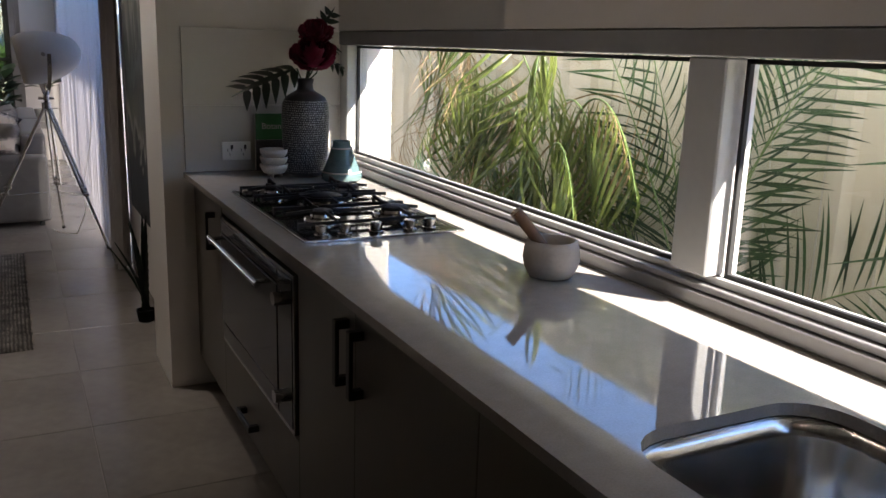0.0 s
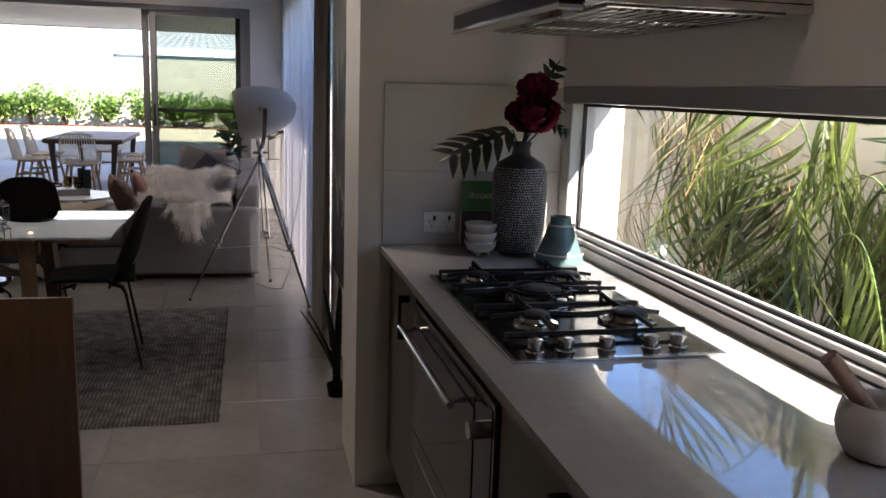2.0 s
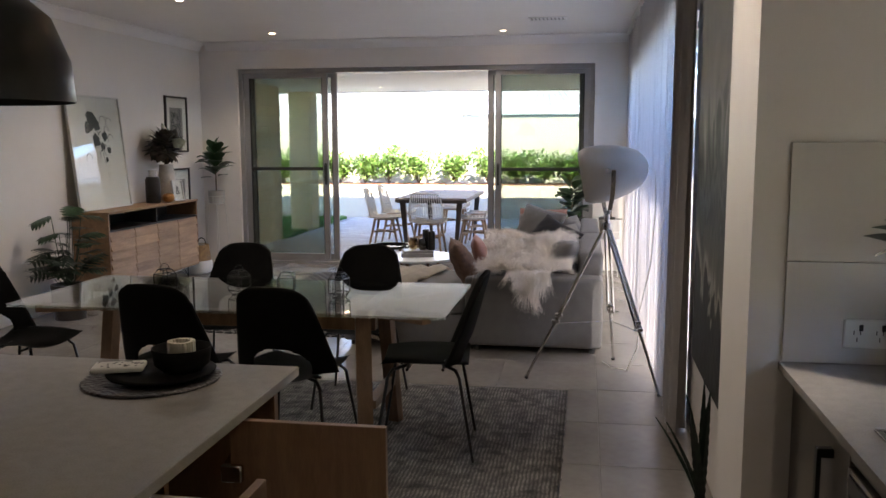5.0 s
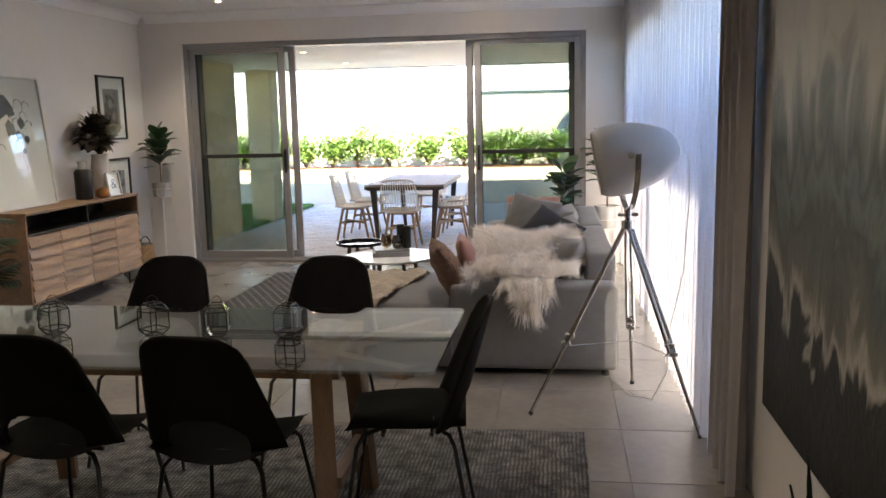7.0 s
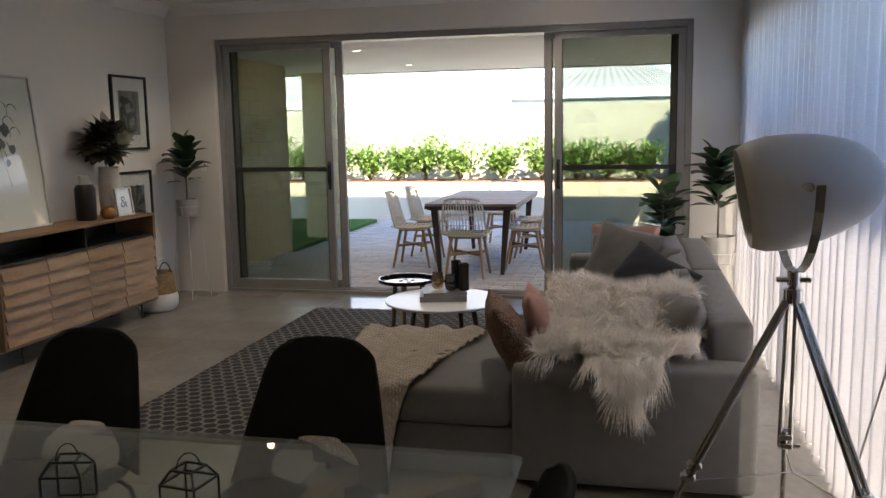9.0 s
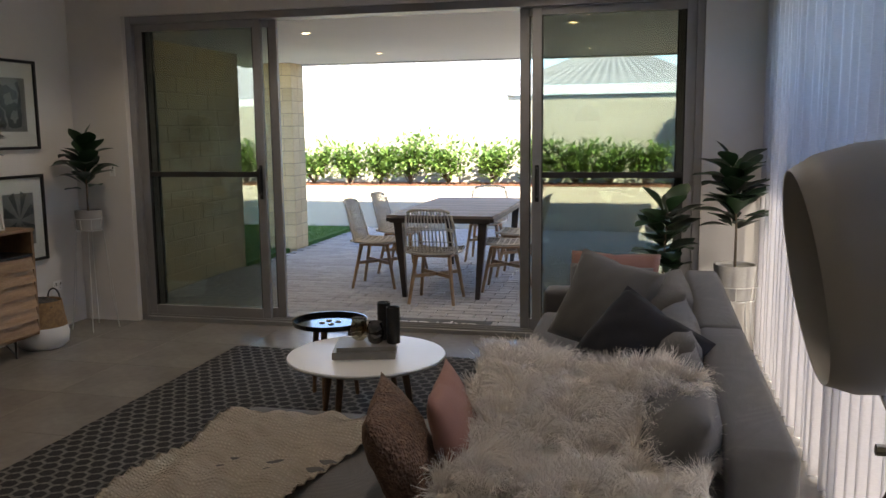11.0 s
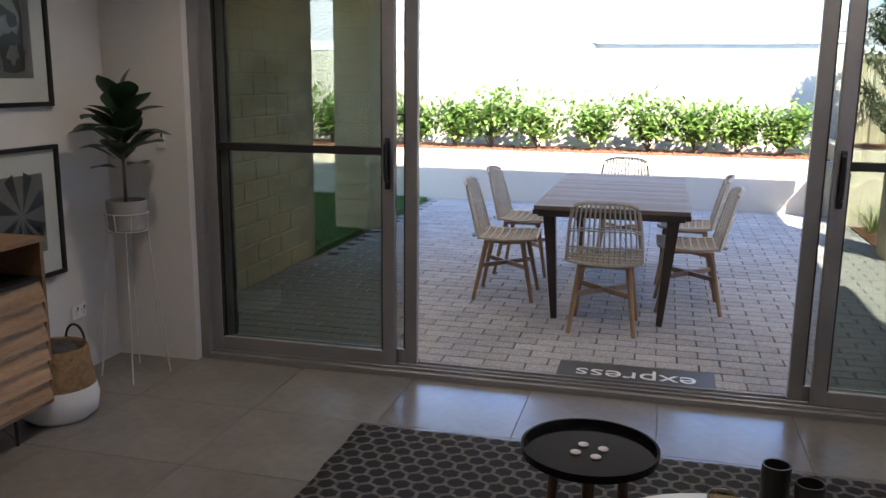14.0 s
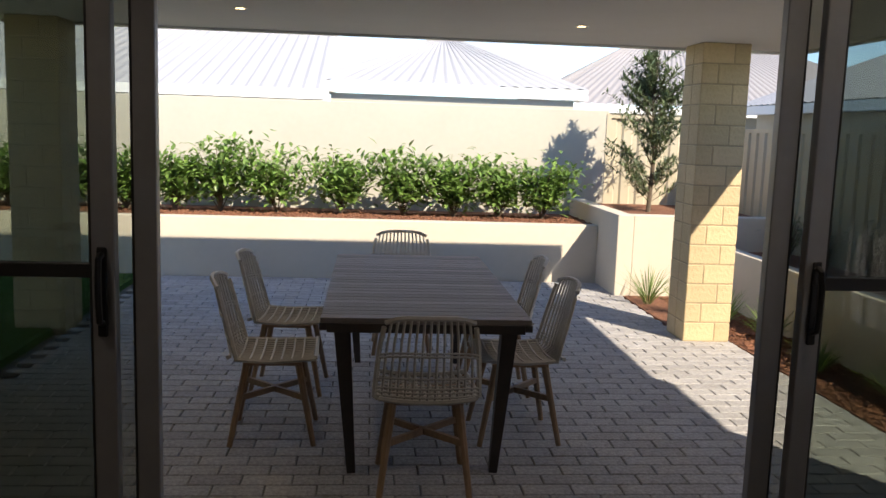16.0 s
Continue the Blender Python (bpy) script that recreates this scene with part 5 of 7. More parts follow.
# sideboard
sb = thing("sideboard", "oak sideboard with shingled doors and open niches on top", "sideboard")
Y0, Y1, XF, XB = 8.13, 9.95, -3.30, -3.67
bm = B()
for b in ((XB, XF + 0.01, Y0, Y1, 0.845, 0.867), (XB, XF, Y0, Y0 + 0.02, 0.13, 0.845), (XB, XF, Y1 - 0.02, Y1, 0.13, 0.845), (XB, XF, Y0 + 0.02, Y1 - 0.02, 0.13, 0.15)):
    box(bm, *b, 0.002)
part("body", bm, "oak", sb, smooth=False)
bm = B()
for b in ((XB, XF, Y0 + 0.02, Y1 - 0.02, 0.68, 0.695), (XB, XB + 0.01, Y0 + 0.02, Y1 - 0.02, 0.695, 0.845), (XB + 0.01, XF - 0.005, 9.03, 9.045, 0.695, 0.845)):
    box(bm, *b)
part("niche", bm, "blackmetal", sb, "black open niche", smooth=False)
nd = 4
w = (Y1 - Y0 - 0.04) / nd
for i in range(nd):
    a, b = Y0 + 0.02 + i * w + 0.004, Y0 + 0.02 + (i + 1) * w - 0.004
    bm = B()
    box(bm, XF - 0.03, XF - 0.015, a, b, 0.155, 0.675)
    dd = part("door", bm, "oak", sb, smooth=False)
    for r in range(6):
        z0 = 0.155 + r * 0.0868
        bm = B()
        vs = [bm.verts.new(p) for p in ((XF - 0.014, a, z0), (XF + 0.012, a, z0), (XF - 0.009, a, z0 + 0.085), (XF - 0.014, a, z0 + 0.085),
                                        (XF - 0.014, b, z0), (XF + 0.012, b, z0), (XF - 0.009, b, z0 + 0.085), (XF - 0.014, b, z0 + 0.085))]
        for q in ((0, 1, 2, 3), (7, 6, 5, 4), (1, 5, 6, 2), (0, 4, 5, 1), (2, 6, 7, 3), (3, 7, 4, 0)):
            bm.faces.new([vs[k] for k in q])
        part("board", bm, "oakdoor", dd, smooth=False)
for y in (Y0 + 0.2, Y1 - 0.2):
    for x in (XF - 0.04, XB + 0.04):
        bm = B()
        tube(bm, [(x, y, 0.128), (x, y, 0.001)], 0.008, 8)
        tube(bm, [(x, y - 0.09, 0.122), (x, y + 0.09, 0.122)], 0.006, 6)
        tube(bm, [(x, y - 0.09, 0.122), (x, y, 0.02)], 0.004, 6)
        part("leg", bm, "blackmetal", sb)

# ---- alfresco furniture ----
TX, TY = -1.09, 13.52
ot = thing("outdoor_table", "outdoor table with weathered timber slats and dark metal legs", "table", (TX, TY, PAT))
k = 24
for i in range(k):
    y0 = -1.03 + i * 2.06 / k
    bm = B()
    box(bm, -0.50, 0.50, y0 + 0.002, y0 + 2.06 / k - 0.002, 0.745, 0.77, 0.002)
    part("slat", bm, "outtable", ot, smooth=False)
bm = B()
for b in ((-0.505, -0.47, -1.03, 1.03, 0.71, 0.744), (0.47, 0.505, -1.03, 1.03, 0.71, 0.744), (-0.47, 0.47, -1.035, -1.0, 0.70, 0.744), (-0.47, 0.47, 1.0, 1.035, 0.70, 0.744)):
    box(bm, *b, 0.003)
part("frame", bm, "darkleg", ot, smooth=False)
for sx in (-1, 1):
    for sy in (-1, 1):
        bm = B()
        tube(bm, [(sx * 0.40, sy * 0.97, 0.72), (sx * 0.345, sy * 0.985, 0.0)], 0.055, 4, 0.028)
        part("leg", bm, "darkleg", ot, smooth=False)


def rattan_chair():
    c = thing("outdoor_chair", "white rattan outdoor chair with teak legs", "chair", group="chairs round the outdoor table")

    def seat(u, v):
        w = 0.215 + 0.02 * math.sin(v * math.pi)
        return Vector((u * w, -0.22 + 0.44 * v, 0.45 + 0.02 * u * u - 0.012 * math.sin(v * math.pi)))

    def back(u, v):
        w = 0.235 - 0.02 * v
        return Vector((u * w * (1 - 0.10 * v ** 4), -0.22 - 0.10 * v + 0.05 * u * u, 0.45 + 0.41 * v - 0.03 * u ** 4 * v))
    for i in range(15):
        u = i / 7 - 1
        bm = B()
        tube(bm, [seat(u, 1), seat(u, 0.5), seat(u, 0.08), back(u, 0.06), back(u, 0.35), back(u, 0.7), back(u, 1 - 0.06 * abs(u) ** 3)], 0.0065 if abs(u) < 0.99 else 0.012, 5, cap=False)
        part("rattan_cane", bm, "rattan", c)
    for v in (0.0, 0.12, 0.24, 0.36, 0.48, 0.6, 0.72, 0.84, 1.0):
        bm = B()
        tube(bm, [seat(u / 4 - 1, v) + Vector((0, 0, 0.006)) for u in range(9)], 0.006 if v not in (0, 1) else 0.012, 5)
        part("binding", bm, "rattan", c)
    for v in (0.08, 0.13, 0.18, 0.30, 0.56, 0.60, 1.0):
        bm = B()
        tube(bm, [back(u / 4 - 1, v) + Vector((0, -0.006, 0)) for u in range(9)], 0.0055 if v < 1 else 0.012, 5)
        part("binding", bm, "rattan", c)
    for sx in (-1, 1):
        for sy in (-1, 1):
            bm = B()
            tube(bm, [(sx * 0.15, sy * 0.13, 0.435), (sx * 0.205, sy * 0.215, 0.0)], 0.020, 8, 0.014)
            part("leg", bm, "paletimber", c)
    bm = B()
    beam(bm, (-0.175, -0.17, 0.25), (0.175, 0.17, 0.25), 0.02, 0.03)
    beam(bm, (0.175, -0.17, 0.251), (-0.175, 0.17, 0.251), 0.02, 0.03)
    part("cross_brace", bm, "paletimber", c, smooth=False)
    bm = B()
    box(bm, -0.17, 0.17, -0.15, 0.15, 0.42, 0.438, 0.003)
    part("seat_frame", bm, "paletimber", c, smooth=False)
    return c


rc = rattan_chair()
for i, (x, y, r) in enumerate([(-1.10, 12.42, 0), (-1.86, 13.07, -88), (-1.86, 13.92, -93), (-0.56, 13.08, 92), (-0.56, 13.92, 88), (-1.12, 14.90, 180)]):
    m = pose(x, y, PAT, 0, 0, r)
    if i == 0:
        rc.matrix_world = m
    else:
        copy_thing(rc, m)


# ---- small things in the kitchen ----
# a fitting at every lamp position, the added unseen ones included
for x, y, z in DOWNLIGHTS:
    dl = thing("downlight", "small round lit downlight in the ceiling, seen or added unseen", "ceiling light", (x, y, z), group="downlights")
    bm = B()
    lathe(bm, [(0.032, -0.001), (0.034, -0.006), (0.048, -0.005), (0.05, -0.0005)], 20, close=False)
    part("rim", bm, "white", dl)
    bm = B()
    lathe(bm, [(0.031, -0.0012), (0.004, -0.002)], 20)
    part("lamp_lens", bm, "lampglow", dl)
vt = thing("ceiling_vent", "white slotted air conditioning vent", "vent", (0.62, 9.6, CEIL))
bm = B()
box(bm, -0.19, 0.19, -0.10, -0.085, -0.008, -0.001)
box(bm, -0.19, 0.19, 0.085, 0.10, -0.008, -0.001)
box(bm, -0.19, -0.175, -0.085, 0.085, -0.008, -0.001)
box(bm, 0.175, 0.19, -0.085, 0.085, -0.008, -0.001)
part("frame", bm, "white", vt, smooth=False)
for i in range(9):
    bm = B()
    box(bm, -0.162 + i * 0.038, -0.15 + i * 0.038, -0.084, 0.084, -0.007, -0.002)
    part("slat", bm, "concrete", vt, smooth=False)


def outlet(x, y, z, w=0.12, h=0.076, face="y", label="white double power point on the splashback", gang=2):
    o = thing("power_point", label, "power point", (x, y, z), 0 if face == "y" else 90)
    bm = B()
    box(bm, -w / 2, w / 2, -0.009, -0.001, -h / 2, h / 2, 0.0025)
    part("plate", bm, "white", o, smooth=False)
    bm = B()
    for i in range(gang):
        cx = (i - (gang - 1) / 2) * w * 0.46
        box(bm, cx + 0.004, cx + 0.014, -0.0115, -0.009, 0.008, 0.025, 0.001)
        for a, b, r in ((-0.008, 0.004, 0), (0.008, 0.004, 0), (0, -0.014, 0)):
            box(bm, cx + a - 0.0012, cx + a + 0.0012, -0.0098, -0.009, b - 0.006, b + 0.005)
    part("socket", bm, "gasket", o, smooth=False)


outlet(1.745, 3.276, 1.014)
outlet(-3.35, 10.949, 1.21, 0.05, 0.10, "y", "white light switch beside the sliding doors", 1)
outlet(-3.679, 10.62, 0.33, 0.11, 0.075, "x", "white power point low on the wall", 2)

mt = thing("mortar", "white marble mortar holding a wooden pestle", "mortar", (2.045, 1.37, 0.931))
bm = B()
lathe(bm, [(0.040, 0.0), (0.052, 0.004), (0.064, 0.026), (0.069, 0.048), (0.066, 0.072), (0.060, 0.092), (0.055, 0.091), (0.060, 0.07), (0.057, 0.045), (0.042, 0.022), (0.003, 0.018)], 36)
part("bowl", bm, "ceramic", mt, smooth="all")
bm = B()
tube(bm, [(0.0, -0.02, 0.035), (-0.03, 0.0, 0.08), (-0.078, 0.02, 0.145), (-0.092, 0.025, 0.160)], 0.014, 12, 0.015)
part("pestle", bm, "darkoak", mt, "turned wooden pestle")

bw = None
for i in range(3):
    b_ = thing("small_bowl", "small cream stoneware bowl in a stack of three", "bowl", (1.848, 3.07, 0.931 + 0.030 * i), group="stacked bowls")
    bm = B()
    lathe(bm, [(0.024, 0.012), (0.042, 0.018), (0.053, 0.036), (0.056, 0.052), (0.053, 0.052), (0.048, 0.036), (0.035, 0.022), (0.003, 0.02)], 28)
    part("cup", bm, "ceramic", b_, smooth="all")
    if i == 0:
        for k in range(3):
            a = k * 2.09
            bm = B()
            tube(bm, [(0.026 * math.cos(a), 0.026 * math.sin(a), 0.018), (0.03 * math.cos(a), 0.03 * math.sin(a), 0.0)], 0.008, 8, 0.006)
            part("foot", bm, "ceramic", b_)

tv = thing("teal_vase", "squat teal glazed ceramic vase", "vase", (2.075, 2.905, 0.931))
bm = B()
lathe(bm, [(0.07, 0.0), (0.08, 0.008), (0.079, 0.03), (0.073, 0.04), (0.05, 0.10), (0.043, 0.125), (0.037, 0.13), (0.034, 0.150), (0.036, 0.158), (0.031, 0.158), (0.030, 0.13), (0.003, 0.12)], 36)
part("vase_body", bm, "teal", tv, smooth="all")
bm = B()
lathe(bm, [(0.0785, 0.034), (0.08, 0.037), (0.0785, 0.04)], 36, close=False)
part("glaze_band", bm, "concrete", tv)
bm = B()
lathe(bm, [(0.0425, 0.127), (0.044, 0.13), (0.0425, 0.133)], 36, close=False)
part("glaze_band", bm, "concrete", tv)

bk = thing("cook_book", "green-covered book leaning against the splashback", "book", (1.885, 3.235, 0.9325), 0)
bm = B()
box(bm, -0.065, 0.065, 0.0, 0.024, 0.0, 0.235, 0.001)
part("book_block", bm, "pages", bk, smooth=False)
bm = B()
box(bm, -0.067, 0.067, -0.003, -0.0005, 0.13, 0.237)
cv = part("cover", bm, "greenbook", bk, smooth=False)
bm = B()
box(bm, -0.067, 0.067, -0.003, -0.0005, -0.0, 0.129)
part("cover_photo", bm, "pewter", bk, smooth=False)
bm = B()
box(bm, -0.02, 0.03, -0.0038, -0.0032, 0.03, 0.085)
part("picture_panel", bm, "concrete", bk, smooth=False)


def lettering(text, size, at, rot, material, parent=None, name="lettering", label="", depth=0.0006):
    cu = bpy.data.curves.new(name, "FONT")
    cu.body, cu.size, cu.extrude, cu.align_x, cu.align_y = text, size, depth, "CENTER", "CENTER"
    cu.materials.append(M[material])
    ob = new(name, cu)
    ob.matrix_world = pose(*at, *rot)
    if parent:
        ob.parent = parent
        ob.matrix_parent_inverse = parent.matrix_world.inverted()
    return tagged(ob, label)


bpy.context.view_layer.update()
lettering("Botan", 0.036, (1.885, 3.2305, 0.9325 + 0.185), (90, 0, 0), "pages", bk)

# tall textured vase with roses
vs = thing("tall_vase", "tall dark stoneware vase with a raised pale pattern", "vase", (1.985, 3.085, 0.931))
prof = [(0.06, 0.0), (0.078, 0.01), (0.088, 0.08), (0.093, 0.16), (0.095, 0.24), (0.092, 0.29), (0.078, 0.318), (0.05, 0.335), (0.034, 0.345), (0.030, 0.365), (0.036, 0.39), (0.030, 0.39), (0.025, 0.36), (0.003, 0.34)]
bm = B()
lathe(bm, prof, 40)
part("vase_body", bm, "vase", vs, smooth="all")
verts, faces = [], []
rnd = random.Random(9)


def vase_r(h):
    for (r0, h0), (r1, h1) in zip(prof, prof[1:]):
        if h0 <= h <= h1:
            return r0 + (r1 - r0) * (h - h0) / max(1e-6, h1 - h0)
    return 0.05


for row in range(33):
    h = 0.02 + row * 0.0088
    r = vase_r(h) + 0.0008
    nn = int(2 * math.pi * r / 0.0092)
    for k in range(nn):
        a = (k + 0.5 * (row % 2) + rnd.uniform(-.15, .15)) * 2 * math.pi / nn
        sz = 0.0033 * rnd.uniform(0.7, 1.2)
        c = Vector((r * math.cos(a), r * math.sin(a), h + rnd.uniform(-.001, .001)))
        t, nrm = Vector((-math.sin(a), math.cos(a), 0)), Vector((math.cos(a), math.sin(a), 0))
        b0 = len(verts)
        for j in range(5):
            q = j * 2 * math.pi / 5 + rnd.random()
            verts.append(tuple(c + t * sz * math.cos(q) + Vector((0, 0, 1)) * sz * math.sin(q)))
        verts.append(tuple(c + nrm * 0.0014))
        for j in range(5):
            faces.append((b0 + j, b0 + (j + 1) % 5, b0 + 5))
o_ = raw("raised_pattern", verts, faces, "vasepale", vs, kind="stuff")
o_.parent = vs


def leaf_blade(verts, faces, p, d, up, L, W, curl=0.3, n=5, fold=0.15, tipw=0.0, shape=1.0):
    """A pointed leaf from p along d; up is its upper side."""
    d, up = d.normalized(), up.normalized()
    s = d.cross(up)
    s = s.normalized() if s.length > 1e-4 else d.orthogonal().normalized()
    up = s.cross(d).normalized()
    b0 = len(verts)
    for i in range(n + 1):
        t = i / n
        w = W / 2 * (math.sin(math.pi * min(1, (t * 0.92 + 0.06)) ** shape)) if 0 < i < n else W * 0.03
        c = p + d * L * t - up * L * curl * t * t
        verts += [tuple(c - s * w + up * w * fold), tuple(c), tuple(c + s * w + up * w * fold)]
    for i in range(n):
        b = b0 + 3 * i
        faces += [(b, b + 1, b + 4, b + 3), (b + 1, b + 2, b + 5, b + 4)]


def rand_dir(rnd, zmin=-1, zmax=1):
    z = rnd.uniform(zmin, zmax)
    a = rnd.uniform(0, 2 * math.pi)
    r = math.sqrt(max(0, 1 - z * z))
    return Vector((r * math.cos(a), r * math.sin(a), z))


bq = thing("rose_bouquet", "two deep red artificial roses with dark monstera leaves", "flowers", (1.985, 3.085, 1.30))
for (cx, cy, cz, rr) in ((0.025, -0.03, 0.11, 0.082), (0.045, 0.0, 0.195, 0.062)):
    verts, faces = [], []
    rnd = random.Random(int(cz * 1000))
    tiltm = Matrix.Rotation(0.75, 3, "X") @ Matrix.Rotation(-0.25, 3, "Y")
    for ring, (k, rad, top) in enumerate(((7, 1.0, 0.35), (7, 0.86, 0.55), (6, 0.70, 0.72), (5, 0.54, 0.84), (5, 0.38, 0.92), (4, 0.24, 0.96), (3, 0.12, 0.98))):
        for i in range(k):
            a0 = i * 2 * math.pi / k + ring * 0.9 + rnd.uniform(-.15, .15)
            half = math.pi / k * 1.45
            b0 = len(verts)
            for iv in range(6):
                v = iv / 5
                for iu in range(7):
                    u = iu / 3 - 1
                    a = a0 + half * u * (0.35 + 0.65 * math.sin(math.pi * min(1, 0.15 + v * 0.75)))
                    rr2 = rr * rad * (0.25 + 0.75 * math.sin(v * 1.75)) * (1 + (0.16 * v ** 4 if ring < 3 else 0.0)) + 0.004 * rnd.uniform(-1, 1) * v
                    z = rr * (-0.6 + (top + 0.6) * v * (1 - 0.10 * u * u * v)) - (rr * 0.12 * v ** 6 if ring < 3 else 0)
                    w = tiltm @ Vector((rr2 * math.cos(a), rr2 * math.sin(a), z))
                    verts.append((cx + w.x, cy + w.y, cz + w.z))
            for iv in range(5):
                for iu in range(6):
                    b = b0 + iv * 7 + iu
                    faces.append((b, b + 1, b + 8, b + 7))
    fl = raw("rose", verts, faces, "rose", bq, smooth=True, label="deep red open rose")
    bm = B()
    tube(bm, [(0, 0, 0.0), (cx * 0.7, cy * 0.7, cz - rr * 0.4)], 0.003, 6)
    part("stem", bm, "darkleaf", bq)


def monstera_leaf(parent, base, tip, up, W, slots=6, material="darkleaf"):
    """A broad leaf with a cut margin: fingers from the midrib, each a blade."""
    verts, faces = [], []
    base, tip = Vector(base), Vector(tip)
    d = tip - base
    L = d.length
    d.normalize()
    up = Vector(up).normalized()
    s = d.cross(up).normalized()
    up = s.cross(d)
    for side in (-1, 1):
        for k in range(slots):
            t = (k + 0.3) / slots * 0.9
            w = W * math.sin(math.pi * (0.18 + 0.72 * t)) ** 0.8
            c = base + d * L * t - up * L * 0.12 * t * t
            dd = (s * side * 1.0 + d * 0.55)
            leaf_blade(verts, faces, c, dd, up, w * 0.66, L / slots * (1.15 if material == "fig" else 0.72), 0.25, 5, 0.1, shape=0.7)
    leaf_blade(verts, faces, base, d, up, L * 1.05, W * (0.3 if material == "fig" else 0.16), 0.12, 8, 0.08)
    raw("monstera_leaf", verts, faces, material, parent, smooth=True)
    bm = B()
    tube(bm, [(0, 0, 0), (base - Vector((0, 0, base.z * 0.3))) * 0.6, base], 0.003, 6)
    part("stem", bm, material, parent)


monstera_leaf(bq, (-0.04, -0.02, 0.06), (-0.30, -0.05, -0.02), (0.1, -0.5, 1), 0.21)
monstera_leaf(bq, (0.06, 0.02, 0.19), (0.12, 0.0, 0.30), (-0.5, -1, 0.2), 0.08, 4)
monstera_leaf(bq, (0.07, -0.02, 0.10), (0.16, -0.05, 0.06), (0.1, -0.6, 1), 0.08, 4)
monstera_leaf(bq, (0.06, 0.02, 0.13), (0.15, 0.04, 0.16), (0.1, -0.6, 1), 0.08, 4)

# pendant lamp over the island
pl = thing("pendant_lamp", "black dome pendant lamp over the island", "pendant lamp", (-0.27, 2.60, 1.60))
bm = B()
lathe(bm, [(0.205, 0.0), (0.207, 0.004), (0.20, 0.09), (0.165, 0.18), (0.10, 0.235), (0.035, 0.255), (0.03, 0.30), (0.028, 0.30), (0.03, 0.25), (0.095, 0.228), (0.158, 0.175), (0.193, 0.09), (0.199, 0.004)], 44, close=False)
part("shade", bm, "blackmetal", pl, smooth="all")
bm = B()
tube(bm, [(0, 0, 0.29), (0, 0, CEIL - 1.60 - 0.02)], 0.003, 6)
part("cord", bm, "black", pl)
bm = B()
lathe(bm, [(0.05, CEIL - 1.622), (0.05, CEIL - 1.602)], 20)
part("ceiling_rose", bm, "blackmetal", pl)

# island tray, bowl and napkin
tr = thing("placemat", "round dark woven placemat with a pale pattern", "placemat", (-0.035, 2.87, 0.931))
bm = B()
lathe(bm, [(0.165, 0.0), (0.168, 0.003), (0.165, 0.006), (0.002, 0.006)], 48)
part("mat_disc", bm, "pewter", tr)
pp = thing("dinner_plate", "round black dinner plate on the placemat", "plate", (-0.015, 2.88, 0.938))
bm = B()
lathe(bm, [(0.09, 0.0), (0.13, 0.010), (0.132, 0.014), (0.10, 0.009), (0.003, 0.007)], 40)
part("plate_body", bm, "black", pp, smooth="all")
bb = thing("black_bowl", "black bowl with a patterned napkin roll inside", "bowl", (0.03, 2.90, 0.948))
bm = B()
lathe(bm, [(0.045, 0.0), (0.068, 0.02), (0.073, 0.06), (0.07, 0.06), (0.064, 0.022), (0.003, 0.01)], 32)
part("bowl_body", bm, "black", bb, smooth="all")
bm = B()
lathe(bm, [(0.03, 0.02), (0.034, 0.025), (0.034, 0.075), (0.022, 0.075), (0.02, 0.04)], 24, close=False)
part("napkin_roll", bm, "knit", bb)
nk = thing("napkin", "cream spotted napkin folded on the plate", "napkin", (-0.11, 2.86, 0.954), 20)
bm = B()
box(bm, -0.07, 0.055, -0.035, 0.035, 0.0, 0.014, 0.004)
part("cloth", bm, "paper", nk)
rnd = random.Random(3)
bm = B()
for i in range(34):
    x, y = rnd.uniform(-0.062, 0.048), rnd.uniform(-0.03, 0.03)
    box(bm, x, x + 0.005, y, y + 0.005, 0.0141, 0.0146)
part("spots", bm, "ink", nk, smooth=False, kind="stuff")

# glass lanterns on the dining table


def lantern(x, y, r=0.056, h=0.118):
    t = thing("geometric_lantern", "small geometric glass tealight lantern with a dark metal frame", "lantern", (x, y, 0.746), 17 * (x * 10 % 4), group="lanterns on the dining table")
    bm, gl = B(), B()
    lv = [(0.60, 0.0), (1.0, 0.022), (1.0, 0.092), (0.60, h)]
    ring = [[Vector((r * k * math.cos(math.pi / 2 * i), r * k * math.sin(math.pi / 2 * i), z + 0.002)) for i in range(4)] for k, z in lv]
    for j in range(4):
        for i in range(4):
            beam(bm, ring[j][i], ring[j][(i + 1) % 4], 0.004, 0.004)
            if j < 3:
                beam(bm, ring[j][i], ring[j + 1][i], 0.004, 0.004)
                gl.faces.new([gl.verts.new(p) for p in (ring[j][i], ring[j][(i + 1) % 4], ring[j + 1][(i + 1) % 4], ring[j + 1][i])])
    part("frame", bm, "blackmetal", t, smooth=False)
    part("glass_panes", gl, "glass", t, smooth=False)
    bm = B()
    tube(bm, [(0.022 * math.cos(a), 0, h + 0.002 + 0.03 * math.sin(a)) for a in [math.pi * i / 10 for i in range(11)]], 0.0013, 5)
    part("ring_handle", bm, "blackmetal", t)


for x in (-1.10, -0.70, -0.45, -0.178):
    lantern(x, 4.975)

# ---- living room things ----


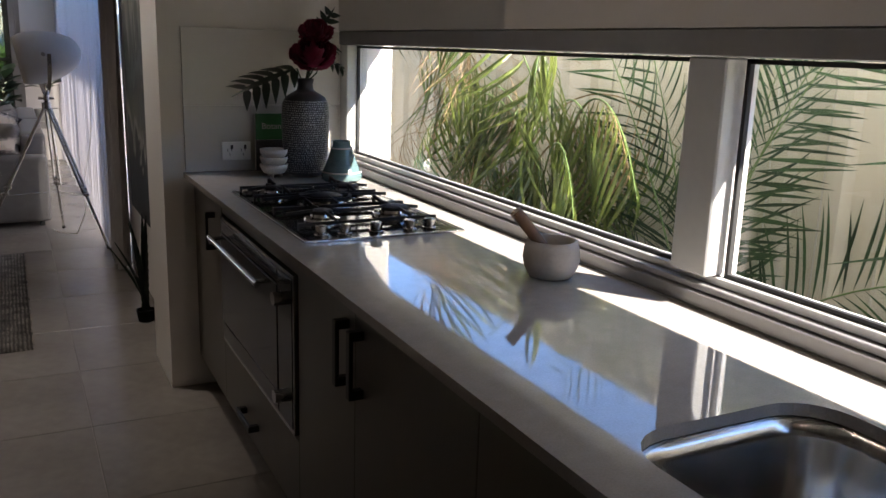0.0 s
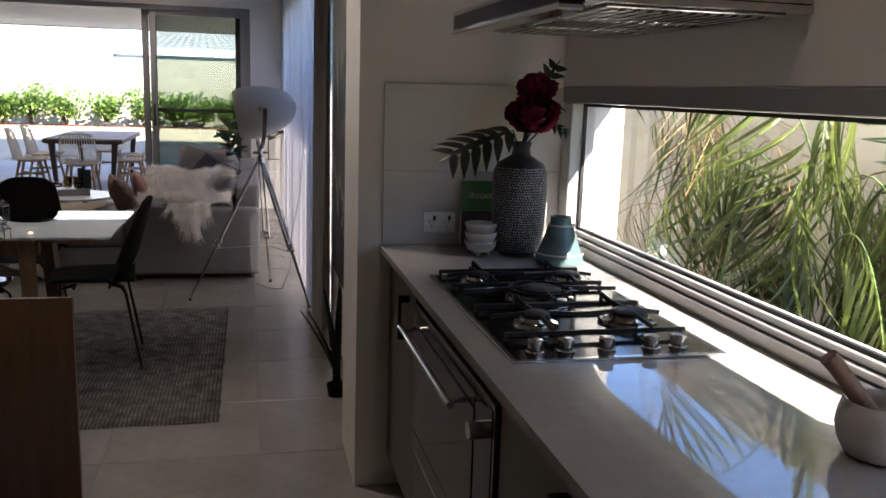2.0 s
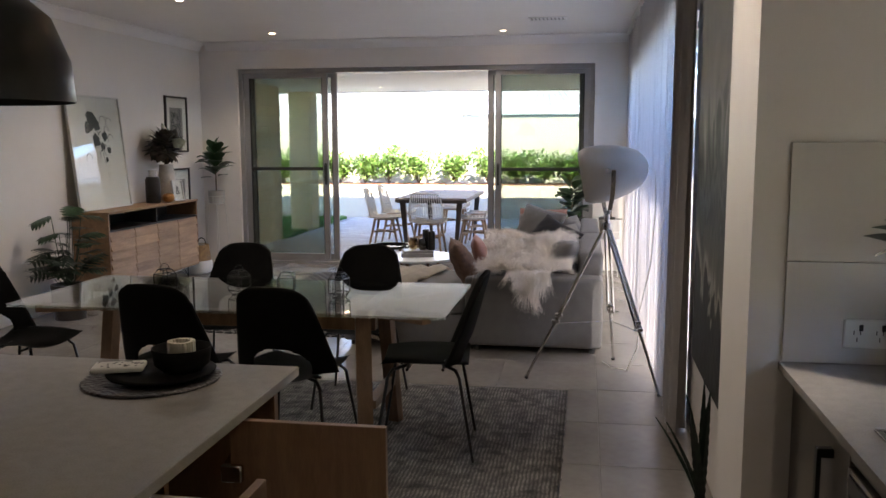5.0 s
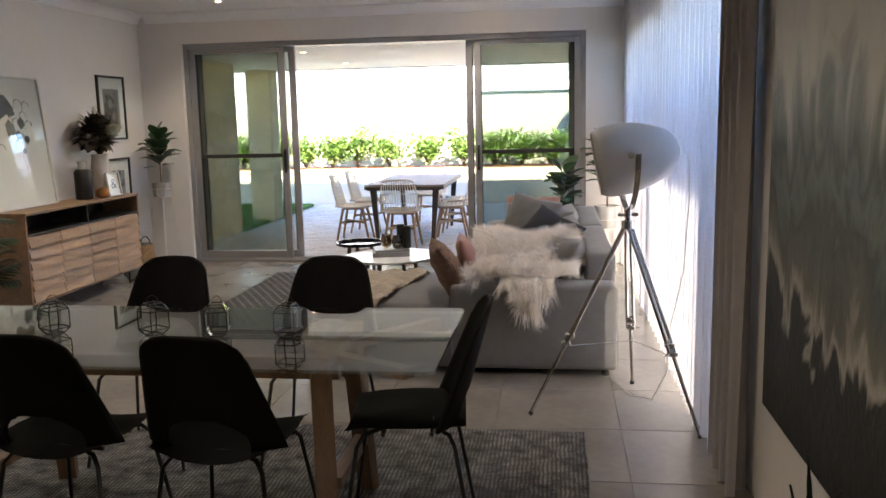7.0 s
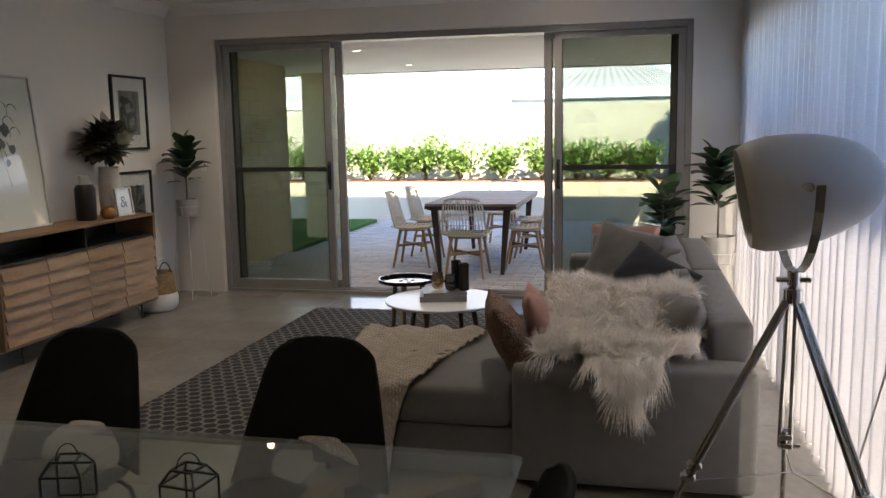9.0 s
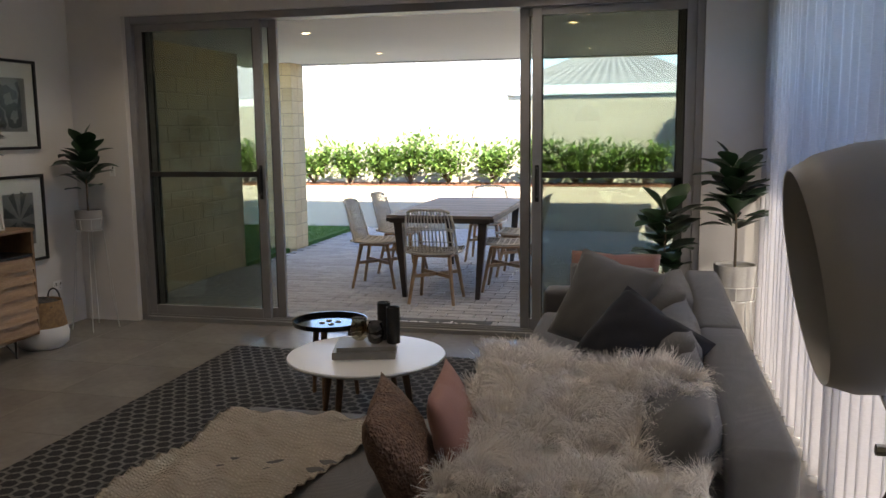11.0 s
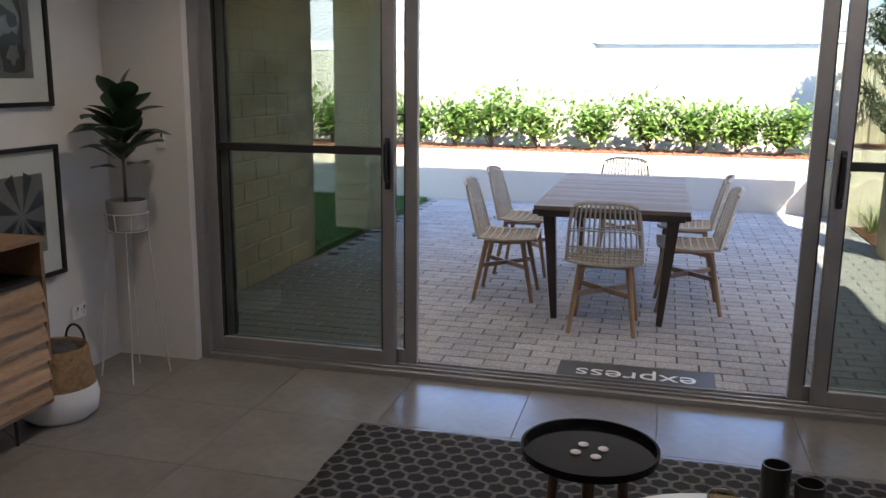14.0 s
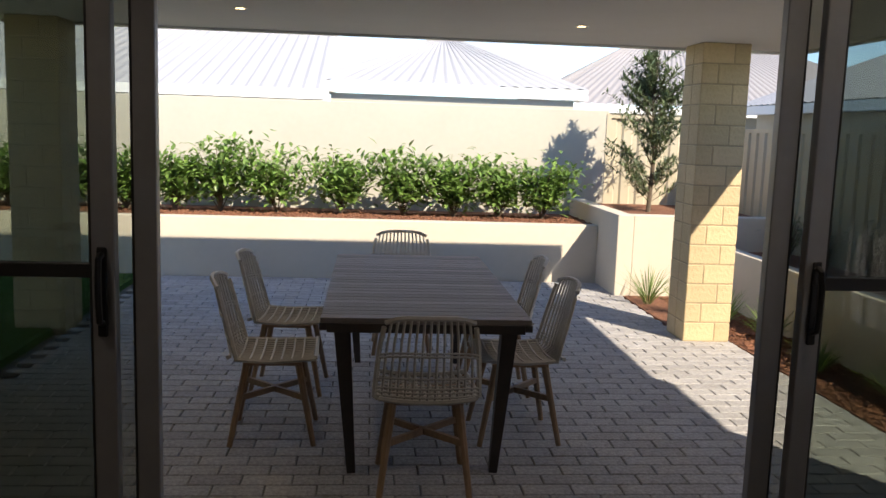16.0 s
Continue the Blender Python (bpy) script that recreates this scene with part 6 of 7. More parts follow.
def framed(name, label, w, h, at, rot, frame_m, draw, fw=0.021, margin=0.0):
    """A framed print: at is the middle of its foot, rot turns it (it faces +x)."""
    t = new(name)
    t.matrix_world = pose(*at) @ pose(0, 0, 0, *rot)
    tagged(t, label, "picture")
    bm = B()
    for b in ((0, 0.024, -w / 2, -w / 2 + fw, 0, h), (0, 0.024, w / 2 - fw, w / 2, 0, h), (0, 0.024, -w / 2 + fw, w / 2 - fw, 0, fw), (0, 0.024, -w / 2 + fw, w / 2 - fw, h - fw, h)):
        box(bm, *b)
    part("frame", bm, frame_m, t, smooth=False)
    bm = B()
    box(bm, 0.002, 0.008, -w / 2 + fw, w / 2 - fw, fw, h - fw)
    part("print", bm, "paper", t, smooth=False)
    bm = B()
    box(bm, 0.016, 0.0175, -w / 2 + fw, w / 2 - fw, fw, h - fw)
    g = part("glazing", bm, "glass", t, smooth=False)
    bm = B()
    draw(bm)
    part("drawing", bm, "ink", t, "dark painted brush marks", smooth=False)
    return t


def strokes(bm, pts, w, z=0.0085):
    """A flat brush stroke through (y, z) points."""
    pts = [Vector((z, a, b)) for a, b in pts]
    L, R = [], []
    for i, p in enumerate(pts):
        d = (pts[min(i + 1, len(pts) - 1)] - pts[max(i - 1, 0)]).normalized()
        s = Vector((0, -d.z, d.y)) * w * (0.5 + 0.25 * math.sin(i * 2.3))
        L.append(bm.verts.new(p + s)), R.append(bm.verts.new(p - s))
    for i in range(len(pts) - 1):
        bm.faces.new((L[i], L[i + 1], R[i + 1], R[i]))


def blob(bm, y, z, r, seed, zz=0.0085):
    rnd = random.Random(seed)
    v = [bm.verts.new((zz, y + r * math.cos(a) * rnd.uniform(0.6, 1.2), z + r * math.sin(a) * rnd.uniform(0.6, 1.2))) for a in [i * math.pi / 6 for i in range(12)]]
    bm.faces.new(v)


def d_big(bm):
    rnd = random.Random(2)
    for i, (y, z, r) in enumerate(((-0.06, 0.86, 0.09), (0.02, 0.80, 0.06), (-0.12, 0.78, 0.07), (0.14, 0.70, 0.05), (-0.02, 0.66, 0.07), (0.18, 0.56, 0.035), (0.08, 0.60, 0.04), (0.12, 0.47, 0.03))):
        blob(bm, y, z, r, i, 0.0085 + i * 0.0002)
    for i in range(9):
        y, z = rnd.uniform(-0.2, 0.25), rnd.uniform(0.45, 0.85)
        strokes(bm, [(y + 0.05 * math.cos(k * 0.6), z + 0.05 * math.sin(k * 0.6)) for k in range(7)], 0.007, 0.011 + i * 0.0002)
    strokes(bm, [(0.0, 0.84), (0.05, 0.6), (0.1, 0.4), (0.12, 0.3)], 0.006, 0.0105)


def d_brush(bm):
    strokes(bm, [(-0.10 + 0.02 * math.sin(k), 0.16 + k * 0.03) for k in range(11)], 0.055)
    strokes(bm, [(-0.02 + 0.07 * math.cos(k * 0.55), 0.36 + 0.07 * math.sin(k * 0.55)) for k in range(11)], 0.05, 0.009)
    strokes(bm, [(0.03 + 0.06 * math.cos(k * 0.5 + 1), 0.24 + 0.07 * math.sin(k * 0.5 + 1)) for k in range(12)], 0.048, 0.0095)
    strokes(bm, [(0.09, 0.20), (0.08, 0.3), (0.10, 0.40), (0.07, 0.48)], 0.03, 0.010)


def d_fan(bm):
    for i in range(8):
        a = math.pi * (-0.2 + i * 0.26)
        c, s = math.cos(a), math.sin(a)
        c2, s2 = math.cos(a + 0.38), math.sin(a + 0.38)
        v = [bm.verts.new((0.0085, y, z)) for y, z in ((0.02 * c, 0.32 + 0.02 * s), (0.16 * c, 0.32 + 0.21 * s), (0.16 * c2, 0.32 + 0.21 * s2))]
        bm.faces.new(v)
    for i in range(6):
        a = -math.pi * (0.1 + i * 0.15)
        c, s = math.cos(a), math.sin(a)
        c2, s2 = math.cos(a - 0.2), math.sin(a - 0.2)
        v = [bm.verts.new((0.0085, y, z)) for y, z in ((0.02 * c, 0.30 + 0.02 * s), (0.14 * c, 0.30 + 0.17 * s), (0.14 * c2, 0.30 + 0.17 * s2))]
        bm.faces.new(v)


framed("leaning_print", "large pale framed print of dark blossoms leaning on the sideboard", 0.90, 1.08, (-3.555, 8.53, 0.869), (0, -5.5, 0), "wire", d_big, 0.014)
framed("framed_print", "black-framed print with thick dark brush strokes on a grey panel", 0.53, 0.64, (-3.679, 10.27, 1.385), (0, 0, 0), "blackmetal", d_brush)
framed("framed_print", "black-framed print with a fan of dark strokes", 0.53, 0.64, (-3.679, 10.27, 0.560), (0, 0, 0), "blackmetal", d_fan)


for t, z in zip([o for o in bpy.data.objects if o.name.startswith("framed_print") and not o.parent], (0.13, 0.13)):
    bm = B()
    box(bm, 0.008, 0.0082, -0.155, 0.155, z, z + 0.38)
    part("tinted_panel", bm, "book", t, "pale grey printed panel", smooth=False)


def d_amp(bm):
    box(bm, 0.0085, 0.009, -0.001, 0.001, 0.01, 0.012)


am = framed("ampersand_print", "small white frame with an ampersand print", 0.185, 0.225, (-3.372, 9.65, 0.869), (0, -8, -8), "wire", d_amp, 0.012)
bpy.context.view_layer.update()
w_ = am.matrix_world @ Vector((0.0108, 0, 0.11))
lettering("&", 0.13, tuple(w_), (82, 0, 82), "ink", am)

dv = thing("dark_bottle_vase", "dark smoked bottle vase with a pale neck", "vase", (-3.48, 9.31, 0.869))
bm = B()
lathe(bm, [(0.070, 0.0), (0.076, 0.008), (0.078, 0.245), (0.06, 0.275), (0.003, 0.28)], 32)
part("vase_body", bm, "blackmetal", dv)
bm = B()
lathe(bm, [(0.045, 0.277), (0.038, 0.30), (0.044, 0.345), (0.036, 0.345), (0.003, 0.31)], 24)
part("neck", bm, "concrete", dv)
gp = thing("copper_pot", "small round hammered copper pot", "pot", (-3.375, 9.44, 0.869))
bm = B()
lathe(bm, [(0.03, 0.0), (0.055, 0.015), (0.065, 0.045), (0.055, 0.08), (0.035, 0.095), (0.03, 0.09), (0.003, 0.08)], 28)
part("pot_body", bm, "gold", gp, smooth="all")
pvv = thing("pale_vase", "tall pale ceramic vase full of dark magnolia leaves", "vase", (-3.50, 9.66, 0.869))
bm = B()
lathe(bm, [(0.06, 0.0), (0.075, 0.01), (0.085, 0.10), (0.086, 0.28), (0.075, 0.38), (0.078, 0.395), (0.070, 0.395), (0.066, 0.37), (0.003, 0.33)], 32)
part("vase_body", bm, "ceramic", pvv, smooth="all")
bqt = thing("protea_bunch", "bunch of dark magnolia leaves with one pale protea", "flowers", (-3.50, 9.66, 1.20))
verts, faces = [], []
rnd = random.Random(21)
for i in range(210):
    d = rand_dir(rnd, -0.45, 1)
    d.x *= 0.6
    c = Vector((0, -0.02, 0.22)) + Vector((d.x * 0.12, d.y * 0.20, d.z * 0.17)) * rnd.uniform(0.3, 1)
    c.x = max(c.x, -0.09)
    leaf_blade(verts, faces, c, d + Vector((0.1, 0, rnd.uniform(-.3, .6))), Vector((0.3, 0, 1)), rnd.uniform(0.10, 0.15), 0.085, 0.3)
raw("leaves", verts, faces, "magnolia", bqt, smooth=True)
verts, faces = [], []
for i in range(60):
    a, k = i * 2.4, (i / 60) ** 0.5
    out = Vector((math.cos(a), math.sin(a), 0))
    leaf_blade(verts, faces, Vector((0.15, -0.01, 0.24)) + out * 0.045 * k, (out * 0.55 * k + Vector((0.3, 0, 0.9))).normalized(), -out, 0.12 - 0.02 * k, 0.028, -0.15, 4, 0.3)
raw("protea", verts, faces, "protea", bqt, smooth=True, label="pale cream protea flower")
bm = B()
for k in range(7):
    tube(bm, [(0, 0, -0.02), (0.03 * math.cos(k), 0.05 * math.sin(k), 0.16)], 0.003, 5)
part("stems", bm, "bark", bqt, kind="stuff")


def wire_stand_plant(name, label, x, y, z_pot, pot_r, pot_h, stand_r, height, seed, n=26, leafL=0.17, topless=0.35, spread=0.20):
    st = thing("plant_stand", "tall white wire plant stand", "plant stand", (x, y, 0))
    for i in range(4):
        a = i * math.pi / 2 + 0.5
        c, s = math.cos(a), math.sin(a)
        bm = B()
        tube(bm, [(c * pot_r * 0.95, s * pot_r * 0.95, z_pot - 0.01), (c * stand_r, s * stand_r, 0.0)], 0.0035, 6)
        tube(bm, [(c * pot_r * 0.95, s * pot_r * 0.95, z_pot - 0.01), (c * stand_r * 0.75, s * stand_r * 0.75, 0.25), (c * stand_r, s * stand_r, 0.004)], 0.003, 6)
        part("leg", bm, "wire", st)
    bm = B()
    for h, rr in ((z_pot - 0.01, pot_r * 0.96), (z_pot + 0.08, pot_r * 1.06)):
        tube(bm, [(rr * math.cos(a), rr * math.sin(a), h) for a in [i * math.pi / 12 for i in range(25)]], 0.0035, 6)
    for i in range(8):
        a = i * math.pi / 4
        tube(bm, [(pot_r * 0.96 * math.cos(a), pot_r * 0.96 * math.sin(a), z_pot - 0.01), (pot_r * 1.06 * math.cos(a), pot_r * 1.06 * math.sin(a), z_pot + 0.08)], 0.003, 5)
    tube(bm, [(-pot_r * 0.95, 0, z_pot - 0.01), (pot_r * 0.95, 0, z_pot - 0.01)], 0.003, 5)
    part("basket_ring", bm, "wire", st)
    po = thing("plant_pot", "pale concrete plant pot", "plant pot", (x, y, z_pot - 0.006))
    bm = B()
    lathe(bm, [(pot_r * 0.85, 0), (pot_r * 0.9, 0.005), (pot_r, pot_h), (pot_r * 0.92, pot_h), (pot_r * 0.9, pot_h - 0.02), (0.003, pot_h - 0.02)], 32)
    part("pot_body", bm, "concrete", po)
    return fig_plant(label, x, y, z_pot + pot_h - 0.03, height, seed, n, leafL, topless, spread)


def fig_plant(label, x, y, z, height, seed, n=26, leafL=0.17, topless=0.35, spread=0.2, stems=1):
    p = thing("fiddle_leaf_fig", label, "plant", (x, y, z))
    rnd = random.Random(seed)
    verts, faces = [], []
    for s in range(stems):
        bx, by = rnd.uniform(-0.06, 0.06) * (stems > 1), rnd.uniform(-0.06, 0.06) * (stems > 1)
        top = Vector((bx * 2.5 + rnd.uniform(-.03, .03), by * 2.5, height * rnd.uniform(0.85, 1)))
        bm = B()
        tube(bm, [(bx * 0.3, by * 0.3, 0), (bx, by, height * 0.4), tuple(top)], 0.009, 8, 0.005)
        part("trunk", bm, "bark", p)
        for i in range(n // stems):
            t = topless + (1 - topless) * (i / (n // stems))
            c = Vector((bx, by, height * 0.4)).lerp(top, max(0, (t - 0.4) / 0.6)) if t > 0.4 else Vector((bx, by, height * t))
            a = i * 2.4 + seed + rnd.uniform(-0.7, 0.7)
            el = rnd.uniform(0.1, 1.0) + (0.5 if i > n // stems - 4 else 0)
            d = Vector((math.cos(a) * math.cos(el), math.sin(a) * math.cos(el), math.sin(el)))
            L = leafL * rnd.uniform(0.75, 1.1)
            c2 = c + d * spread * 0.22
            leaf_blade(verts, faces, c2, d, Vector((0, 0, 1)), L, L * 0.72, 0.22, 7, 0.22, shape=1.35)
    raw("leaves", verts, faces, "fig", p, smooth=True)
    return p


wire_stand_plant("x", "small fiddle leaf fig in the corner on a wire stand", -3.39, 10.67, 0.775, 0.10, 0.15, 0.17, 0.50, 3, 34, 0.19)
wire_stand_plant("x", "tall fiddle leaf fig beside the curtain on a wire stand", 1.30, 10.62, 0.42, 0.13, 0.22, 0.17, 0.66, 8, 46, 0.22)
po = thing("plant_pot", "large concrete pot behind the sofa", "plant pot", (0.86, 10.55, 0.001))
bm = B()
lathe(bm, [(0.13, 0), (0.14, 0.005), (0.16, 0.40), (0.148, 0.40), (0.146, 0.37), (0.003, 0.37)], 32)
part("pot_body", bm, "concrete", po)
fig_plant("broad-leaved fig with glossy leaves behind the far sofa arm", 0.86, 10.55, 0.36, 0.60, 5, 44, 0.21, 0.3)

# monstera beside the sideboard
po = thing("plant_pot", "dark pot at the end of the sideboard", "plant pot", (-3.35, 7.55, 0.001))
bm = B()
lathe(bm, [(0.13, 0), (0.15, 0.3), (0.14, 0.3), (0.138, 0.27), (0.003, 0.27)], 28)
part("pot_body", bm, "pewter", po)
mo = thing("monstera", "bushy monstera plant beside the sideboard", "plant", (-3.35, 7.55, 0.27))
rnd = random.Random(12)
for i in range(36):
    a = i * 2.4
    d = Vector((math.cos(a) * 0.75, math.sin(a), 0))
    h = rnd.uniform(0.12, 0.62)
    b_ = d * rnd.uniform(0.06, 0.20) + Vector((0, 0, h))
    t_ = b_ + d * 0.20 + Vector((0, 0, rnd.uniform(-0.06, 0.10)))
    if b_.x < -0.28 or t_.x < -0.28:
        b_.x, t_.x = abs(b_.x) * 0.3, abs(t_.x) * 0.3
    monstera_leaf(mo, tuple(b_), tuple(t_), (0.2, 0, 1), 0.20, 5, "darkleaf" if i % 3 else "fig")

# basket on the floor
bs = thing("woven_basket", "woven seagrass basket with a white dipped base and handles", "basket", (-3.39, 10.08, 0.001))
bm = B()
lathe(bm, [(0.13, 0.0), (0.165, 0.03), (0.175, 0.10), (0.165, 0.155)], 32, close=False)
part("painted_base", bm, "white", bs, smooth="all")
bm = B()
lathe(bm, [(0.165, 0.155), (0.150, 0.24), (0.14, 0.33), (0.135, 0.335), (0.13, 0.32), (0.145, 0.2), (0.003, 0.12)], 32, close=False)
part("woven_rim", bm, "wicker", bs, smooth="all")
for sx in (-1, 1):
    bm = B()
    tube(bm, [(0.05 * math.cos(a), sx * 0.137, 0.32 + 0.075 * math.sin(a)) for a in [math.pi * i / 10 for i in range(11)]], 0.006, 6)
    part("handle", bm, "blackmetal", bs, "dark wrapped basket handle")
soft("blanket", "pewter", (0.22, 0.22, 0.10), (-3.39, 10.08, 0.30), (0, 0, 20), label="dark blanket stuffed into the basket", category="blanket", seed=31)

# things on the coffee table
for i, (w, d, z, h, r) in enumerate(((0.30, 0.235, 0.421, 0.035, 14), (0.28, 0.22, 0.457, 0.022, 18))):
    bo = thing("stacked_book", "grey hardback book stacked on the coffee table", "book", (-0.56 + 0.005 * i, 8.86 + 0.004 * i, z), r, group="stacked books")
    bm = B()
    box(bm, -w / 2 + 0.004, w / 2 - 0.004, -d / 2 + 0.004, d / 2 - 0.004, 0.0025, h - 0.0025)
    part("pages", bm, "pages", bo, smooth=False)
    bm = B()
    box(bm, -w / 2, w / 2, -d / 2, d / 2, 0, 0.0022)
    box(bm, -w / 2, w / 2, -d / 2, d / 2, h - 0.0022, h)
    box(bm, -w / 2, w / 2, -d / 2, -d / 2 + 0.002, 0.0022, h - 0.0022)
    part("cover", bm, "book", bo, smooth=False)
tp = thing("amber_tealight", "dimpled amber glass tealight holder", "candle holder", (-0.60, 8.89, 0.480))
bm = B()
lathe(bm, [(0.02, 0.0), (0.036, 0.012), (0.046, 0.055), (0.036, 0.095), (0.038, 0.11), (0.035, 0.11), (0.034, 0.095), (0.043, 0.055), (0.003, 0.01)], 28)
part("glass_body", bm, "amber", tp, smooth="all")
tp = thing("dark_tealight", "dimpled dark glass tealight holder", "candle holder", (-0.50, 8.84, 0.480))
bm = B()
lathe(bm, [(0.02, 0.0), (0.036, 0.012), (0.044, 0.055), (0.034, 0.105), (0.033, 0.105), (0.040, 0.055), (0.003, 0.01)], 28)
part("glass_body", bm, "darkamber", tp, smooth="all")
for i, (x, y, h) in enumerate(((-0.485, 8.93, 0.185), (-0.42, 8.87, 0.175))):
    cy = thing("cylinder_vase", "narrow dark cylinder vase on the books", "vase", (x, y, 0.480), group="pair of dark cylinder vases")
    bm = B()
    lathe(bm, [(0.031, 0), (0.033, 0.003), (0.033, h), (0.029, h), (0.028, 0.02), (0.003, 0.02)], 28)
    part("vase_body", bm, "blackmetal", cy)
tb = thing("side_table_decor", "four pale buttons painted on the black tray table", "tray", (-0.945, 9.38, 0.4415))
for k in range(4):
    bm = B()
    a = k * 1.571 + 0.5
    lathe(bm, [(0.016, 0), (0.016, 0.003), (0.002, 0.0032)], 16, (0.045 * math.cos(a), 0.045 * math.sin(a), 0))
    part("button", bm, "ceramic", tb)

# spiky plant by the nib wall
aw = thing("strappy_plant", "dark toothed strap-leaved plant in a small black pot by the wall", "plant", (1.48, 4.27, 0.001))
bm = B()
lathe(bm, [(0.04, 0), (0.05, 0.06), (0.045, 0.06), (0.042, 0.045), (0.003, 0.045)], 24)
part("pot_body", bm, "black", aw)
for i, (tx, ty, tz, w) in enumerate(((-0.09, -0.25, 0.60, 0.034), (-0.15, -0.12, 0.46, 0.030), (0.0, -0.18, 0.61, 0.034), (-0.06, 0.05, 0.52, 0.030), (-0.17, 0.12, 0.40, 0.028), (0.03, 0.20, 0.55, 0.030))):
    bm = B()
    rows_ = []
    for k in range(25):
        t = k / 24
        c = Vector((tx * t ** 1.7, ty * t ** 1.7, 0.06 + (tz - 0.06) * (t - 0.06 * math.sin(t * math.pi))))
        ww = w / 2 * (1 - t ** 3) * (1.0 + (0.22 if k % 2 else 0)) + 0.001
        sd = Vector((-ty, tx, 0)).normalized()
        nn_ = Vector((tx, ty, 0)).normalized()
        rows_.append([bm.verts.new(c - sd * ww + nn_ * -0.006), bm.verts.new(c + nn_ * 0.006 * (1 - t)), bm.verts.new(c + sd * ww + nn_ * -0.006)])
    for p_, q_ in zip(rows_, rows_[1:]):
        bm.faces.new((p_[0], p_[1], q_[1], q_[0])), bm.faces.new((p_[1], p_[2], q_[2], q_[1]))
    bmesh.ops.solidify(bm, geom=list(bm.faces), thickness=0.005)
    part("leaf", bm, "darkleaf", aw, smooth=False)

# door mat
dm = thing("door_mat", "dark door mat with pale lettering", "door mat", (-0.86, 11.46, PAT))
bm = B()
box(bm, -0.42, 0.42, -0.18, 0.18, 0.0, 0.010, 0.003)
part("mat", bm, "vase", dm, smooth=False)
bpy.context.view_layer.update()
lettering("express", 0.21, (-0.86, 11.46, PAT + 0.0115), (0, 0, 180), "white", dm)
bm = B()
for k in range(9):
    box(bm, -0.28 + k * 0.042, -0.255 + k * 0.042, -0.135, -0.118, 0.0101, 0.0112)
part("small_lettering_bars", bm, "pink", dm, smooth=False)


# ---- garden ----
def shrub(x, y, z, h, w, seed, label="leafy green hedge shrub in the raised planter", leafL=0.11, material="hedge", n=1150, group="hedge shrubs"):
    s = thing("hedge_shrub", label, "shrub", (x, y, z), group=group)
    rnd = random.Random(seed)
    bm = B()
    twigs = []
    for i in range(14):
        a = rnd.uniform(0, 6.28)
        top = Vector((math.cos(a) * w * 0.5 * rnd.uniform(0.2, 1), math.sin(a) * w * 0.38 * rnd.uniform(0.2, 1), h * rnd.uniform(0.55, 1.0)))
        mid = top * 0.5 + Vector((0, 0, h * 0.08))
        tube(bm, [(0, 0, 0), tuple(mid), tuple(top)], 0.008, 5, 0.003)
        twigs.append((mid, top))
    part("stem", bm, "bark", s)
    verts, faces = [], []
    for i in range(n):
        mid, top = twigs[i % len(twigs)]
        t = rnd.uniform(-0.7, 1.1)
        c = mid.lerp(top, t) + Vector((rnd.gauss(0, w * 0.13), rnd.gauss(0, w * 0.10), rnd.gauss(0, 0.05)))
        c.z = max(c.z, 0.04)
        d = rand_dir(rnd, -0.2, 1)
        leaf_blade(verts, faces, c, d, Vector((0, 0, 1)) + d * 0.2, leafL * rnd.uniform(0.7, 1.2), leafL * 0.42, 0.3, 4, 0.25)
    raw("leaves", verts, faces, material, s, kind="stuff")
    return s


for i, (x, h, w) in enumerate(((-6.7, 0.80, 0.7), (-6.05, 0.85, 0.6), (-5.45, 0.82, 0.65), (-4.8, 0.85, 0.6), (-4.15, 0.78, 0.62), (-3.62, 0.82, 0.55), (-3.1, 0.95, 0.66), (-2.45, 0.85, 0.75),
                                (-1.72, 0.86, 0.62), (-0.98, 0.84, 0.66), (-0.38, 0.78, 0.6), (0.15, 0.76, 0.55), (0.68, 0.80, 0.62))):
    shrub(x, 18.62, 0.585, h * 0.9, w * 1.45, 40 + i)

# slender tree in the corner planter
tr_ = thing("bottlebrush_tree", "slender olive-green tree in the corner planter", "tree", (1.88, 18.3, 0.74))
rnd = random.Random(77)
bm = B()
tube(bm, [(0, 0, 0), (0.03, 0, 0.7), (-0.02, 0.02, 1.3), (0.02, 0, 1.9)], 0.03, 8, 0.006)
part("trunk", bm, "bark", tr_)
bm = B()
verts, faces = [], []
for i in range(120):
    z = rnd.uniform(0.1, 1.85)
    a = rnd.uniform(0, 6.28)
    L = (0.80 - 0.28 * abs(z - 0.7)) * rnd.uniform(0.5, 1.0) * (0.75 if z > 1.3 else 1)
    d = Vector((math.cos(a), math.sin(a) * 0.8, rnd.uniform(0.5, 1.2))).normalized()
    p0 = Vector((0, 0, z * 0.92))
    tube(bm, [tuple(p0), tuple(p0 + d * L)], 0.006, 4, 0.002)
    for k in range(56):
        t = rnd.uniform(0.2, 1.05)
        c = p0 + d * L * t
        dd = (d * 0.6 + rand_dir(rnd, -0.6, 1)).normalized()
        leaf_blade(verts, faces, c, dd, Vector((0, 0, 1)), rnd.uniform(0.06, 0.11), 0.022, 0.2, 3, 0.1)
part("branches", bm, "bark", tr_, kind="stuff")
raw("crown", verts, faces, "olive", tr_, kind="stuff")


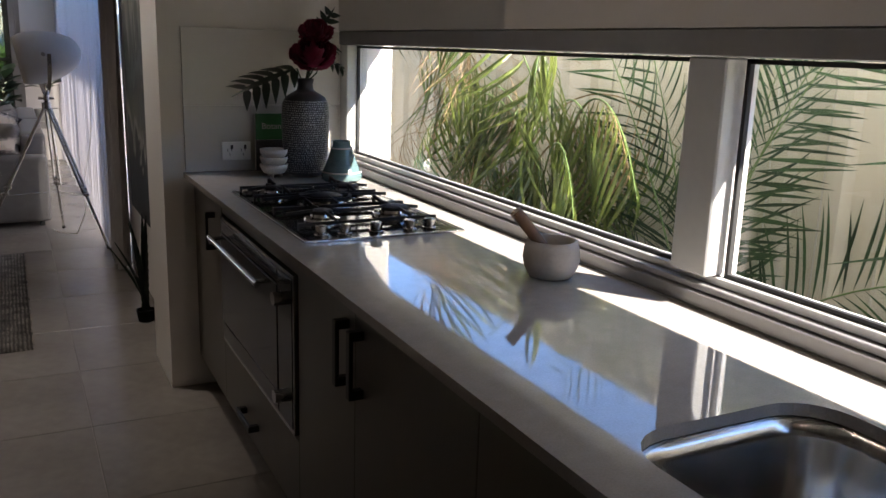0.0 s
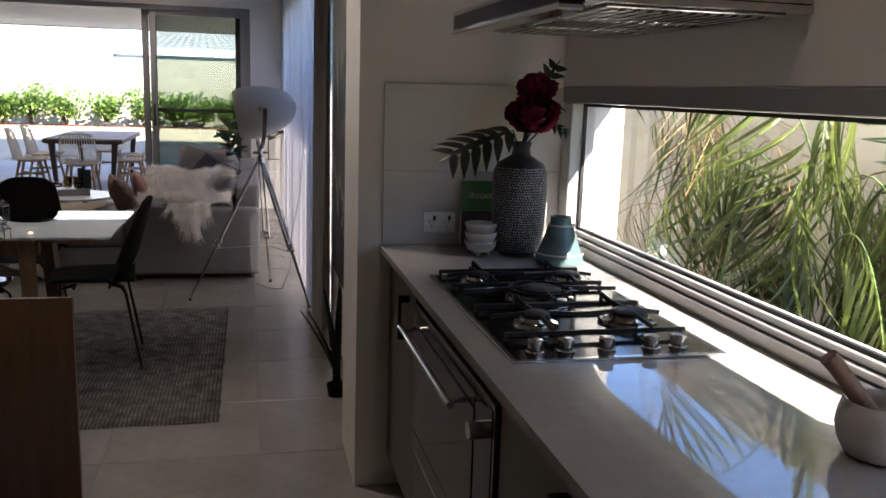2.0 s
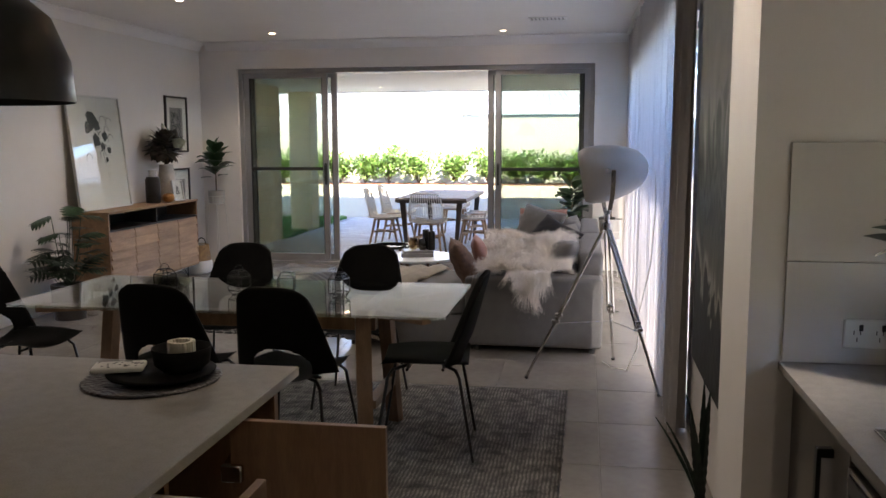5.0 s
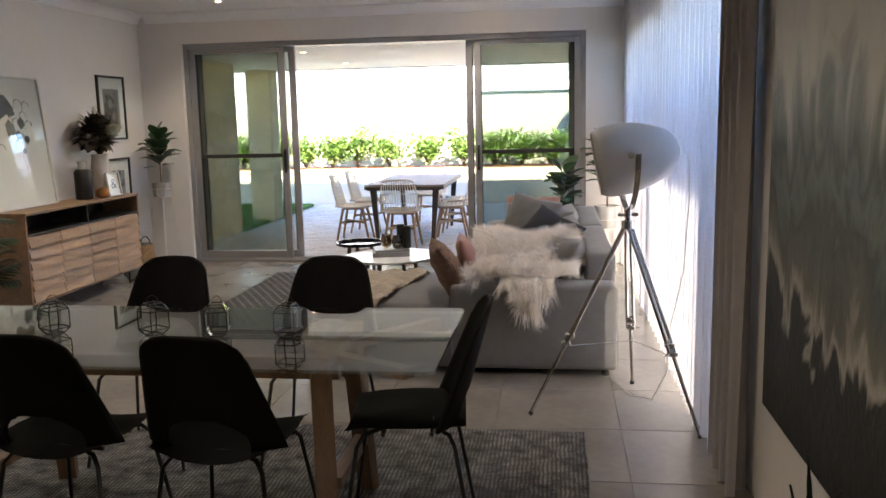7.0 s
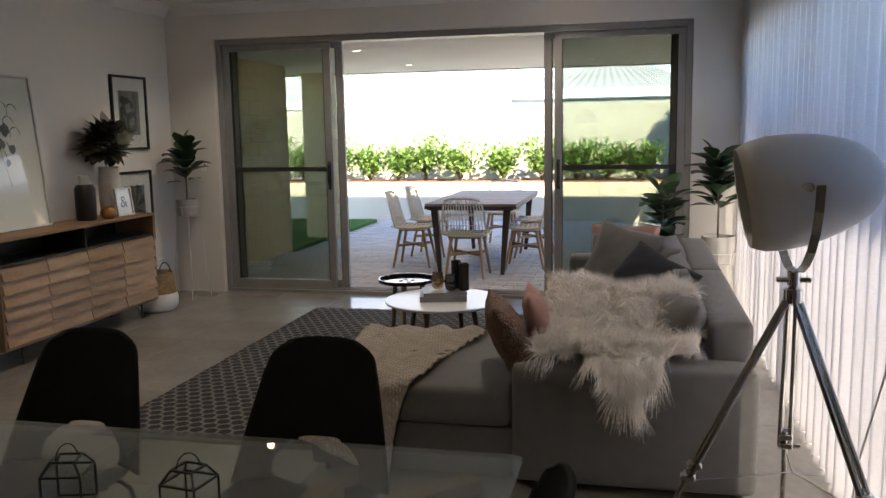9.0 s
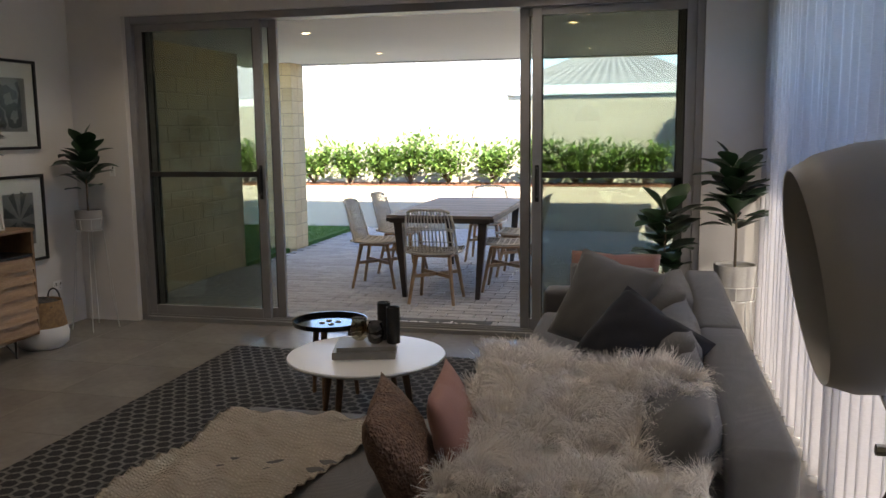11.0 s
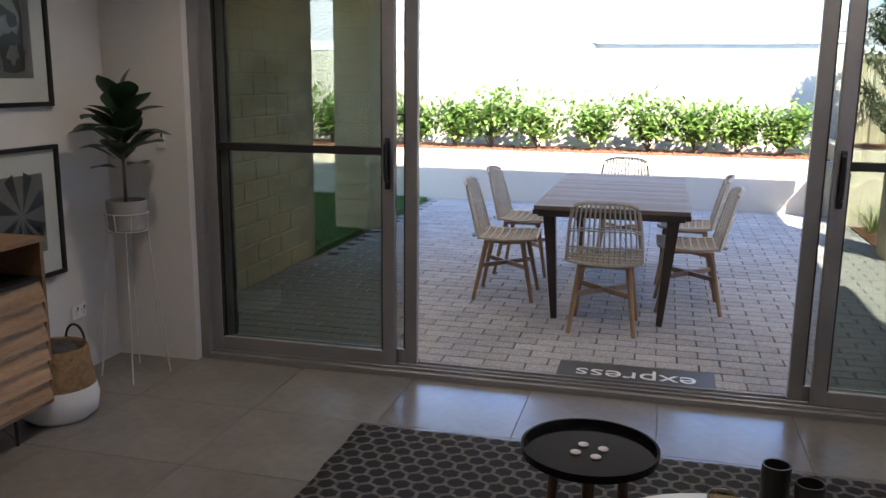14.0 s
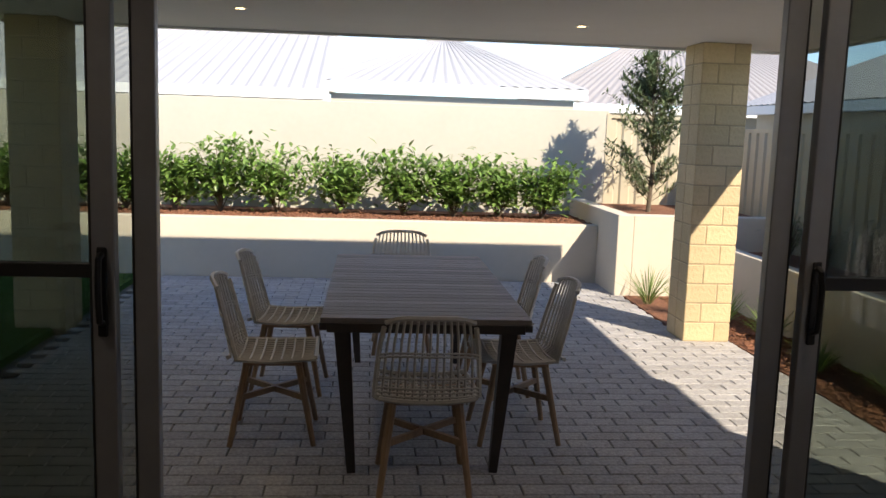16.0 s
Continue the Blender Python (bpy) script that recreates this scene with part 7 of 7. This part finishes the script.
def tuft(x, y, z, r, h, seed, n=70, label="green strappy grass tuft in the mulch bed"):
    g = thing("grass_tuft", label, "grass tuft", (x, y, z), group="grass tufts")
    rnd = random.Random(seed)
    verts, faces = [], []
    for i in range(n):
        a = rnd.uniform(0, 6.28)
        out = Vector((math.cos(a), math.sin(a), 0))
        leaf_blade(verts, faces, out * 0.03, (out * rnd.uniform(0.15, 0.8) + Vector((0, 0, 1))), -out + Vector((0, 0, 0.3)), h * rnd.uniform(0.6, 1.15), 0.009, rnd.uniform(0.05, 0.5), 6, 0.4)
    raw("blades", verts, faces, "grassblade", g, kind="stuff")


for i, (x, y, h) in enumerate(((1.42, 16.75, 0.42), (1.62, 16.3, 0.36), (1.85, 15.9, 0.34), (1.95, 15.2, 0.36), (1.86, 14.3, 0.3), (2.0, 13.5, 0.34), (2.1, 12.7, 0.3), (2.1, 11.9, 0.32))):
    tuft(x, y, PAT, 0.2, h, 60 + i)
for i, (x, y, h) in enumerate(((2.75, 16.6, 0.5), (2.75, 15.9, 0.45), (2.7, 15.1, 0.5), (2.75, 14.3, 0.45), (2.7, 13.5, 0.5))):
    shrub(x, y, 0.43, h, 0.4, 90 + i, "dark wispy shrub in the low side planter", 0.05, "olive", 300, "low planter shrubs")

# bark chips over the beds
rnd = random.Random(5)
verts, faces = [], []
for i in range(6500):
    k = rnd.random()
    if k < 0.55:
        x, y, z = rnd.uniform(-6.5, 1.18), rnd.uniform(18.13, 18.9), 0.59
    elif k < 0.8:
        x, y, z = rnd.uniform(1.66, 2.18), rnd.uniform(11.5, 17.15), PAT + 0.005
    else:
        x, y, z = rnd.uniform(2.46, 3.05), rnd.uniform(-1, 6), PAT + 0.005
    a, L, w = rnd.uniform(0, 3.14), rnd.uniform(0.015, 0.04), rnd.uniform(0.006, 0.014)
    d, s = Vector((math.cos(a), math.sin(a), rnd.uniform(-0.3, 0.3))) * L, Vector((-math.sin(a), math.cos(a), 0)) * w
    c = Vector((x, y, z + 0.006))
    b0 = len(verts)
    verts += [tuple(c - d - s), tuple(c + d - s), tuple(c + d * 0.8 + s), tuple(c - d * 0.7 + s), tuple(c + Vector((0, 0, 0.012)))]
    faces += [(b0, b0 + 1, b0 + 4), (b0 + 1, b0 + 2, b0 + 4), (b0 + 2, b0 + 3, b0 + 4), (b0 + 3, b0, b0 + 4)]
tagged(raw("bark_chips", verts, faces, "mulch"), "loose red-brown bark chips", "mulch", kind="stuff")

# artificial turf blades
verts, faces = [], []
for i in range(16000):
    x, y = rnd.uniform(-6.5, -3.86), rnd.uniform(14.0, 17.9)
    a = rnd.uniform(0, 6.28)
    b0 = len(verts)
    verts += [(x, y, PAT + 0.01), (x + 0.006 * math.cos(a), y + 0.006 * math.sin(a), PAT + 0.01), (x + rnd.uniform(-.02, .02), y + rnd.uniform(-.02, .02), PAT + 0.045)]
    faces.append((b0, b0 + 1, b0 + 2))
tagged(raw("turf_blades", verts, faces, "turf"), "short bright green artificial turf", "grass", kind="stuff")


# ---- palms outside the kitchen window ----
def frond(P, base, d0, L, droop, width, seed, n=30, stem_r=0.006, dry=False, hang=0.3, tilt=None):
    """A feather palm frond: arching rachis and paired leaflets."""
    rnd = random.Random(seed)
    base, d0 = Vector(base), Vector(d0).normalized()
    pts = []
    p, d = base.copy(), d0.copy()
    for i in range(15):
        pts.append(p.copy())
        d = (d + Vector((0, 0, -droop / 14))).normalized()
        p = p + d * L / 14
    bm = B()
    tube(bm, pts, stem_r, 5, 0.0015)
    part("rachis", bm, "palmdry" if dry else "palmstem", P)
    verts, faces = [], []
    for i in range(n):
        t = 0.16 + 0.84 * i / n
        k = t * 14
        a, b = pts[min(13, int(k))], pts[min(14, int(k) + 1)]
        c = a.lerp(b, k - int(k))
        dd = (b - a).normalized()
        s = dd.cross(Vector(tilt) if tilt else Vector((0, 0, 1)))
        s = s.normalized() if s.length > 0.05 else dd.orthogonal().normalized()
        up = s.cross(dd)
        ll = width * math.sin(math.pi * (0.15 + 0.8 * t)) ** 0.6
        for side in (-1, 1):
            v = (s * side * 1.0 + dd * 0.75 + up * 0.1 + Vector((0, 0, -hang)) + rand_dir(rnd) * 0.12)
            leaf_blade(verts, faces, c, v, up, ll * rnd.uniform(0.8, 1.1), (0.013 if hang > 1 else 0.010) if not dry else 0.0045, 0.15 + hang * 0.6, 5, 0.25)
    raw("leaflets", verts, faces, "palmdry" if dry else "palmlight" if hang > 1 else "palm", P, kind="stuff")


def palm(x, y, z, fronds, label):
    p = thing("palm", label, "palm", (x, y, z), group="palms along the fence")
    bm = B()
    for k in range(3):
        a = k * 2.1
        tube(bm, [(0.05 * math.cos(a), 0.05 * math.sin(a), 0), (0.06 * math.cos(a), 0.06 * math.sin(a), 0.5)], 0.022, 8, 0.014)
    part("trunk", bm, "palmstem", p)
    for f in fronds:
        frond(p, *f)
    return p


rnd = random.Random(14)
palm(2.80, 2.55, PAT, [((rnd.uniform(-.05, .05), rnd.uniform(-.1, .1), rnd.uniform(0.6, 1.25)), (rnd.uniform(-0.35, 0.25), rnd.uniform(-0.85, 0.75), 1.3), rnd.uniform(0.6, 1.05), rnd.uniform(2.0, 3.6), rnd.uniform(0.26, 0.40), 100 + i, 15, 0.004, i % 6 == 0, rnd.choice((1.2, 1.6, 2.2, 3.0))) for i in range(22)],
     "weeping palm with yellow-green and dry fronds against the fence")
palm(2.86, 3.25, PAT, [((rnd.uniform(-.05, .05), rnd.uniform(-.1, .1), rnd.uniform(0.8, 1.4)), (rnd.uniform(-0.3, 0.2), rnd.uniform(-0.5, 1.1), 1.2), rnd.uniform(0.55, 0.95), rnd.uniform(2.2, 3.6), rnd.uniform(0.24, 0.38), 140 + i, 11, 0.0025, i % 4 != 1, rnd.choice((1.4, 2.2, 3.0))) for i in range(13)],
     "weeping palm with many dry straw-coloured fronds against the fence")
palm(2.86, 1.75, PAT, [((0.0, rnd.uniform(-.08, .08), rnd.uniform(0.3, 0.7)), (rnd.uniform(-0.2, 0.15), -0.62 + i * 0.20, rnd.uniform(0.9, 1.3)), rnd.uniform(0.95, 1.35), rnd.uniform(0.5, 1.4), 0.32, 170 + i, 26, 0.005, False, 0.10, (1, 0, 0.25)) for i in range(7)],
     "green feather palm with dark arching fronds against the fence")
palm(2.80, 0.72, PAT, [((0.0, 0.0, 0.3), (-0.05, 0.06, 1.5), 1.6, 0.25, 0.30, 201, 7, 0.017, False, 0.9, (1, 0, 0.2)), ((0.02, 0.0, 0.25), (0.05, -0.9, 1.0), 1.4, 1.2, 0.34, 202, 16, 0.007, False, 0.5, (1, 0, 0.2)),
                       ((0.0, 0.05, 0.2), (-0.1, 0.5, 0.9), 0.8, 2.2, 0.26, 203, 18, 0.006, False, 0.9, (1, 0, 0.2)), ((0.0, 0.0, 0.2), (-0.1, -1.2, 0.5), 1.3, 0.8, 0.3, 205, 15, 0.006, False, 0.3, (1, 0, 0.2))],
     "tall feather palm with a thick bright green stem by the fence")
palm(2.85, -0.5, PAT, [((0.0, 0.0, 0.3), (rnd.uniform(-.2, .2), math.sin(i * 1.9), 1.1), 1.2, rnd.uniform(1, 2.2), 0.34, 220 + i, 16, 0.006, False, 0.4, (1, 0, 0.2)) for i in range(3)],
     "green feather palm by the fence")
for i, (x, y) in enumerate(((2.62, 2.3), (2.66, 1.6), (2.66, 2.8))):
    tuft(x, y, PAT, 0.2, 0.9, 300 + i, 45, "tall green grassy clump below the window")


# ---- counted pieces: tiles, pavers and blocks ----
def piece_mesh(name, dx, dy, dz, m, r=0.003):
    bm = B()
    v = []
    for z, k in ((0, 0), (dz - r, 0), (dz, r)):
        v.append([bm.verts.new((sx * (dx / 2 - k), sy * (dy / 2 - k), z)) for sx, sy in ((-1, -1), (1, -1), (1, 1), (-1, 1))])
    for a, b in zip(v, v[1:]):
        for i in range(4):
            bm.faces.new((a[i], a[(i + 1) % 4], b[(i + 1) % 4], b[i]))
    bm.faces.new(v[2])
    me = bpy.data.meshes.new(name)
    bm.to_mesh(me)
    bm.free()
    me.materials.append(M[m])
    return me


def place(me, name, parent, loc, rot=(0, 0, 0)):
    ob = new(name, me)
    ob.parent = parent
    ob.location = loc
    ob.rotation_euler = [radians(a) for a in rot]
    return tagged(ob, kind="structure") if parent and parent.get("kind") == "structure" else ob


floor = tagged(new("floor"), "large pale taupe porcelain floor tiles", kind="structure")
T = 0.615
cache = {}
for i in range(-9, 6):
    for j in range(-11, 13):
        x0, x1 = max(-3.68, 1.105 + i * T + 0.0015), min(2.2, 1.105 + (i + 1) * T - 0.0015)
        y0, y1 = max(-3.0, 3.63 + j * T + 0.0015), min(11.0, 3.63 + (j + 1) * T - 0.0015)
        if x1 - x0 < 0.02 or y1 - y0 < 0.02:
            continue
        k = (round(x1 - x0, 3), round(y1 - y0, 3))
        if k not in cache:
            cache[k] = piece_mesh("tile", x1 - x0, y1 - y0, 0.006, "tile", 0.0012)
        place(cache[k], "tile", floor, ((x0 + x1) / 2, (y0 + y1) / 2, -0.006))

pav = tagged(new("pavement"), "grey concrete pavers in running bond", kind="structure")
PW, PL = 0.118, 0.238
pm = piece_mesh("paver", PL - 0.006, PW - 0.006, 0.05, "paver", 0.005)
cells, cut = [], []
for j in range(int((17.93 - 11.2) / PW)):
    y = 11.2 + (j + 0.5) * PW
    off = PL / 2 if j % 2 else 0
    i = 0
    while True:
        x = -7.3 + off + i * PL
        i += 1
        if x > 2.6:
            break
        right = 1.29 if y > 15.7 else 1.63 if y > 13 else 1.95
        if y > 13.95 and x - PL / 2 < -3.84:
            continue
        if x + PL / 2 > right:
            if right - x + PL / 2 > 0.03:
                cut.append(((x - PL / 2 + right) / 2, y, (right - x + PL / 2) / 2))
            break
        cells.append((x, y))
rnd = random.Random(8)
cells.sort(key=lambda c: (c[0] + 0.9) ** 2 * 0.8 + (c[1] - 11.5) ** 2)
for x, y in cells[:300]:
    place(pm, "paver", pav, (x, y, PAT - 0.05 + rnd.uniform(-0.0015, 0.0015)), (rnd.uniform(-.25, .25), rnd.uniform(-.25, .25), rnd.uniform(-.4, .4)))
verts, faces = [], []
for x, y, hw in [(*c, PL / 2) for c in cells[300:]] + cut:
    b0, h = len(verts), rnd.uniform(-0.0015, 0.0015)
    for z, k in ((-0.03, 0), (-0.005, 0), (0.0, 0.005)):
        verts += [(x + sx * (hw - 0.003 - k), y + sy * (PW / 2 - 0.003 - k), PAT + z + h) for sx, sy in ((-1, -1), (1, -1), (1, 1), (-1, 1))]
    for a in (0, 4):
        faces += [(b0 + a + i, b0 + a + (i + 1) % 4, b0 + a + 4 + (i + 1) % 4, b0 + a + 4 + i) for i in range(4)]
    faces.append((b0 + 8, b0 + 9, b0 + 10, b0 + 11))
far = raw("far_pavers", verts, faces, "paver", pav, kind="stuff")
nt = M["paver"].node_tree
geo, mr2 = nt.nodes.new("ShaderNodeNewGeometry"), nt.nodes.new("ShaderNodeMath")
mr2.operation = "ADD"
oi = [n for n in nt.nodes if n.bl_idname == "ShaderNodeObjectInfo"][0]
rng = [l.to_node for l in nt.links if l.from_node == oi][0]
fr_ = nt.nodes.new("ShaderNodeMath")
fr_.operation = "FRACT"
nt.links.new(geo.outputs["Random Per Island"], mr2.inputs[0]), nt.links.new(oi.outputs["Random"], mr2.inputs[1])
nt.links.new(mr2.outputs[0], fr_.inputs[0]), nt.links.new(fr_.outputs[0], rng.inputs[0])


def block_mesh(name, w, d, h):
    bm = B()
    box(bm, -w / 2, w / 2, -d / 2, d / 2, 0, h, 0.006)
    me = bpy.data.meshes.new(name)
    bm.to_mesh(me)
    bm.free()
    me.materials.append(M["brick"])
    return me


def column(cx, cy, w, top, label):
    c = tagged(new("column"), label, kind="structure")
    h = 0.162
    core = setting("mortar_core", "mortar", [(cx - w / 2 + 0.006, cx + w / 2 - 0.006, cy - w / 2 + 0.006, cy + w / 2 - 0.006, PAT - 0.05, top)], c)
    big, small = block_mesh("block", w * 0.66 - 0.004, w / 2 - 0.004, h - 0.008), block_mesh("block", w * 0.34 - 0.004, w / 2 - 0.004, h - 0.008)
    n = int(round((top - PAT) / h))
    h = (top - PAT) / n
    for k in range(n):
        z = PAT + k * h + 0.003
        f = 1 if k % 2 else -1
        for sy in (-1, 1):
            g = f * sy
            place(big, "block", c, (cx - g * w * 0.17, cy + sy * w / 4, z))
            place(small, "block", c, (cx + g * w * 0.33, cy + sy * w / 4, z))


column(1.41, 15.42, 0.395, ALF, "cream limestone block column of the alfresco")
column(-3.93, 15.55, 0.395, ALF, "cream limestone block column beside the lawn")
bwall = tagged(new("wall_alfresco"), "cream limestone block wall of the alfresco", kind="structure")
setting("mortar_core", "mortar", [(-4.1, -3.79, 11.2, 14.0, PAT - 0.05, ALF)], bwall)
setting("mortar_core", "mortar", [(-4.1, -3.21, 11.2, 11.26, PAT - 0.05, ALF), (1.11, 1.95, 11.2, 11.26, PAT - 0.05, ALF)], bwall)
bx = block_mesh("block", 0.30, 0.40 - 0.008, 0.162 - 0.006)
nrow = int(round((ALF - PAT) / 0.162))
hh = (ALF - PAT) / nrow
for k in range(nrow):
    for i in range(8):
        y = 11.28 + i * 0.40 + (0.20 if k % 2 else 0)
        if y + 0.2 > 14.02:
            continue
        place(bx, "block", bwall, (-3.935, y, PAT + k * hh + 0.002))
# house wall outside, right of the doors
place(bx, "block", bwall, (1.30, 11.20, PAT), (0, 0, 90))
